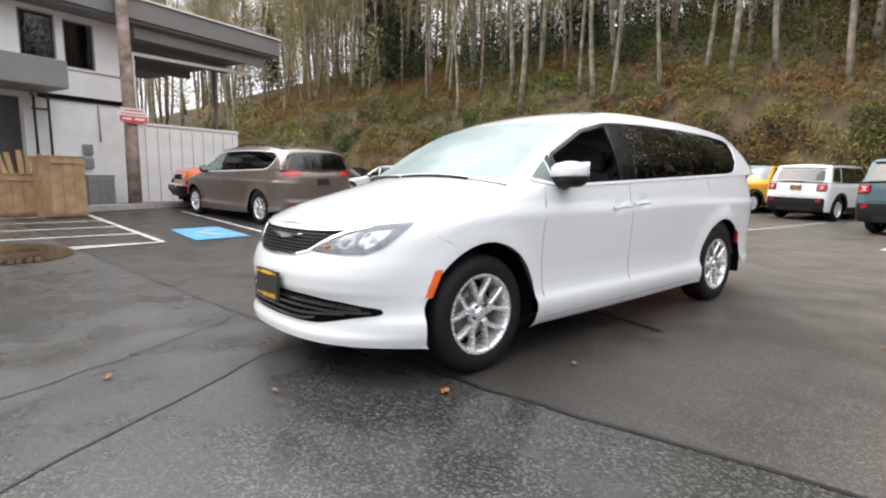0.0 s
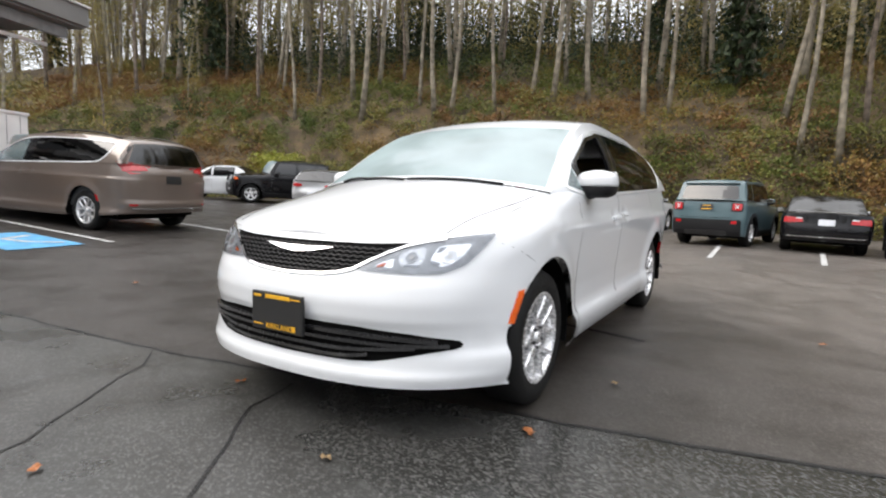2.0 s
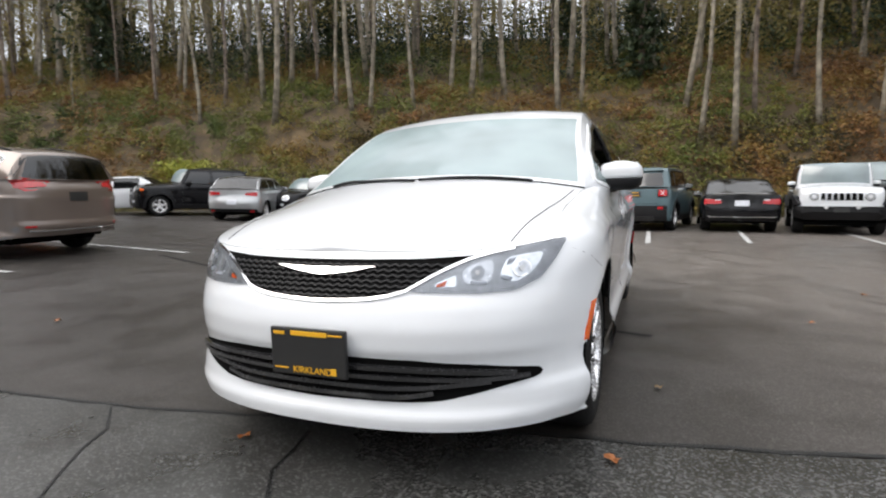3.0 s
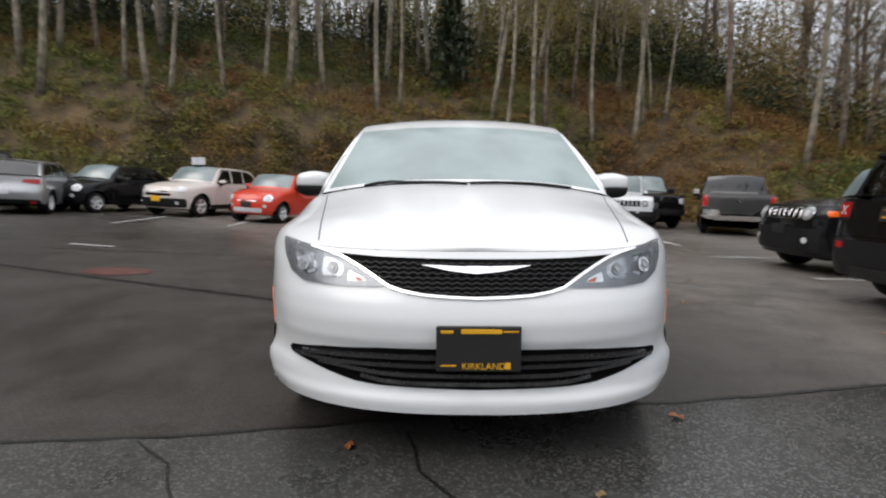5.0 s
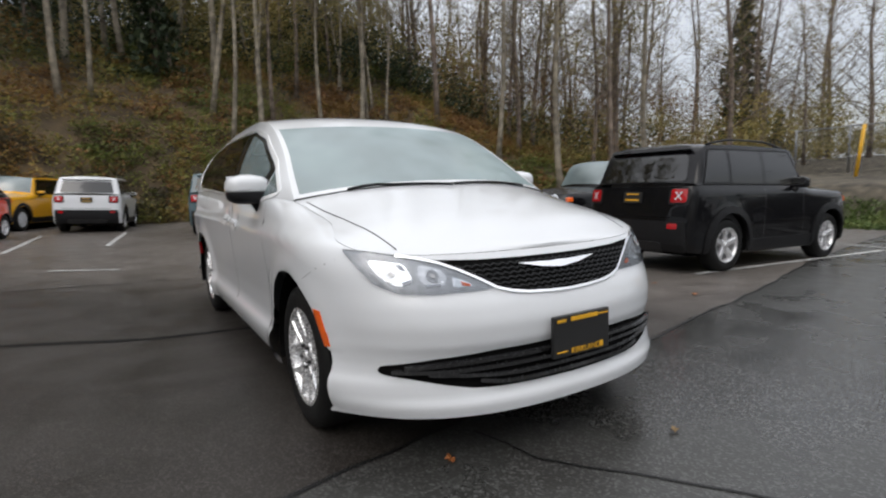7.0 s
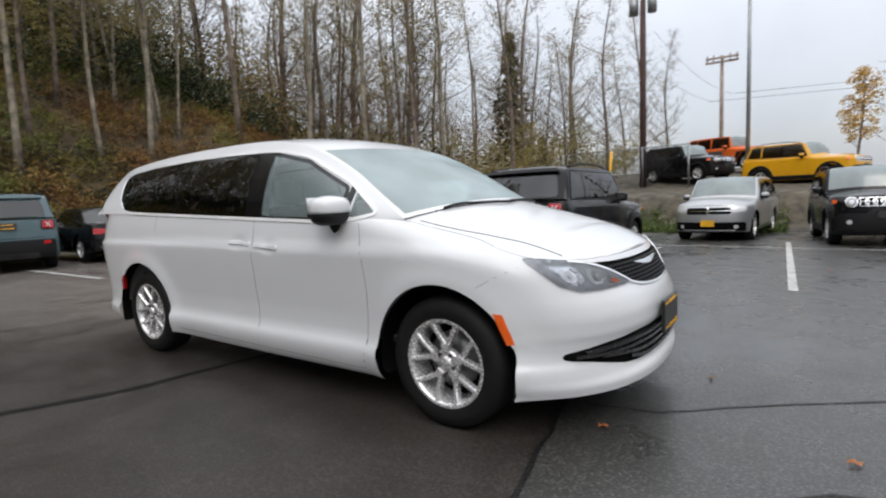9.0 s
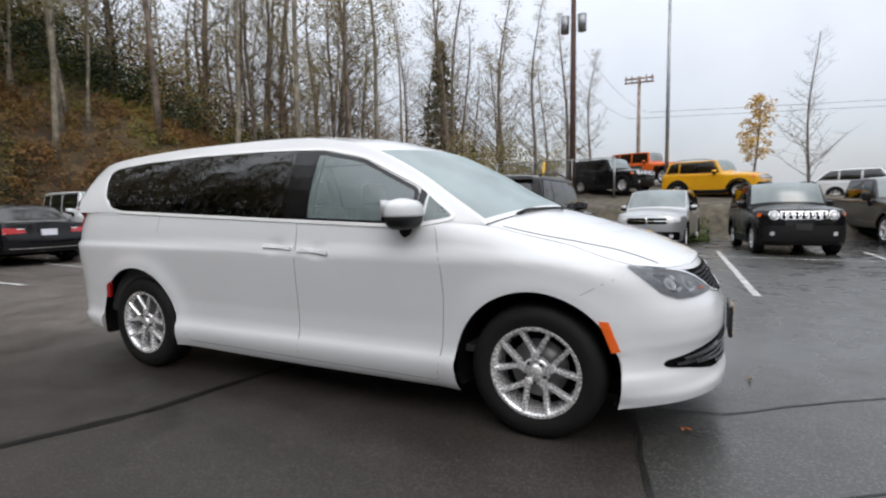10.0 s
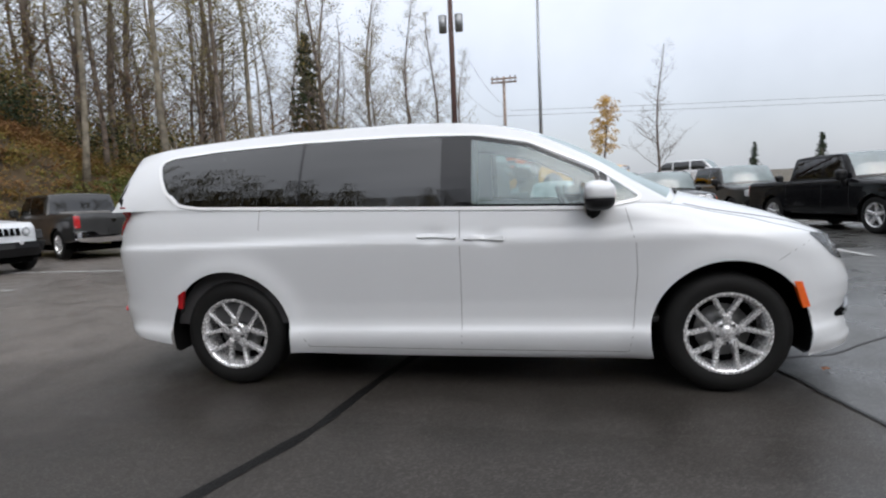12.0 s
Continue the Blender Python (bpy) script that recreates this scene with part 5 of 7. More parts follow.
def overlay(name, poly, dz, material, label, category, kind="structure", step=1.0):
    """A sheet of the outline poly that lies on the tarmac."""
    pts = [Vector(p) for p in poly]
    dense = []
    for k in range(len(pts)):
        a, b = pts[k], pts[(k + 1) % len(pts)]
        n = max(1, int((b - a).length / step))
        dense += [a.lerp(b, q / n) for q in range(n)]
    n0 = len(dense)
    inner = []
    x0, x1 = min(p.x for p in pts), max(p.x for p in pts)
    y0, y1 = min(p.y for p in pts), max(p.y for p in pts)
    for xi in (-1.5, 1.5, 14.0):
        for k in range(int((y1 - y0) / step) + 1):
            if x0 < xi < x1 and inside(poly, xi, y0 + (k + 0.5) * step):
                inner.append(Vector((xi, y0 + (k + 0.5) * step)))
    v2, _, f2, _, _, _ = delaunay_2d_cdt(dense + inner, [(k, (k + 1) % n0) for k in range(n0)], [tuple(range(n0))], 1, 1e-5)
    ob = mesh_ob(name, [(p.x, p.y, lot_z(p.x) + dz) for p in v2], [tuple(f) for f in f2], material, smooth=False)
    return tagged(ob, label, category, kind=kind)


def strip(name, pts, width, dz, material, label, category, wobble=0.0, group=""):
    """A painted line or a seam: a narrow sheet along points."""
    P = []
    for (xa, ya), (xb, yb) in zip(pts[:-1], pts[1:]):
        n = max(1, int(math.hypot(xb - xa, yb - ya) / 0.18))
        P += [(xa + (xb - xa) * q / n, ya + (yb - ya) * q / n) for q in range(n)]
    P.append(pts[-1])
    vs = []
    for k, (x, y) in enumerate(P):
        a, b = P[max(0, k - 1)], P[min(len(P) - 1, k + 1)]
        d = Vector((b[0] - a[0], b[1] - a[1])).normalized()
        s = Vector((-d.y, d.x)) * width / 2
        j = wobble * (noise.noise((x * 3.1, y * 3.1, 1.0)) * 1.6)
        g = 1 + (0.5 * noise.noise((x * 6, y * 6, 4.0)) if wobble else 0.12 * noise.noise((x * 9, y * 9, 2.0)))
        for q in (-1, 1):
            px, py = x + s.x * q * g + d.y * j, y + s.y * q * g - d.x * j
            vs.append((px, py, lot_z(px) + dz))
    ob = mesh_ob(name, vs, grid_faces(len(P), 2, flip=True), material, smooth=False)
    return tagged(ob, label, category, group, "structure")


EDGE = [(-16, -4.2), (-10, -3.5), (-5.4, -2.85), (-2.1, -2.3), (-1.38, -2.18), (-0.8, -2.05), (0.2, -1.9), (1.15, -1.74), (2.0, -1.57), (2.45, -1.42), (3.64, -1.2), (8, -0.1), (13, 0.8)]
wob = []
for (xa, ya), (xb, yb) in zip(EDGE[:-1], EDGE[1:]):
    n = max(2, int(math.hypot(xb - xa, yb - ya) / 0.25))
    for q in range(n):
        x, y = xa + (xb - xa) * q / n, ya + (yb - ya) * q / n
        wob.append((x, y + 0.035 * noise.noise((x * 2.3, y, 0)) + 0.02 * noise.noise((x * 9, y, 3))))
overlay("old_tarmac", [(-16, -30), (17, -30), (17, 1.2)] + [EDGE[-1]] + wob[::-1], 0.004, OLDTARMAC, "older grey tarmac with pale stone chips", "tarmac")
strip("tarmac_joint", wob[::2], 0.03, 0.0075, SEAM, "dark joint between the two tarmacs", "joint", 0.02)
for pts, w in (([(0.95, -4.15), (0.74, -3.79), (0.47, -3.41), (0.23, -3.1), (-0.2, -2.45), (-0.3, -2.1)], 0.026), ([(-0.25, -4.2), (-0.45, -3.77), (-0.83, -3.07), (-1.3, -2.43), (-1.5, -2.2)], 0.02), ([(0.95, -4.15), (2.3, -5.6), (4.5, -8.0)], 0.02)):
    strip("crack", pts, w * 0.65, 0.008, SEAM, "thin dark crack in the old tarmac", "crack", 0.05, "cracks in the tarmac")
strip("patched_seam", [(-6.5, 2.25), (-4.0, 1.45), (-2.2, 0.93), (-1.57, 0.73), (-0.85, 0.6), (1.2, 0.1)], 0.075, 0.004, TARSEAM, "tarred seam across the newer tarmac", "seam", 0.01)
strip("patched_seam", [(-9, 3.3), (-4.5, 3.75), (-1.2, 4.0)], 0.03, 0.004, SEAM, "tarred seam across the newer tarmac", "seam", 0.02)
for x0, y0, x1, y1 in ((-3.7, 8.9, -3.6, 13.8), (-2.01, 9.96, -1.61, 14.73), (1.08, 7.59, 1.04, 12.17), (-5.64, 8.97, -6.12, 13.76), (-8.07, 8.16, -8.45, 12.5), (3.01, 8.02, 3.3, 12.21), (5.37, 7.55, 5.54, 12.07), (4.65, -0.04, 9.6, -0.35), (5.2, 2.9, 10.6, 2.6), (4.1, -3.0, 11.4, -2.75), (10.4, 2.0, 9.5, -6.0), (12.1, -5.9, 4.9, -5.6), (-12.4, -0.14, -6.65, 0.11), (-12.29, 2.63, -6.35, 2.65), (-2.69, 5.71, -1.77, 5.44), (-6.29, 4.15, -5.52, 4.09), (4.96, 5.35, 9.1, 5.59)):
    strip("parking_line", [(x0, y0), (x1, y1)], 0.1, 0.011, LINE, "worn white parking line on the tarmac", "road marking", group="parking lines")
for k in range(5):
    x = -12.0 + 1.35 * k
    strip("hatching", [(x, -7.5), (x + 0.1, -2.25 + 0.12 * k)], 0.12, 0.012, LINE, "white hatched no-parking stripe", "road marking", group="hatched stripes")
strip("hatching", [(-12.2, -2.3), (-6.5, -1.8), (-6.3, -3.3)], 0.11, 0.013, LINE, "white outline of the hatched area", "road marking", group="hatched stripes")
overlay("blue_marking", [(-8.25, -1.32), (-6.45, -1.3), (-6.6, -0.3), (-8.35, -0.4)], 0.011, BLUE, "faded blue accessible-bay square", "road marking", step=0.4)
strip("bay_symbol", [(-7.9, -0.5), (-7.6, -0.95), (-7.15, -0.8), (-6.9, -0.45)], 0.1, 0.015, LINE, "worn white bay symbol on the blue square", "road marking")
overlay("puddle", rounded([(-7.8, -5.2), (-5.7, -5.0), (-5.2, -3.9), (-5.6, -3.05), (-6.7, -3.05), (-7.6, -3.8)], 0.8, 6), 0.014, WATER, "shallow puddle of rain on the hatching", "puddle", step=0.3)
overlay("drain_stain", rounded([(-4.6, 1.75), (-4.1, 1.6), (-3.75, 1.85), (-3.8, 2.2), (-4.4, 2.25)], 0.3, 5), 0.007, RUST, "rusty red stain round a drain", "stain", step=0.3)

foot = curve([(-130, -6), (-57, 2.3), (-38, 8.2), (-28, 12.0), (-20.4, 14.6), (-14.6, 15.9), (-7, 17.9), (-3.2, 19.3), (3.3, 19.6), (8.8, 19.9), (14.9, 16.4), (22.5, 12.8), (37.5, 9.8), (140, 5)])
rise = curve([(-1.4, -0.9), (0, -0.1), (0.93, 0.85), (2.8, 3.15), (4.6, 4.9), (8.4, 7.2), (14, 9.7), (28, 14), (65, 24)])
fall = curve([(-140, 1.1), (5, 1.03), (10, 1.1), (13, 1.04), (15, 0.88), (17, 0.7), (20, 0.5), (30, 0.3), (140, 0.2)])


def hill_z(x, d):
    b = 0.45 * noise.noise((x * 0.25, d * 0.25, 0)) + 0.2 * noise.noise((x * 0.8, d * 0.8, 5))
    return lot_z(x) + float(rise(d)) * float(fall(x)) + b * min(1, max(0, d) / 2)


hd = [-1.5, -0.5, 0, 0.5, 1, 1.5, 2, 3, 4, 5, 6, 7, 8, 10, 12, 14, 17, 20, 25, 30, 40, 55, 70]
hx = list(range(-140, -50, 6)) + [k * 0.8 for k in range(-62, 50)] + list(range(40, 141, 6))
hv = [(x, float(foot(x)) + d, hill_z(x, d)) for x in hx for d in hd]
tagged(mesh_ob("hillside", hv, grid_faces(len(hx), len(hd)), SOIL), "steep hillside of leaf litter under the trees", "hillside", kind="structure")

bank = curve([(15.6, -0.4), (16.4, -0.22), (16.9, 0.05), (17.6, 0.75), (18.2, 0.92), (21.5, 1.0), (25.5, 1.5), (70, 2.6)])


def bank_z(x, y):
    low = 0.6 * min(1.0, max(0.0, (-4.5 - y) / 3.0)) * min(1.0, max(0.0, (x - 17.0) / 1.5))
    return float(bank(x)) - low + 0.3 * min(1.0, max(0.0, (x - 25.5) / 1.5)) * min(1.0, max(0.0, (y + 3.0) / 2.0)) + 0.06 * noise.noise((x * 1.7, y * 1.7, 2))


bx_ = [15.6, 16.0, 16.4, 16.7, 17.0, 17.3, 17.6, 18.0, 18.6, 20, 23, 26, 32, 45, 70]
by_ = [-60, -40, -25] + [k * 0.5 for k in range(-36, 28)] + [16, 22, 30]
tagged(mesh_ob("upper_terrace", [(x + 0.25 * noise.noise((y * 0.7, 0, 9)), y, bank_z(x, y)) for x in bx_ for y in by_], grid_faces(len(bx_), len(by_)), DIRT), "raised gravel terrace behind a dirt bank", "terrace", kind="structure")

# ---- building ----
UPRIGHT = Matrix.Rotation(radians(1.2), 4, "Y")
BM = Matrix.Translation((-15.3, -0.85, 0.62)) @ UPRIGHT @ Matrix.Rotation(radians(110.0), 4, "Z") @ Matrix.Scale(0.945, 4)
bld = empty("building", BM, "white two-storey service building with a grey roof fascia", "building")


def wall_with_openings(x0, x1, z0, z1, holes, t=0.25):
    bm = bmesh.new()
    xs = sorted({x0, x1} | {h[0] for h in holes} | {h[1] for h in holes})
    for a, b in zip(xs[:-1], xs[1:]):
        cut = sorted([(h[2], h[3]) for h in holes if h[0] <= a and h[1] >= b])
        z = z0
        for c0, c1 in cut + [(z1, z1)]:
            if c0 > z:
                add_box(bm, (a + b) / 2, t / 2, (z + c0) / 2, b - a, t, c0 - z)
            z = c1
    bmesh.ops.remove_doubles(bm, verts=bm.verts, dist=0.0005)
    return bm


WIN = [(-2.7, -1.82, 4.12, 5.45), (-1.62, -0.8, 4.08, 5.4)]
part("wall", wall_with_openings(-9.0, 0.12, -0.2, 5.62, WIN + [(-3.6, -2.75, -0.2, 3.1)]), SIDING, bld)
part("wing_wall", wall_with_openings(0.12, 4.15, -0.2, 2.62, []), SIDING, bld)
box_part("coping", (2.14, 0.12, 2.66), (4.1, 0.32, 0.08), SIDING, bld, bevel=0.01)
for k in range(9):
    box_part("siding_joint", (0.55 + k * 0.42, -0.006, 1.2), (0.012, 0.012, 2.7), SOFFIT, bld, bevel=0.002)
box_part("ledge", (-1.0, -0.03, 4.05), (2.2, 0.06, 0.05), SIDING, bld, bevel=0.006)
box_part("dark_band", (-1.15, -0.03, 3.2), (2.5, 0.06, 0.14), GLOSSBLACK, bld, bevel=0.006)
for a, b, c, d in WIN:
    w = new("window")
    w.parent = bld
    w.location = ((a + b) / 2, 0.06, (c + d) / 2)
    box_part("pane", (0, 0.03, 0), (b - a, 0.012, d - c), DARKWIN, w, bevel=0)
    for z in (-1, 1):
        box_part("frame", (0, 0, z * ((d - c) / 2 - 0.02)), (b - a, 0.08, 0.04), SOFFIT, w, bevel=0.004)
        box_part("frame", (z * ((b - a) / 2 - 0.02), 0, 0), (0.04, 0.08, d - c - 0.08), SOFFIT, w, bevel=0.004)
box_part("dark_room", (-2.0, 2.2, 4.8), (6.0, 0.1, 1.9), CABIN, bld, bevel=0)
box_part("roof", (-1.6, 3.6, 5.96), (14.4, 9.0, 0.62), FASCIA, bld, bevel=0.03)
box_part("roof_edge", (-1.6, -0.93, 6.27), (14.44, 0.08, 0.05), SIDING, bld, bevel=0.01)
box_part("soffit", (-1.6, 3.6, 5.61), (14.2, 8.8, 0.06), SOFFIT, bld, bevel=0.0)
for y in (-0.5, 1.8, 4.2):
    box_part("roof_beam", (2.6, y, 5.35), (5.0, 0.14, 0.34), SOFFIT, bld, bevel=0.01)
box_part("white_beam", (2.4, -0.12, 4.85), (4.7, 0.1, 0.1), SIDING, bld, bevel=0.01, ry=-1.5)
box_part("post", (0.22, -0.12, 2.4), (0.11, 0.11, 4.9), SIDING, bld, bevel=0.01)
box_part("post", (5.0, 2.4, 2.5), (0.12, 0.12, 6.1), SOFFIT, bld, bevel=0.01)
box_part("canopy", (-5.75, -0.75, 3.6), (7.0, 1.5, 0.72), FASCIA, bld, bevel=0.03)
# added dark panel behind the door opening, its grey stands for the recess's shade
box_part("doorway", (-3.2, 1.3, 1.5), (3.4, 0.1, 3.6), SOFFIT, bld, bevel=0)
for x in (-2.55, -2.2):
    v, f = tube([(x, -0.14, -0.1), (x, -0.14, 3.15), (x, -0.02, 3.2)], 0.035, 8)
    mesh_ob("drain_pipe", v, f, DARKALLOY, bld)
for z in (1.2, 2.8):
    box_part("pipe_bracket", (-2.38, -0.1, z), (0.42, 0.06, 0.05), DARKALLOY, bld, bevel=0.004)
v, f = tube([(-0.85, -0.05, 3.1), (-0.85, -0.05, 2.0)], 0.022, 6)
mesh_ob("conduit", v, f, STEEL, bld)
for z in (1.75, 1.35):
    box_part("meter_box", (-1.25, -0.08, z), (0.24, 0.16, 0.3), STEEL, bld, bevel=0.02)


# ---- the white van in the middle ----
van, van_surf, van_top = build_van(WHITE, pose(0, 0, 0), "glossy white minivan with chrome window trim and open driver window", True)
plate = new("number_plate")
plate.parent = van
plate.location = (0.004, -2.487, 0.53)
box_part("plate_frame", (0, 0, 0), (0.335, 0.02, 0.182), PLATE, plate, bevel=0.006)
for n_, x_, z_, w_, h_ in (("lettering_bar", 0.01, 0.072, 0.16, 0.018), ("lettering_bar", -0.125, 0.07, 0.05, 0.012), ("lettering_bar", 0.125, 0.072, 0.06, 0.006), ("lettering_bar", -0.12, -0.066, 0.06, 0.005), ("shield", 0.115, -0.066, 0.022, 0.026)):
    box_part(n_, (x_, -0.012, z_), (w_, 0.004, h_), PLATEYEL, plate, bevel=0.001)
tx = bpy.data.curves.new("plate_text", "FONT")
tx.body, tx.size, tx.align_x, tx.extrude = "KIRKLAND", 0.036, "CENTER", 0.001
tx.materials.append(PLATEYEL)
txo = new("plate_text", tx)
txo.parent = plate
txo.matrix_basis = pose(0.02, -0.012, -0.08, 90, 0, 0)

# ---- the other vehicles ----

def park(name, P, paint_m, x, y, rz, label, category="car", group="", z=None):
    make_car(name, P, paint_m, stand(x, y, rz, z), label, category, group=group)


build_van(BROWN, stand(-10.1, 1.2, -80), "bronze-brown minivan with roof rails parked by the building", False)
park("small_suv", small_suv(), BLACKP, 6.5, 0.69, 87.8, "black boxy small SUV with roof rails and red tail lamps", group="boxy SUVs in the car park")
park("small_suv", small_suv(rim_m=DARKALLOY), BLACKP, 7.45, 3.95, -92, "black boxy small SUV with a seven-slot chrome grille", group="boxy SUVs in the car park")
park("small_suv", small_suv(), TEAL, 1.13, 13.0, 168, "grey-blue boxy small SUV parked nose to the hillside", group="boxy SUVs in the car park")
park("small_suv", small_suv(), WHITE, -2.3, 17.2, 172, "white boxy small SUV parked below the bank", group="boxy SUVs in the car park")
park("small_suv", small_suv(white_cover=True), YELLOW, -4.7, 18.1, -20, "yellow boxy small SUV with a pale bonnet sheet", group="boxy SUVs in the car park")
park("small_suv", small_suv(), BLACKP, -15.3, 11.1, -32, "black boxy small SUV among the back row", group="boxy SUVs in the car park")
park("off_roader", off_roader(roof_paint=WHITE), WHITE, 5.5, 12.7, -8, "white off-road jeep with black wing flares", group="off-roaders in the car park")
park("off_roader", off_roader(), LIME, 10.7, 7.1, -90, "lime-green off-road jeep behind the black SUVs", group="off-roaders in the car park")
park("off_roader", off_roader(), ORANGE, -13.6, 2.0, 0, "orange off-road jeep beside the white wall", group="off-roaders in the car park")
park("pickup_truck", pickup(bump=PLASTIC), BLACKP, 7.5, 16.5, 0, "black pickup truck with a dark grille", "truck", "pickups in the car park")
park("pickup_truck", pickup(), GREYP, 10.0, 13.9, 155, "dark grey pickup truck with a chrome rear bumper", "truck", "pickups in the car park")
park("pickup_truck", pickup(bump=PLASTIC), BLACKP, 10.8, -8.5, -80, "black crew-cab pickup truck with polished wheels", "truck", "pickups in the car park")
park("pickup_truck", pickup(), GREYP, 16.6, -7.6, -82, "dark pickup truck facing the car park", "truck", "pickups in the car park")
park("saloon", saloon(), BLACKP, 3.3, 13.3, 178, "black saloon with wide red tail lamps", group="")
park("saloon", saloon(), WHITE, -17.8, 10.0, -60, "white saloon in the back row")
park("saloon", saloon(), GREYP, -20.3, 8.9, -60, "dark grey saloon in the back row")
park("hatchback", hatchback(), SILVER, -12.1, 10.9, 200, "silver hatchback seen from behind in the back row")
park("city_car", city_car(plate=PLATEWHITE), BLACKP, -10.9, 12.6, -16, "small black city car with round lamps", group="city cars in the back row")
park("city_car", city_car(lower=PLATEWHITE), RED, -5.3, 12.3, -14, "small red city car with a white lower bumper", group="city cars in the back row")
park("crossover", crossover(), CREAM, -8.1, 13.2, -14, "pearl-white crossover with a yellow dealer plate")
park("crossover", three_row(), SILVER, 13.8, -1.25, -95, "silver crossover with a crosshair grille and yellow plate")
park("small_suv", small_suv(), BLACKP, 12.5, -4.2, -84, "black boxy SUV with a chrome seven-slot grille beside the grass", group="boxy SUVs in the car park")
park("small_suv", small_suv(), YELLOW, 22.9, -2.95, -24, "yellow boxy SUV on the upper terrace", group="boxy SUVs in the car park", z=1.02)
park("small_suv", small_suv(), BLACKP, 24.6, 1.75, -30, "black boxy SUV on the upper terrace by the fence", group="boxy SUVs in the car park", z=1.4)
park("off_roader", off_roader(), ORANGE, 28.4, 0.3, -24, "orange off-road jeep on the upper terrace", group="off-roaders in the car park", z=1.88)
park("crossover", three_row(), WHITE, 29.5, -10.2, -25, "white large SUV on the upper terrace", z=0.72)

roof_sign = empty("roof_sign", Matrix.Translation((-8.1, 12.9, lot_z(-8.1) + 1.56)), "small white card sign standing on a car roof", "sign")
box_part("card", (0, 0, 0.19), (0.44, 0.03, 0.24), PLATEWHITE, roof_sign, bevel=0.008)
box_part("foot", (0, 0, 0.035), (0.2, 0.16, 0.07), PLASTIC, roof_sign, bevel=0.01)

# ---- things by the building ----
pole = empty("utility_pole", BM @ pose(-0.55, -1.16, 0), "weathered wooden utility pole with a rusty foot", "pole")
v, f = tube([(0, 0, -0.2), (0.02, 0, 2.5), (0.0, 0.02, 6.0), (0.03, 0, 11.0)], [0.19, 0.18, 0.165, 0.14], 14)
mesh_ob("shaft", v, f, WOODPOLE, pole)
sgn = empty("warning_sign", BM @ pose(-0.55, -1.37, 2.68), "red and white warning sign on the pole", "sign")
box_part("panel", (0, 0, 0), (0.86, 0.02, 0.34), SIGNWHITE, sgn, bevel=0.02)
box_part("panel", (0, 0, 0.22), (0.74, 0.02, 0.1), SIGNWHITE, sgn, bevel=0.02)
box_part("red_field", (0, -0.014, -0.04), (0.8, 0.008, 0.16), SIGNRED, sgn, bevel=0.01)
for x_, z_, w_ in ((-0.2, -0.04, 0.26), (0.17, -0.04, 0.3)):
    box_part("lettering_bar", (x_, -0.02, z_), (w_, 0.004, 0.06), SIGNWHITE, sgn, bevel=0)
for z_, w_ in ((0.1, 0.7), (0.2, 0.5), (-0.145, 0.6)):
    box_part("lettering_bar", (0, -0.014, z_), (w_, 0.006, 0.03), SIGNRED, sgn, bevel=0)
ac = empty("air_conditioner", BM @ pose(-1.3, -0.55, 0.05), "grey outdoor air-conditioning unit by the wall", "air conditioner")
box_part("case", (0, 0, 0.45), (0.72, 0.6, 0.9), STEEL, ac, bevel=0.03)
for k in range(9):
    box_part("louvre", (-0.28 + k * 0.07, -0.306, 0.47), (0.03, 0.012, 0.74), SOFFIT, ac, bevel=0.003)
box_part("lid", (0, 0, 0.92), (0.76, 0.64, 0.05), SOFFIT, ac, bevel=0.015)
bed = empty("planting_bed", BM @ pose(1.2, -0.9, 0.0), "strip of red bark mulch behind a concrete kerb", "kerb")
tagged(bed, kind="structure")
for k in range(6):
    box_part("kerb_stone", (-3.2 + k * 1.2, -0.62, 0.06), (1.19, 0.16, 0.2), CONCRETE, bed, bevel=0.02)
box_part("mulch", (-0.2, 0.0, 0.08), (7.2, 1.06, 0.12), RUST, bed, bevel=0.02)


def crate(x, y, rz, w, d, h, label):
    c = empty("wooden_crate", pose(x, y, lot_z(x) + 0.005, 0, 0, rz), label, "crate", "crates by the building")
    n = max(3, int(w / 0.2))
    for s in (-1, 1):
        for k in range(n):
            box_part("board", (-w / 2 + (k + 0.5) * w / n, s * d / 2, h / 2), (w / n - 0.006, 0.025, h), CRATEWOOD, c, bevel=0.003)
    m_ = max(3, int(d / 0.2))
    for s in (-1, 1):
        for k in range(m_):
            box_part("board", (s * (w / 2 - 0.013), -d / 2 + (k + 0.5) * d / m_, h / 2), (0.025, d / m_ - 0.006, h), CRATEWOOD, c, bevel=0.003)
    box_part("top", (0, 0, h + 0.014), (w + 0.04, d + 0.06, 0.028), CRATEWOOD, c, bevel=0.004)
    for z in (0.1, h - 0.1):
        box_part("batten", (0, -d / 2 - 0.025, z), (w, 0.025, 0.09), CRATEWOOD, c, bevel=0.003)


crate(-12.68, -3.85, 111, 1.75, 0.9, 0.95, "low wooden packing crate with a paper label")
crate(-12.15, -2.8, 111, 0.72, 0.85, 1.36, "tall wooden packing crate with stained boards")
ply = empty("stacked_timber", BM @ pose(-3.3, -1.0, 0.0), "offcuts of yellow timber leaning by the door", "timber")
for k in range(5):
    box_part("plank", (-0.3 + 0.15 * k, 0.1 * (k % 2), 0.75), (0.12, 0.06, 1.5 + 0.12 * (k % 3)), CRATEWOOD, ply, bevel=0.006, rx=-8, ry=6 * (k - 2))

# ---- poles, lamps, wires, fence on the terrace ----
RUSTPOLE = mat("tarred_pole", (0.07, 0.035, 0.028), 0.75, var=0.3, scale=3, bump=0.2, bscale=30)


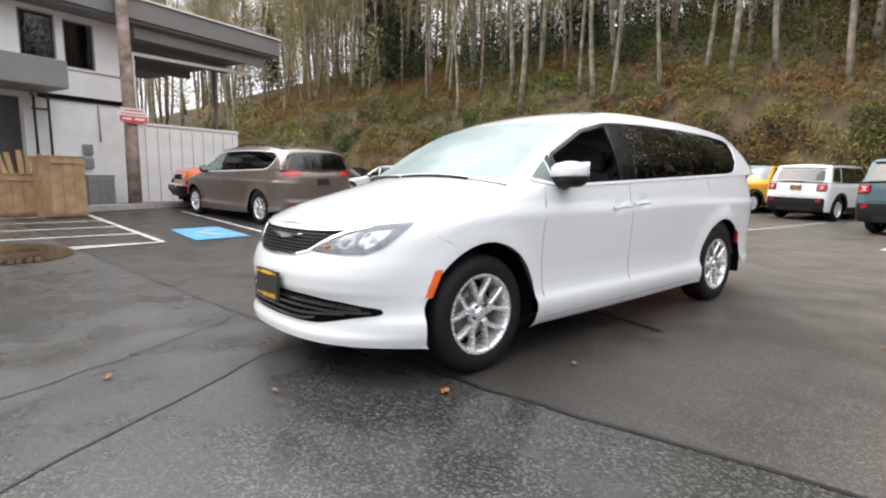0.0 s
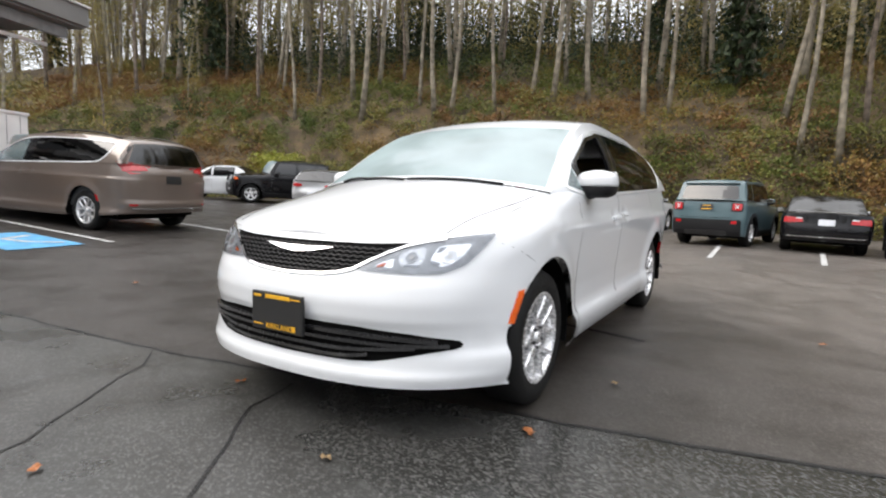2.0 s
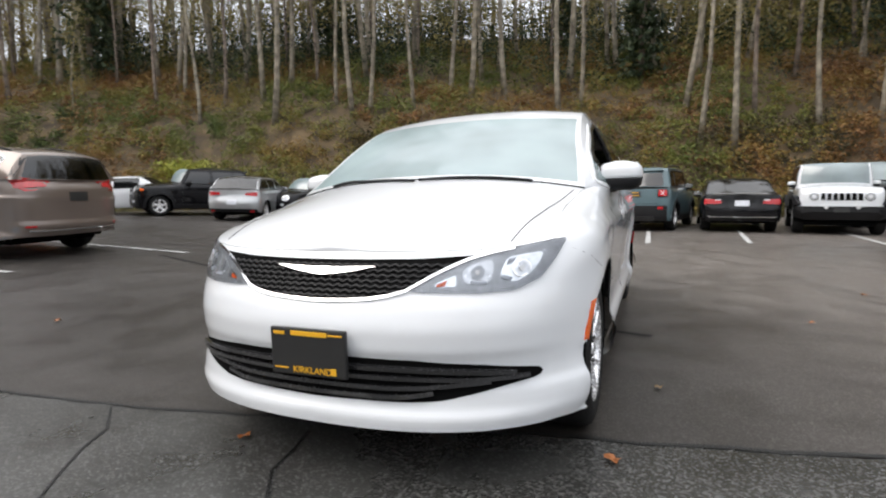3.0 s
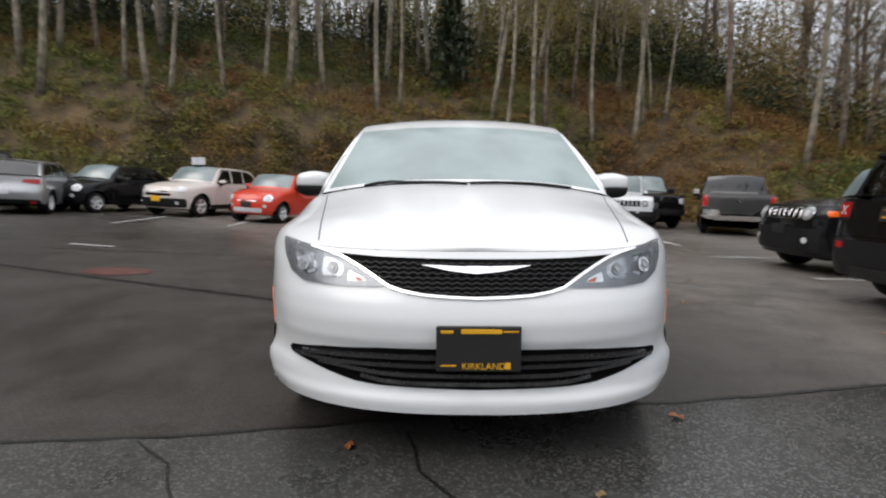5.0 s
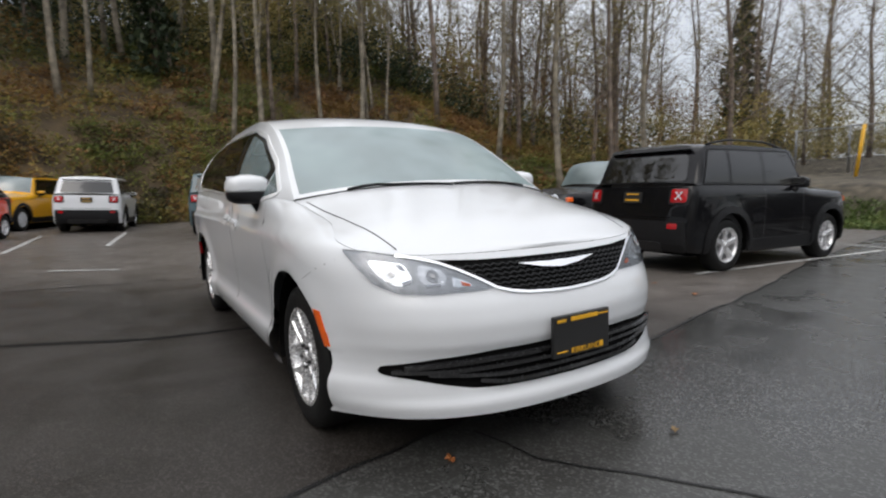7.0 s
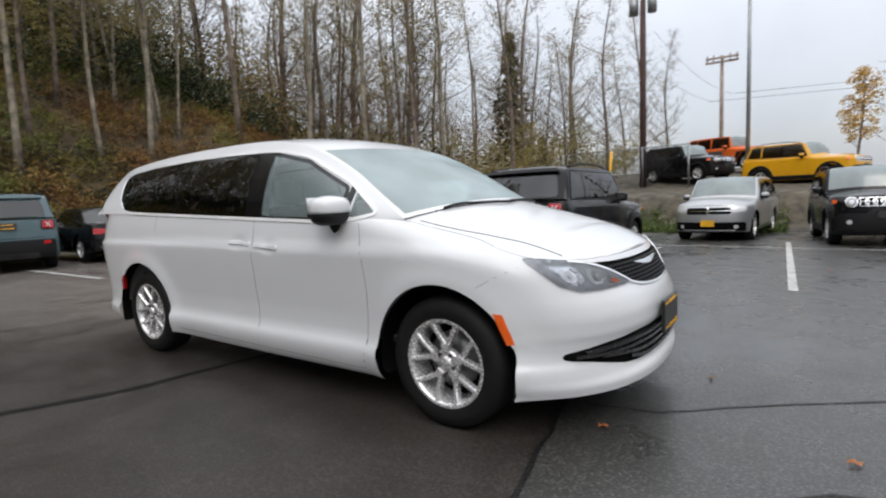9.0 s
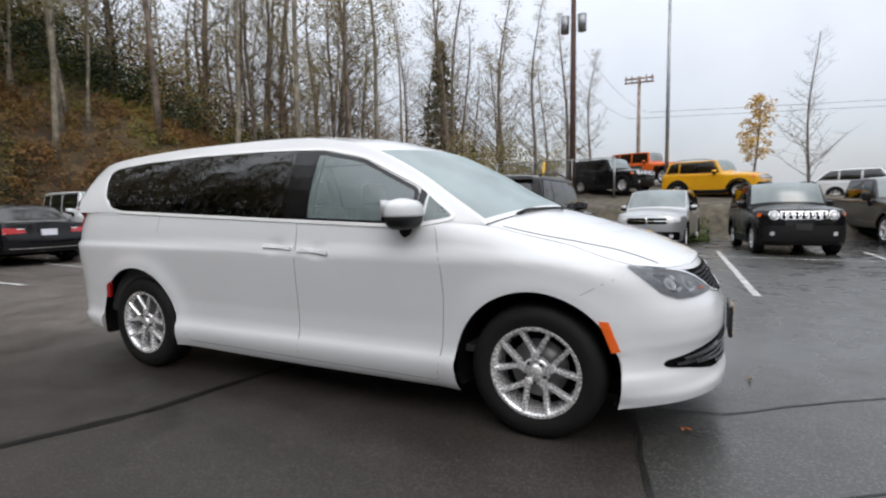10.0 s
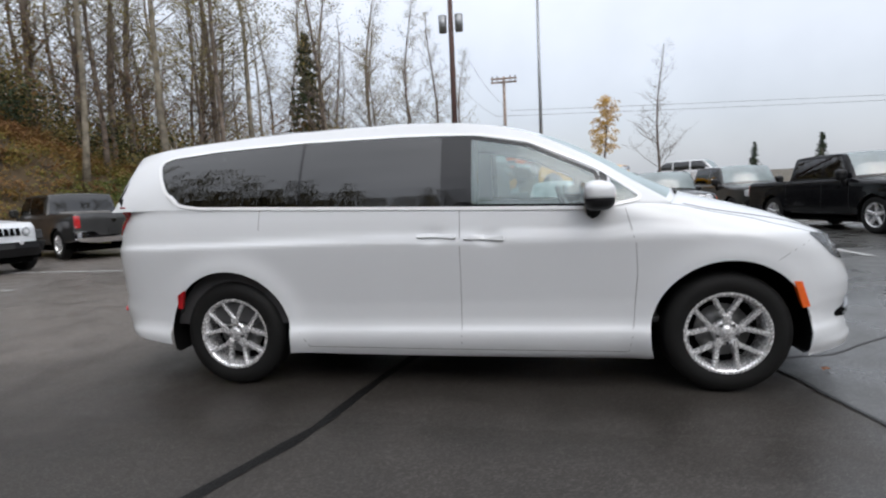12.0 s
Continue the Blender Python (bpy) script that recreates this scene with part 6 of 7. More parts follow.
def line_pole(x, y, z, h, r, material, arms, cans, label):
    p = empty("utility_pole", Matrix.Translation((x, y, z)) @ UPRIGHT, label, "pole", "utility poles")
    mesh_ob("shaft", *tube([(0, 0, -0.3), (0, 0, h * 0.5), (0, 0, h)], [r, r * 0.88, r * 0.72], 10), material, p)
    for a in arms:
        box_part("cross_arm", (-0.1, 0, a), (0.1, 1.8, 0.11), material, p, bevel=0.01)
        for q in (-0.8, -0.45, 0.45, 0.8):
            mesh_ob("insulator", *tube([(-0.1, q, a + 0.06), (-0.1, q, a + 0.2)], 0.045, 6), STEEL, p)
    for q in cans:
        v, f = lathe([(-0.42, 0.0), (-0.42, 0.2), (0.4, 0.22), (0.42, 0.1), (0.5, 0.0)], 14, "z")
        mesh_ob("transformer", [(a, b + q, c + h - 2.1) for a, b, c in v], f, STEEL, p)
    return p


line_pole(23.4, 3.5, 1.2, 10.7, 0.165, RUSTPOLE, (10.4,), (-0.42, 0.42), "dark tarred utility pole with two transformers")
line_pole(33.6, 1.4, 1.6, 7.4, 0.13, WOODPOLE, (7.0, 7.25), (), "grey wooden utility pole with cross-arms")
lamp = empty("street_lamp", Matrix.Translation((23.3, -0.9, 1.1)) @ UPRIGHT, "tall slender steel street lamp", "lamp post")
mesh_ob("shaft", *tube([(0, 0, -0.2), (0, 0, 5), (0, 0, 10.3)], [0.09, 0.08, 0.06], 10), STEEL, lamp)
mesh_ob("arm", *tube([(0, 0, 10.2), (0, -0.35, 10.6), (0, -1.0, 10.75)], 0.035, 6), STEEL, lamp)
box_part("lamp_head", (0, -1.3, 10.73), (0.22, 0.55, 0.1), STEEL, lamp, bevel=0.04)
for k, (z0, y0_) in enumerate(((7.3, -0.7), (7.0, 0.7))):
    pts = []
    for t in np.linspace(0, 1, 24):
        pts.append((33.5 + 6 * t, 1.4 + y0_ - 105 * t, z0 - 0.7 - 1.2 * math.sin(math.pi * t) + 1.0 * t))
    tagged(mesh_ob("overhead_wire", *tube(pts, 0.014, 4), STEEL), "thin black overhead wire between poles", "wire", "overhead wires")
    pts = [(23.4 + 10.2 * t, 3.5 + y0_ * 0.8 - 2.1 * t, z0 + 1.1 - 1.8 * t - 0.5 * math.sin(math.pi * t)) for t in np.linspace(0, 1, 10)]
    tagged(mesh_ob("overhead_wire", *tube(pts, 0.011, 4), STEEL), "thin black overhead wire between poles", "wire", "overhead wires")
fence = empty("chain_link_fence", Matrix.Translation((23.0, 4.4, 1.25)), "rusty chain-link fence at the edge of the terrace", "fence")
FL = 4.6
for k in range(4):
    mesh_ob("post", *tube([(0.25 * k, -FL + k * FL / 2.2 + 1.6, -0.2), (0.25 * k, -FL + k * FL / 2.2 + 1.6, 1.9)], 0.045, 8), STEEL, fence)
mesh_ob("top_rail", *tube([(0, -3.0, 1.85), (0.75, 3.2, 1.85)], 0.03, 6), STEEL, fence)
wv, wf = [], []
for k in range(70):
    for s in (-1, 1):
        y0_ = -3.0 + 6.2 * k / 70
        v, f = tube([(0.75 * (y0_ + 3) / 6.2, y0_, 0.0 if s > 0 else 1.8), (0.75 * (y0_ + 3) / 6.2, y0_ + 1.8 * 0.9, 1.8 if s > 0 else 0.0)], 0.006, 3)
        wf += [tuple(q + len(wv) for q in g) for g in f]
        wv += v
tagged(mesh_ob("mesh_panel", wv, wf, DARKALLOY, fence), kind="stuff")
guy = tagged(mesh_ob("guy_marker", *tube([(22.0, 4.75, 1.05), (22.1, 4.6, 3.0)], 0.06, 8), PLATEYEL), "yellow guy-wire marker by the fence", "marker")

# ---- plants ----
ALDERBARK = mat("alder_bark", (0.13, 0.11, 0.083), 0.85, var=0.4, scale=2.5, bump=0.4, bscale=18, col2=(0.24, 0.21, 0.16))
DARKBARK = mat("dark_bark", (0.085, 0.066, 0.052), 0.9, var=0.4, scale=2.5, bump=0.4, bscale=18, col2=(0.19, 0.15, 0.12))
LEAF_OLIVE = foliage("olive_leaves", [(0.1, (0.1, 0.094, 0.036)), (0.45, (0.225, 0.195, 0.066)), (0.75, (0.34, 0.26, 0.078)), (1.0, (0.29, 0.18, 0.072))], 0.3, share=0.7)
LEAF_BRAMBLE = foliage("bramble_leaves", [(0.1, (0.035, 0.05, 0.016)), (0.32, (0.088, 0.118, 0.026)), (0.5, (0.175, 0.17, 0.04)), (0.62, (0.235, 0.145, 0.04)), (0.78, (0.18, 0.088, 0.034)), (1.0, (0.1, 0.055, 0.03))], 0.16, share=0.8)
# bramble colours darkened to carry the shade of the hollows
LEAF_SHADED = foliage("shaded_brambles", [(0.1, (0.02, 0.022, 0.01)), (0.5, (0.05, 0.045, 0.02)), (0.8, (0.085, 0.06, 0.026)), (1.0, (0.06, 0.075, 0.025))], 0.4, share=0.5)
LEAF_RUST = foliage("rusty_bracken", [(0.1, (0.11, 0.06, 0.027)), (0.5, (0.22, 0.108, 0.038)), (0.8, (0.17, 0.13, 0.048)), (1.0, (0.27, 0.16, 0.042))], 0.3, share=0.4)
LEAF_DARK = foliage("evergreen_needles", [(0.1, (0.012, 0.022, 0.01)), (0.6, (0.03, 0.045, 0.018)), (1.0, (0.06, 0.07, 0.025))], 0.5, share=0.3)
LEAF_YELLOW = foliage("yellow_leaves", [(0.1, (0.48, 0.3, 0.06)), (0.6, (0.62, 0.4, 0.1)), (1.0, (0.52, 0.28, 0.07))], 0.5, share=0.3)
LEAF_LIME = foliage("yellow_green_leaves", [(0.1, (0.16, 0.2, 0.03)), (0.6, (0.28, 0.3, 0.045)), (1.0, (0.34, 0.27, 0.05))], 0.5, share=0.4)
GRASSM = foliage("verge_grass", [(0.1, (0.05, 0.085, 0.02)), (0.6, (0.09, 0.13, 0.03)), (1.0, (0.15, 0.14, 0.05))], 0.8, share=0.5)


def leaf_cloud(centres, per, spread, size, rng, flat=0.75, droop=0.0):
    """Many small leaves (bent quads) scattered about centres, as verts and faces."""
    c = np.repeat(np.array(centres, float), per, axis=0)
    n = len(c)
    sp = np.repeat(np.array(spread, float).reshape(-1), per)[:n] if np.ndim(spread) else np.full(n, spread)
    d = rng.normal(size=(n, 3))
    d /= np.linalg.norm(d, axis=1, keepdims=True)
    pos = c + d * (sp * rng.uniform(0.25, 1.0, n) ** 0.6)[:, None] * np.array((1, 1, flat))
    a = rng.normal(size=(n, 3))
    a /= np.linalg.norm(a, axis=1, keepdims=True)
    b = np.cross(a, rng.normal(size=(n, 3)))
    b /= np.linalg.norm(b, axis=1, keepdims=True)
    a[:, 2] -= droop
    s = size * rng.uniform(0.55, 1.3, n)[:, None]
    v = np.stack([pos - a * s * 0.5, pos + b * s * 0.3, pos + a * s * 0.5, pos - b * s * 0.3], 1).reshape(-1, 3)
    f = np.arange(4 * n).reshape(-1, 4)
    return v, f


def quick(name, v, f, material, parent=None):
    me = bpy.data.meshes.new(name)
    n = len(f)
    me.vertices.add(len(v))
    me.vertices.foreach_set("co", np.asarray(v, np.float32).ravel())
    me.loops.add(n * 4)
    me.loops.foreach_set("vertex_index", np.asarray(f, np.int32).ravel())
    me.polygons.add(n)
    me.polygons.foreach_set("loop_start", np.arange(0, 4 * n, 4, dtype=np.int32))
    me.update(calc_edges=True)
    me.materials.append(material)
    ob = new(name, me)
    ob.parent = parent
    return ob


def grow(rng, h, r, limbs, start, spread, sub, wiggle=0.5, up=0.6):
    """A trunk with limbs and twigs; the mesh and the twig ends."""
    vs, fs, tips = [], [], []

    def add(pts, rad, n):
        v, f = tube(pts, rad, n)
        fs.extend(tuple(q + len(vs) for q in g) for g in f)
        vs.extend(v)

    ph = rng.uniform(0, 6, 2)
    lean = rng.normal(0, 0.04, 2)
    cx = lambda z: (lean[0] * z + wiggle * math.sin(z * 0.35 + ph[0]) * z / h, lean[1] * z + wiggle * math.sin(z * 0.3 + ph[1]) * z / h)
    zs = np.linspace(-0.4, h, 9)
    add([(*cx(z), z) for z in zs], [r * (1.25 if k == 0 else 1) * (1 - 0.9 * max(0, z) / h) + 0.012 for k, z in enumerate(zs)], 7)
    for k in range(limbs):
        z = h * (start + (0.97 - start) * (k + rng.uniform(0, 1)) / limbs)
        a = rng.uniform(0, 2 * math.pi)
        ln = spread * (1.15 - (z / h)) * rng.uniform(0.6, 1.2) + 0.35
        x, y = cx(z)
        rr = max(0.012, r * 0.3 * (1 - 0.8 * z / h))
        p0 = Vector((x, y, z))
        d = Vector((math.cos(a), math.sin(a), up * rng.uniform(0.5, 1.4))).normalized()
        p1 = p0 + d * ln * 0.5
        p2 = p1 + (d + Vector((rng.normal(0, 0.2), rng.normal(0, 0.2), 0.25))).normalized() * ln * 0.5
        add([p0, p1, p2], [rr, rr * 0.65, rr * 0.25], 4)
        tips.extend([p1, p2])
        for q in range(sub):
            t = rng.uniform(0.25, 1.0)
            s0 = p0.lerp(p1, t * 2) if t < 0.5 else p1.lerp(p2, t * 2 - 1)
            e = s0 + Vector((rng.normal(0, 1), rng.normal(0, 1), rng.uniform(0.1, 1.2))).normalized() * ln * rng.uniform(0.2, 0.5)
            add([s0, e], [rr * 0.4, 0.006], 3)
            tips.append(e)
    return vs, fs, tips


def tree_kind(name, seed, h, r, limbs, start, spread, sub, bark, leafm, per, size, label, crown_spread=0.5, up=0.6):
    rng = np.random.default_rng(seed)
    t = empty(name, Matrix.Translation((0, -200, -60)), label, "tree", "trees on the hillside")
    v, f, tips = grow(rng, h, r, limbs, start, spread, sub, up=up)
    mesh_ob("trunk", v, f, bark, t)
    if per:
        lv, lf = leaf_cloud([tuple(p) for p in tips], per, crown_spread, size, rng)
        quick("crown", lv, lf, leafm, t)
    return t


def conifer(seed, h, label):
    rng = np.random.default_rng(seed)
    t = empty("conifer", Matrix.Translation((0, -200, -60)), label, "tree", "evergreens on the hillside")
    v, f = tube([(0, 0, -0.4), (0, 0, h * 0.6), (0, 0, h)], [0.2, 0.11, 0.02], 7)
    mesh_ob("trunk", v, f, DARKBARK, t)
    cs, sp = [], []
    z = h * 0.08
    while z < h * 0.98:
        R = 0.21 * (h - z) + 0.15
        for k in range(9):
            a = rng.uniform(0, 2 * math.pi)
            for q in (0.3, 0.6, 0.9):
                rr = R * q * rng.uniform(0.75, 1.15)
                cs.append((rr * math.cos(a), rr * math.sin(a), z - 0.25 * rr + rng.normal(0, 0.08)))
                sp.append(0.16 + 0.1 * R * q)
        z += 0.36 + 0.01 * h
    lv, lf = leaf_cloud(cs, 7, sp, 0.3, rng, 0.4, 0.5)
    quick("crown", lv, lf, LEAF_DARK, t)
    return t


KINDS = [tree_kind("alder_tree", 10 + k, 17 + 2 * (k % 3), 0.105 + 0.022 * (k % 3), 26, 0.3, 3.2, 3, ALDERBARK if k % 3 else DARKBARK, LEAF_OLIVE, 34, 0.1, ("tall pale-barked alder with thin olive leaves", "tall slim alder, half its leaves fallen")[k % 2], 0.75) for k in range(6)]
BARE = [tree_kind("bare_tree", 40 + k, 13 + 2 * k, 0.11 + 0.03 * k, 40, 0.15, 3.8, 9, DARKBARK, LEAF_OLIVE, 5 if k != 1 else 0, 0.11, "leafless grey tree with fine upright twigs", 0.4, 0.9) for k in range(4)]
FIRS = [conifer(60 + k, 8 + 3 * k, "dark evergreen fir among the bare trees") for k in range(3)]
rng = np.random.default_rng(7)
placed = []


def plant(kind, x, y, z, s, rz):
    copy_thing(kind, Matrix.Translation((x, y, z)) @ UPRIGHT @ pose(0, 0, 0, 0, 0, rz) @ Matrix.Scale(s, 4))
    placed.append((x, y))


for k, (x, y) in enumerate(((3.0, 22.1), (4.4, 22.3), (-9.3, 23.4), (-8.0, 23.1), (7.6, 22.7), (9.6, 22.4), (10.2, 23.0), (-3.5, 23.8), (-2.4, 24.2), (-13.8, 20.6), (-12.9, 20.8), (-19.4, 20.3), (-24.9, 19.9))):
    plant(KINDS[1 + k % 2 + 3 * (k % 2)], x, y, hill_z(x, y - float(foot(x))) - 0.1, 0.85 + 0.03 * (k % 4), 40 * k)
for x, y, k, sc in ((9.8, 26.1, 1, 0.6), (10.1, 26.3, 4, 0.55), (11.0, 24.0, 4, 0.6), (11.4, 23.1, 1, 0.62), (13.8, 21.5, 3, 1.35), (17.5, 15.6, 5, 1.1), (19.7, 14.3, 3, 1.2), (21.6, 13.6, 5, 1.0)):
    plant(KINDS[k], x, y, hill_z(x, y - float(foot(x))) - 0.1, sc, 55 * k)
for k in range(1600):
    x = rng.uniform(-85, 46)
    d = rng.uniform(3.2, 46) if x < 12 else rng.uniform(0.5, 34)
    y = float(foot(x)) + d
    if any((x - a) ** 2 + (y - b) ** 2 < (2.0 if d < 14 else 4.5) for a, b in placed):
        continue
    if len(placed) > 390:
        break
    if x > 13 and rng.random() < 0.55:
        continue
    kinds = KINDS if x < 9 or rng.random() < 0.12 else BARE
    if rng.random() < (0.02 if x < -12 else 0.09 if x < 14 else 0.05) and d > 6:
        kinds = FIRS
    plant(kinds[rng.integers(len(kinds))], x, y, hill_z(x, d) - 0.1, rng.uniform(0.75, 1.15), rng.uniform(0, 360))
for x, y, s in ((-33, 20, 1.1), (-36, 24, 1.2), (0.4, 26.5, 1.0), (36, 17, 1.15), (34, 13.5, 0.6), (95, -38, 0.9), (92, -47, 1.0)):
    plant(FIRS[1 if s > 1 else 0], x, y, hill_z(x, y - float(foot(x))) - 0.2 if y > 0 else 0.0, s, 30 * x)
for x, y, k, s in ((31, 7.6, 2, 0.7), (35.5, 6.4, 3, 0.66), (21.3, -6.15, 1, 0.45), (27, 8.8, 0, 0.66), (24.4, 11.0, 3, 0.75), (33.6, 4.5, 2, 0.52)):
    plant(BARE[k], x, y, bank_z(x, y) - 0.1, s, 70 * k)
yt = tree_kind("yellow_tree", 90, 5.2, 0.07, 30, 0.2, 1.3, 2, DARKBARK, LEAF_YELLOW, 24, 0.13, "small street tree in bright yellow autumn leaf", 0.28, 0.9)
yt.matrix_basis = Matrix.Translation((33.5, -5.2, 1.6)) @ UPRIGHT
# unseen woods behind the camera, hinted at by window reflections, added to darken mirrored sky
for k in range(64):
    x = -46 + 66 * (k % 32) / 32 + rng.uniform(-1.2, 1.2)
    y = (-25 if k < 32 else -31) + rng.uniform(-2, 2)
    plant((FIRS if k % 5 == 0 else KINDS)[k % 3], x, y, lot_z(x), rng.uniform(0.85, 1.1), rng.uniform(0, 360))
for k in range(12):
    x, y = -34 + rng.uniform(-4, 4), -26 + 4.3 * k
    plant((FIRS if k % 6 == 0 else KINDS)[k % 3], x, y, lot_z(x), rng.uniform(0.6, 0.85), rng.uniform(0, 360))
for kind in KINDS + BARE + FIRS:
    for o in [*kind.children_recursive, kind]:
        bpy.data.objects.remove(o)

# undergrowth
cs, sp = [], []
for k in range(5200):
    x = rng.uniform(-48, 28)
    d = 0.2 + 20 * rng.random() ** 1.7
    s = rng.uniform(0.3, 0.85)
    cs.append((x, float(foot(x)) + d, hill_z(x, d) + 0.35 * s))
    sp.append(s)
lv, lf = leaf_cloud(cs, 104, sp, 0.118, rng)
tagged(quick("hillside_brambles", lv, lf, LEAF_BRAMBLE), "tangled green, yellow and brown brambles on the hillside", "undergrowth", kind="stuff")
cs, sp = [], []
for k in range(1500):
    x = rng.uniform(-44, 26)
    d = rng.uniform(0.5, 13)
    if noise.noise((x * 0.13, d * 0.2, 3)) < (0.0 if x < 8 else -0.12):
        continue
    s = rng.uniform(0.3, 0.7)
    cs.append((x, float(foot(x)) + d, hill_z(x, d) + 0.5 * s))
    sp.append(s)
lv, lf = leaf_cloud(cs, 80, sp, 0.14, rng)
tagged(quick("hillside_bracken", lv, lf, LEAF_RUST), "rust-brown drifts of dying bracken on the slope", "undergrowth", kind="stuff")
cs, sp = [], []
for k in range(430):
    x = rng.uniform(19, 46)
    y = rng.uniform(7.5, 26) if x > 24 else float(foot(x)) + rng.uniform(3, 16)
    s = rng.uniform(0.6, 1.4)
    zb_ = max(bank_z(x, y), hill_z(x, y - float(foot(x))))
    cs.append((x, y, zb_ + 0.5 * s + 2.8 * rng.random() ** 2))
    sp.append(s)
# unseen thicket behind the camera, added to close gaps of sky in reflections
for k in range(620):
    x, y = (rng.uniform(-46, 20), rng.uniform(-30, -24)) if k < 420 else (rng.uniform(-36, -29), rng.uniform(-26, 26))
    s = rng.uniform(0.8, 1.8)
    cs.append((x, y, lot_z(x) + 0.8 * s + 5.0 * rng.random() ** 2))
    sp.append(s)
lv, lf = leaf_cloud(cs, 120, sp, 0.13, rng)
tagged(quick("thicket", lv, lf, LEAF_OLIVE), "olive-brown thicket below the bare trees", "undergrowth", kind="stuff")
cs, sp = [], []
for k in range(430):
    x = rng.uniform(14, 40)
    d = rng.uniform(2.5, 15)
    z = hill_z(x, d) + 0.6 + 4.6 * rng.random() ** 1.3
    cs.append((x, float(foot(x)) + d, z))
    sp.append(rng.uniform(0.7, 1.7))
lv, lf = leaf_cloud(cs, 60, sp, 0.12, rng, 1.3)
tagged(quick("saplings", lv, lf, LEAF_RUST), "brown tangle of saplings and vine between the trunks", "undergrowth", kind="stuff")
cs, sp = [], []
for k in range(640):
    x = rng.uniform(-34, 18)
    d = rng.uniform(6, 28)
    if d < 9 and noise.noise((x * 0.2, d * 0.2, 8)) < 0.1:
        continue
    s = rng.uniform(0.8, 1.9)
    cs.append((x, float(foot(x)) + d, hill_z(x, d) + 0.7 * s + 2.6 * rng.random() ** 2))
    sp.append(s)
for k in range(230):
    x = rng.uniform(9, 30)
    d = rng.uniform(5.5, 19)
    s = rng.uniform(0.7, 1.6)
    cs.append((x, float(foot(x)) + d, hill_z(x, d) + 0.6 * s + 2.4 * rng.random() ** 2))
    sp.append(s)
lv, lf = leaf_cloud(cs, 110, sp, 0.17, rng)
tagged(quick("evergreen_shrubs", lv, lf, LEAF_DARK), "dark evergreen shrubs and ivy under the trees", "undergrowth", kind="stuff")
rngx = rng.uniform(14.6, 17.2, 5200)
rngy = rng.uniform(-2.6, 9.5, 5200)
cs = [(x, y, max(lot_z(x), bank_z(x, y)) + 0.06) for x, y in zip(rngx, rngy)]
lv, lf = leaf_cloud(cs, 8, 0.1, 0.075, rng, 1.0)
tagged(quick("grass_verge", lv, lf, GRASSM), "strip of green grass at the foot of the bank", "grass", kind="stuff")

# clumps in darkened leaf colours stand in for shade under the brambles
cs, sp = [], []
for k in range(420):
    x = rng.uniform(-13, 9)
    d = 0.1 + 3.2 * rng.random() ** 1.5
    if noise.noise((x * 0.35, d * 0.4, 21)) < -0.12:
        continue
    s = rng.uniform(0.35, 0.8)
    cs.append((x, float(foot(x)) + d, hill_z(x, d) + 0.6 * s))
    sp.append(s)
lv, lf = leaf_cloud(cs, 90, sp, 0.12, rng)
tagged(quick("bramble_hollows", lv, lf, LEAF_SHADED), "brambles coloured dark for the shade along the foot of the hill", "undergrowth", kind="stuff")

cs, sp = [], []
for k in range(26):
    cs.append((-20.2 + rng.normal(0, 0.8), 15.6 + rng.normal(0, 0.4), hill_z(-20.2, 1.2) + 0.5 + 0.5 * rng.random()))
    sp.append(rng.uniform(0.3, 0.6))
lv, lf = leaf_cloud(cs, 90, sp, 0.12, rng)
tagged(quick("yellow_green_shrub", lv, lf, LEAF_LIME), "bright yellow-green shrub at the foot of the hill", "shrub")

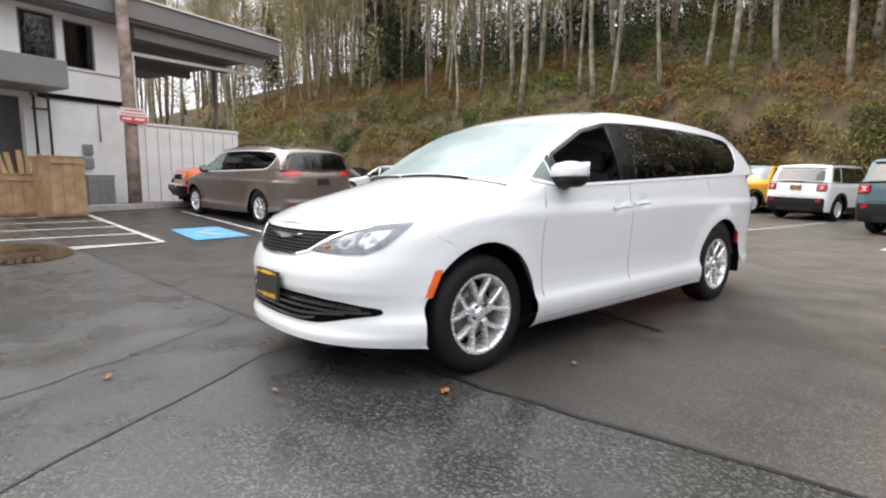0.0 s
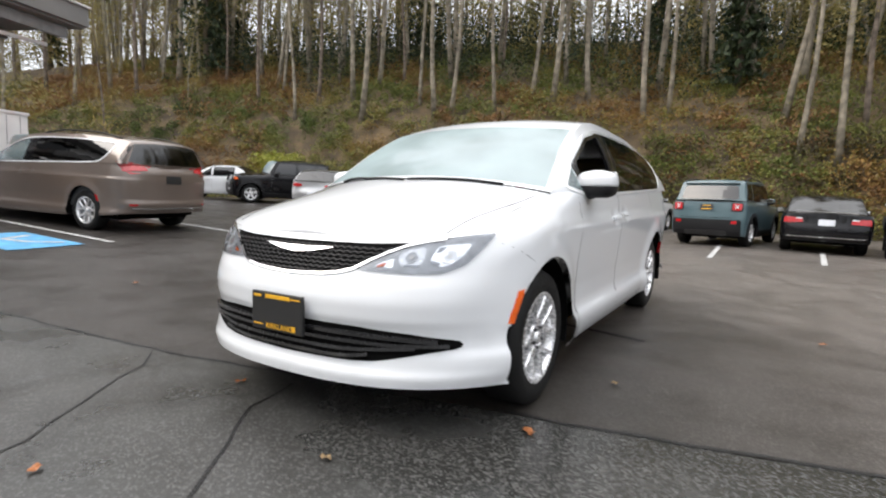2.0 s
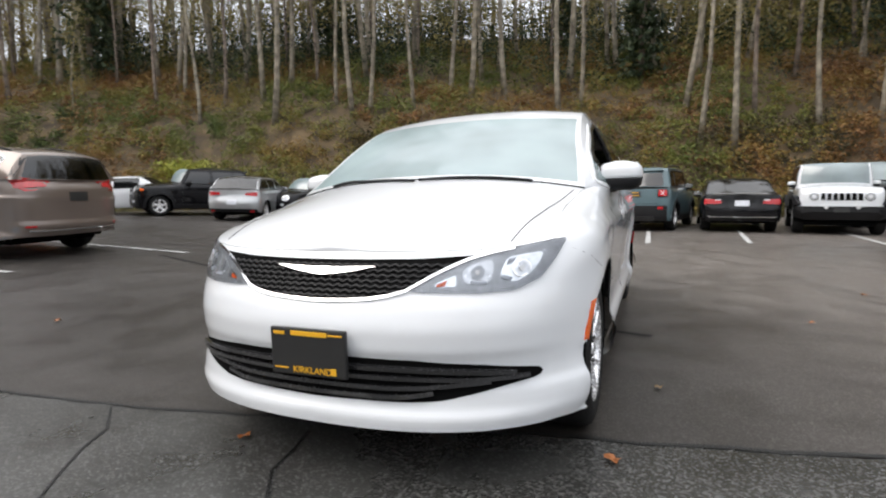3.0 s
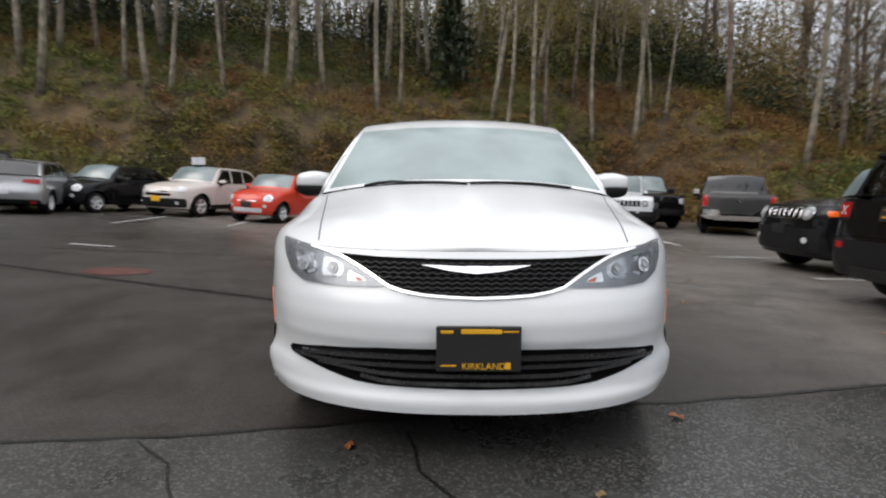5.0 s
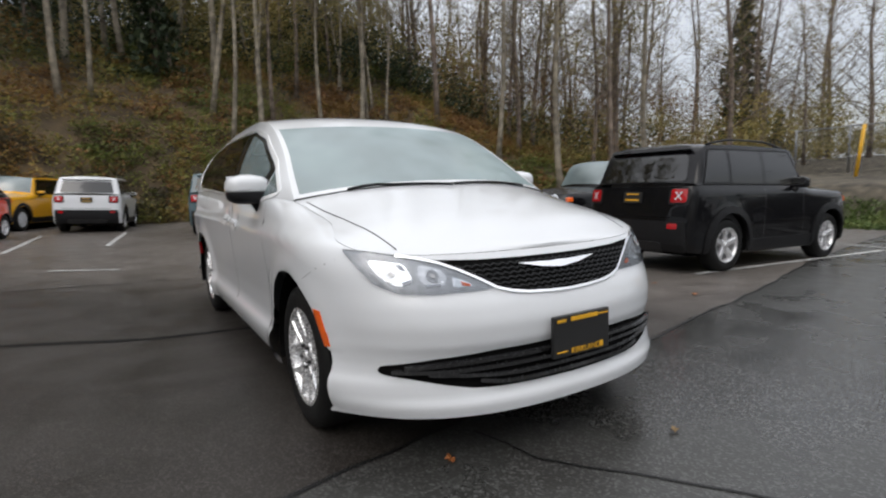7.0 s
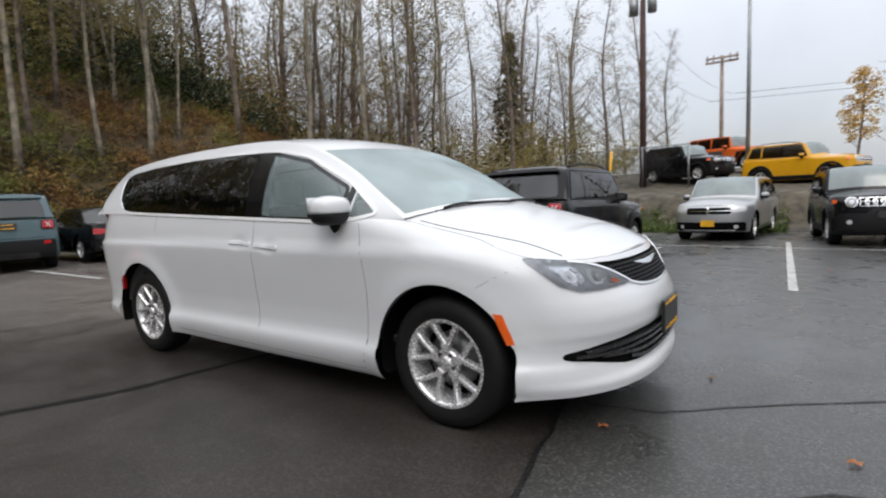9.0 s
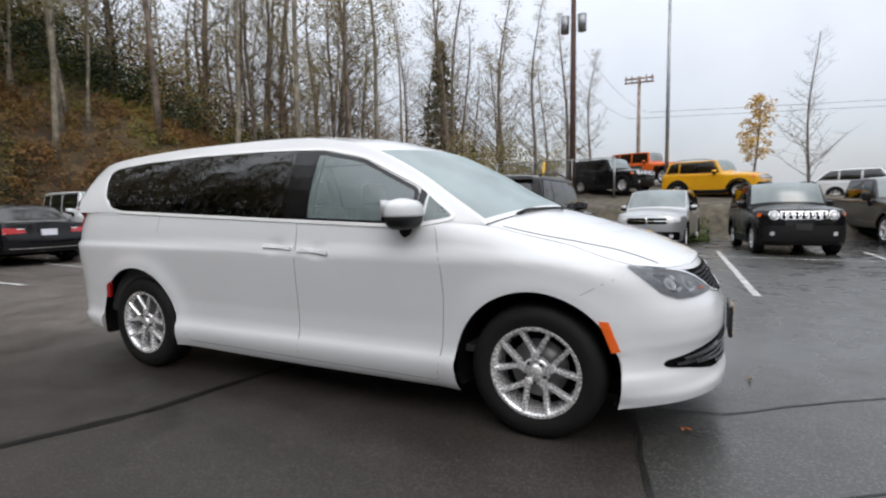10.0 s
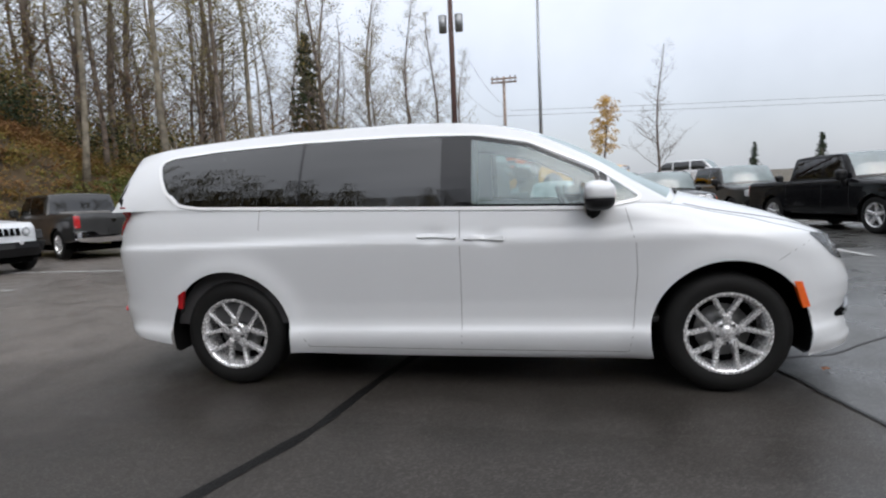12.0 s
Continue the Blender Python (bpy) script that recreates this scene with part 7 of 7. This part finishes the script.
# the depth of the woods behind the first trunks
cs, sp = [], []
for k in range(420):
    x = rng.uniform(3, 30)
    d = rng.uniform(9, 24)
    s = rng.uniform(0.7, 1.7)
    cs.append((x, float(foot(x)) + d, hill_z(x, d) + 0.5 * s + 2.6 * rng.random() ** 1.6))
    sp.append(s)
for k in range(2700):
    x = rng.uniform(-75, 23)
    d = rng.uniform(11, 40)
    s = rng.uniform(0.9, 2.4)
    cs.append((x, float(foot(x)) + d, hill_z(x, d) + 0.7 * s + (11.0 if x < 0 else 6.5) * rng.random() ** 1.3))
    sp.append(s)
lv, lf = leaf_cloud(cs, 96, sp, 0.19, rng, 1.1)
tagged(quick("far_woods", lv, lf, LEAF_OLIVE), "olive and brown depth of the woods up the hill", "woods", kind="stuff")

# fallen leaves
LEAFDRY = mat("fallen_leaf", (0.3, 0.105, 0.03), 0.6, var=0.3, scale=30)
LEAFTAN = mat("fallen_leaf_tan", (0.2, 0.13, 0.055), 0.6, var=0.3, scale=30)


def fallen_leaf(x, y, s, a, m_, tone):
    vs = [(0, 0, 0.012)]
    n = 15
    for k in range(n):
        t = 2 * math.pi * k / n
        r = s * (0.55 + 0.45 * abs(math.cos(2.5 * t)))
        vs.append((r * math.cos(t), 0.7 * r * math.sin(t), 0.006 + 0.014 * abs(math.sin(1.5 * t + a))))
    ob = mesh_ob("fallen_leaf", vs, [(0, 1 + k, 1 + (k + 1) % n) for k in range(n)], m_, smooth=False)
    ob.matrix_basis = pose(x, y, lot_z(x) + 0.006, 0, 0, math.degrees(a))
    return tagged(ob, tone, "leaf", "fallen leaves")


for k, (x, y) in enumerate(((0.46, -2.64), (-0.55, -2.27), (1.06, -1.94), (1.24, -1.04), (-0.39, -3.32), (3.38, -0.85), (4.4, -1.6), (3.6, -0.2), (6.2, -3.4), (5.3, -2.0), (2.4, 0.9), (3.2, 2.4), (7.1, 6.2), (-3.6, -1.2))):
    fallen_leaf(x, y, 0.028 + 0.007 * (k % 3), 1.3 * k, LEAFDRY if k % 3 else LEAFTAN, "curled orange fallen leaf on the wet tarmac" if k % 3 else "flat tan fallen leaf on the wet tarmac")
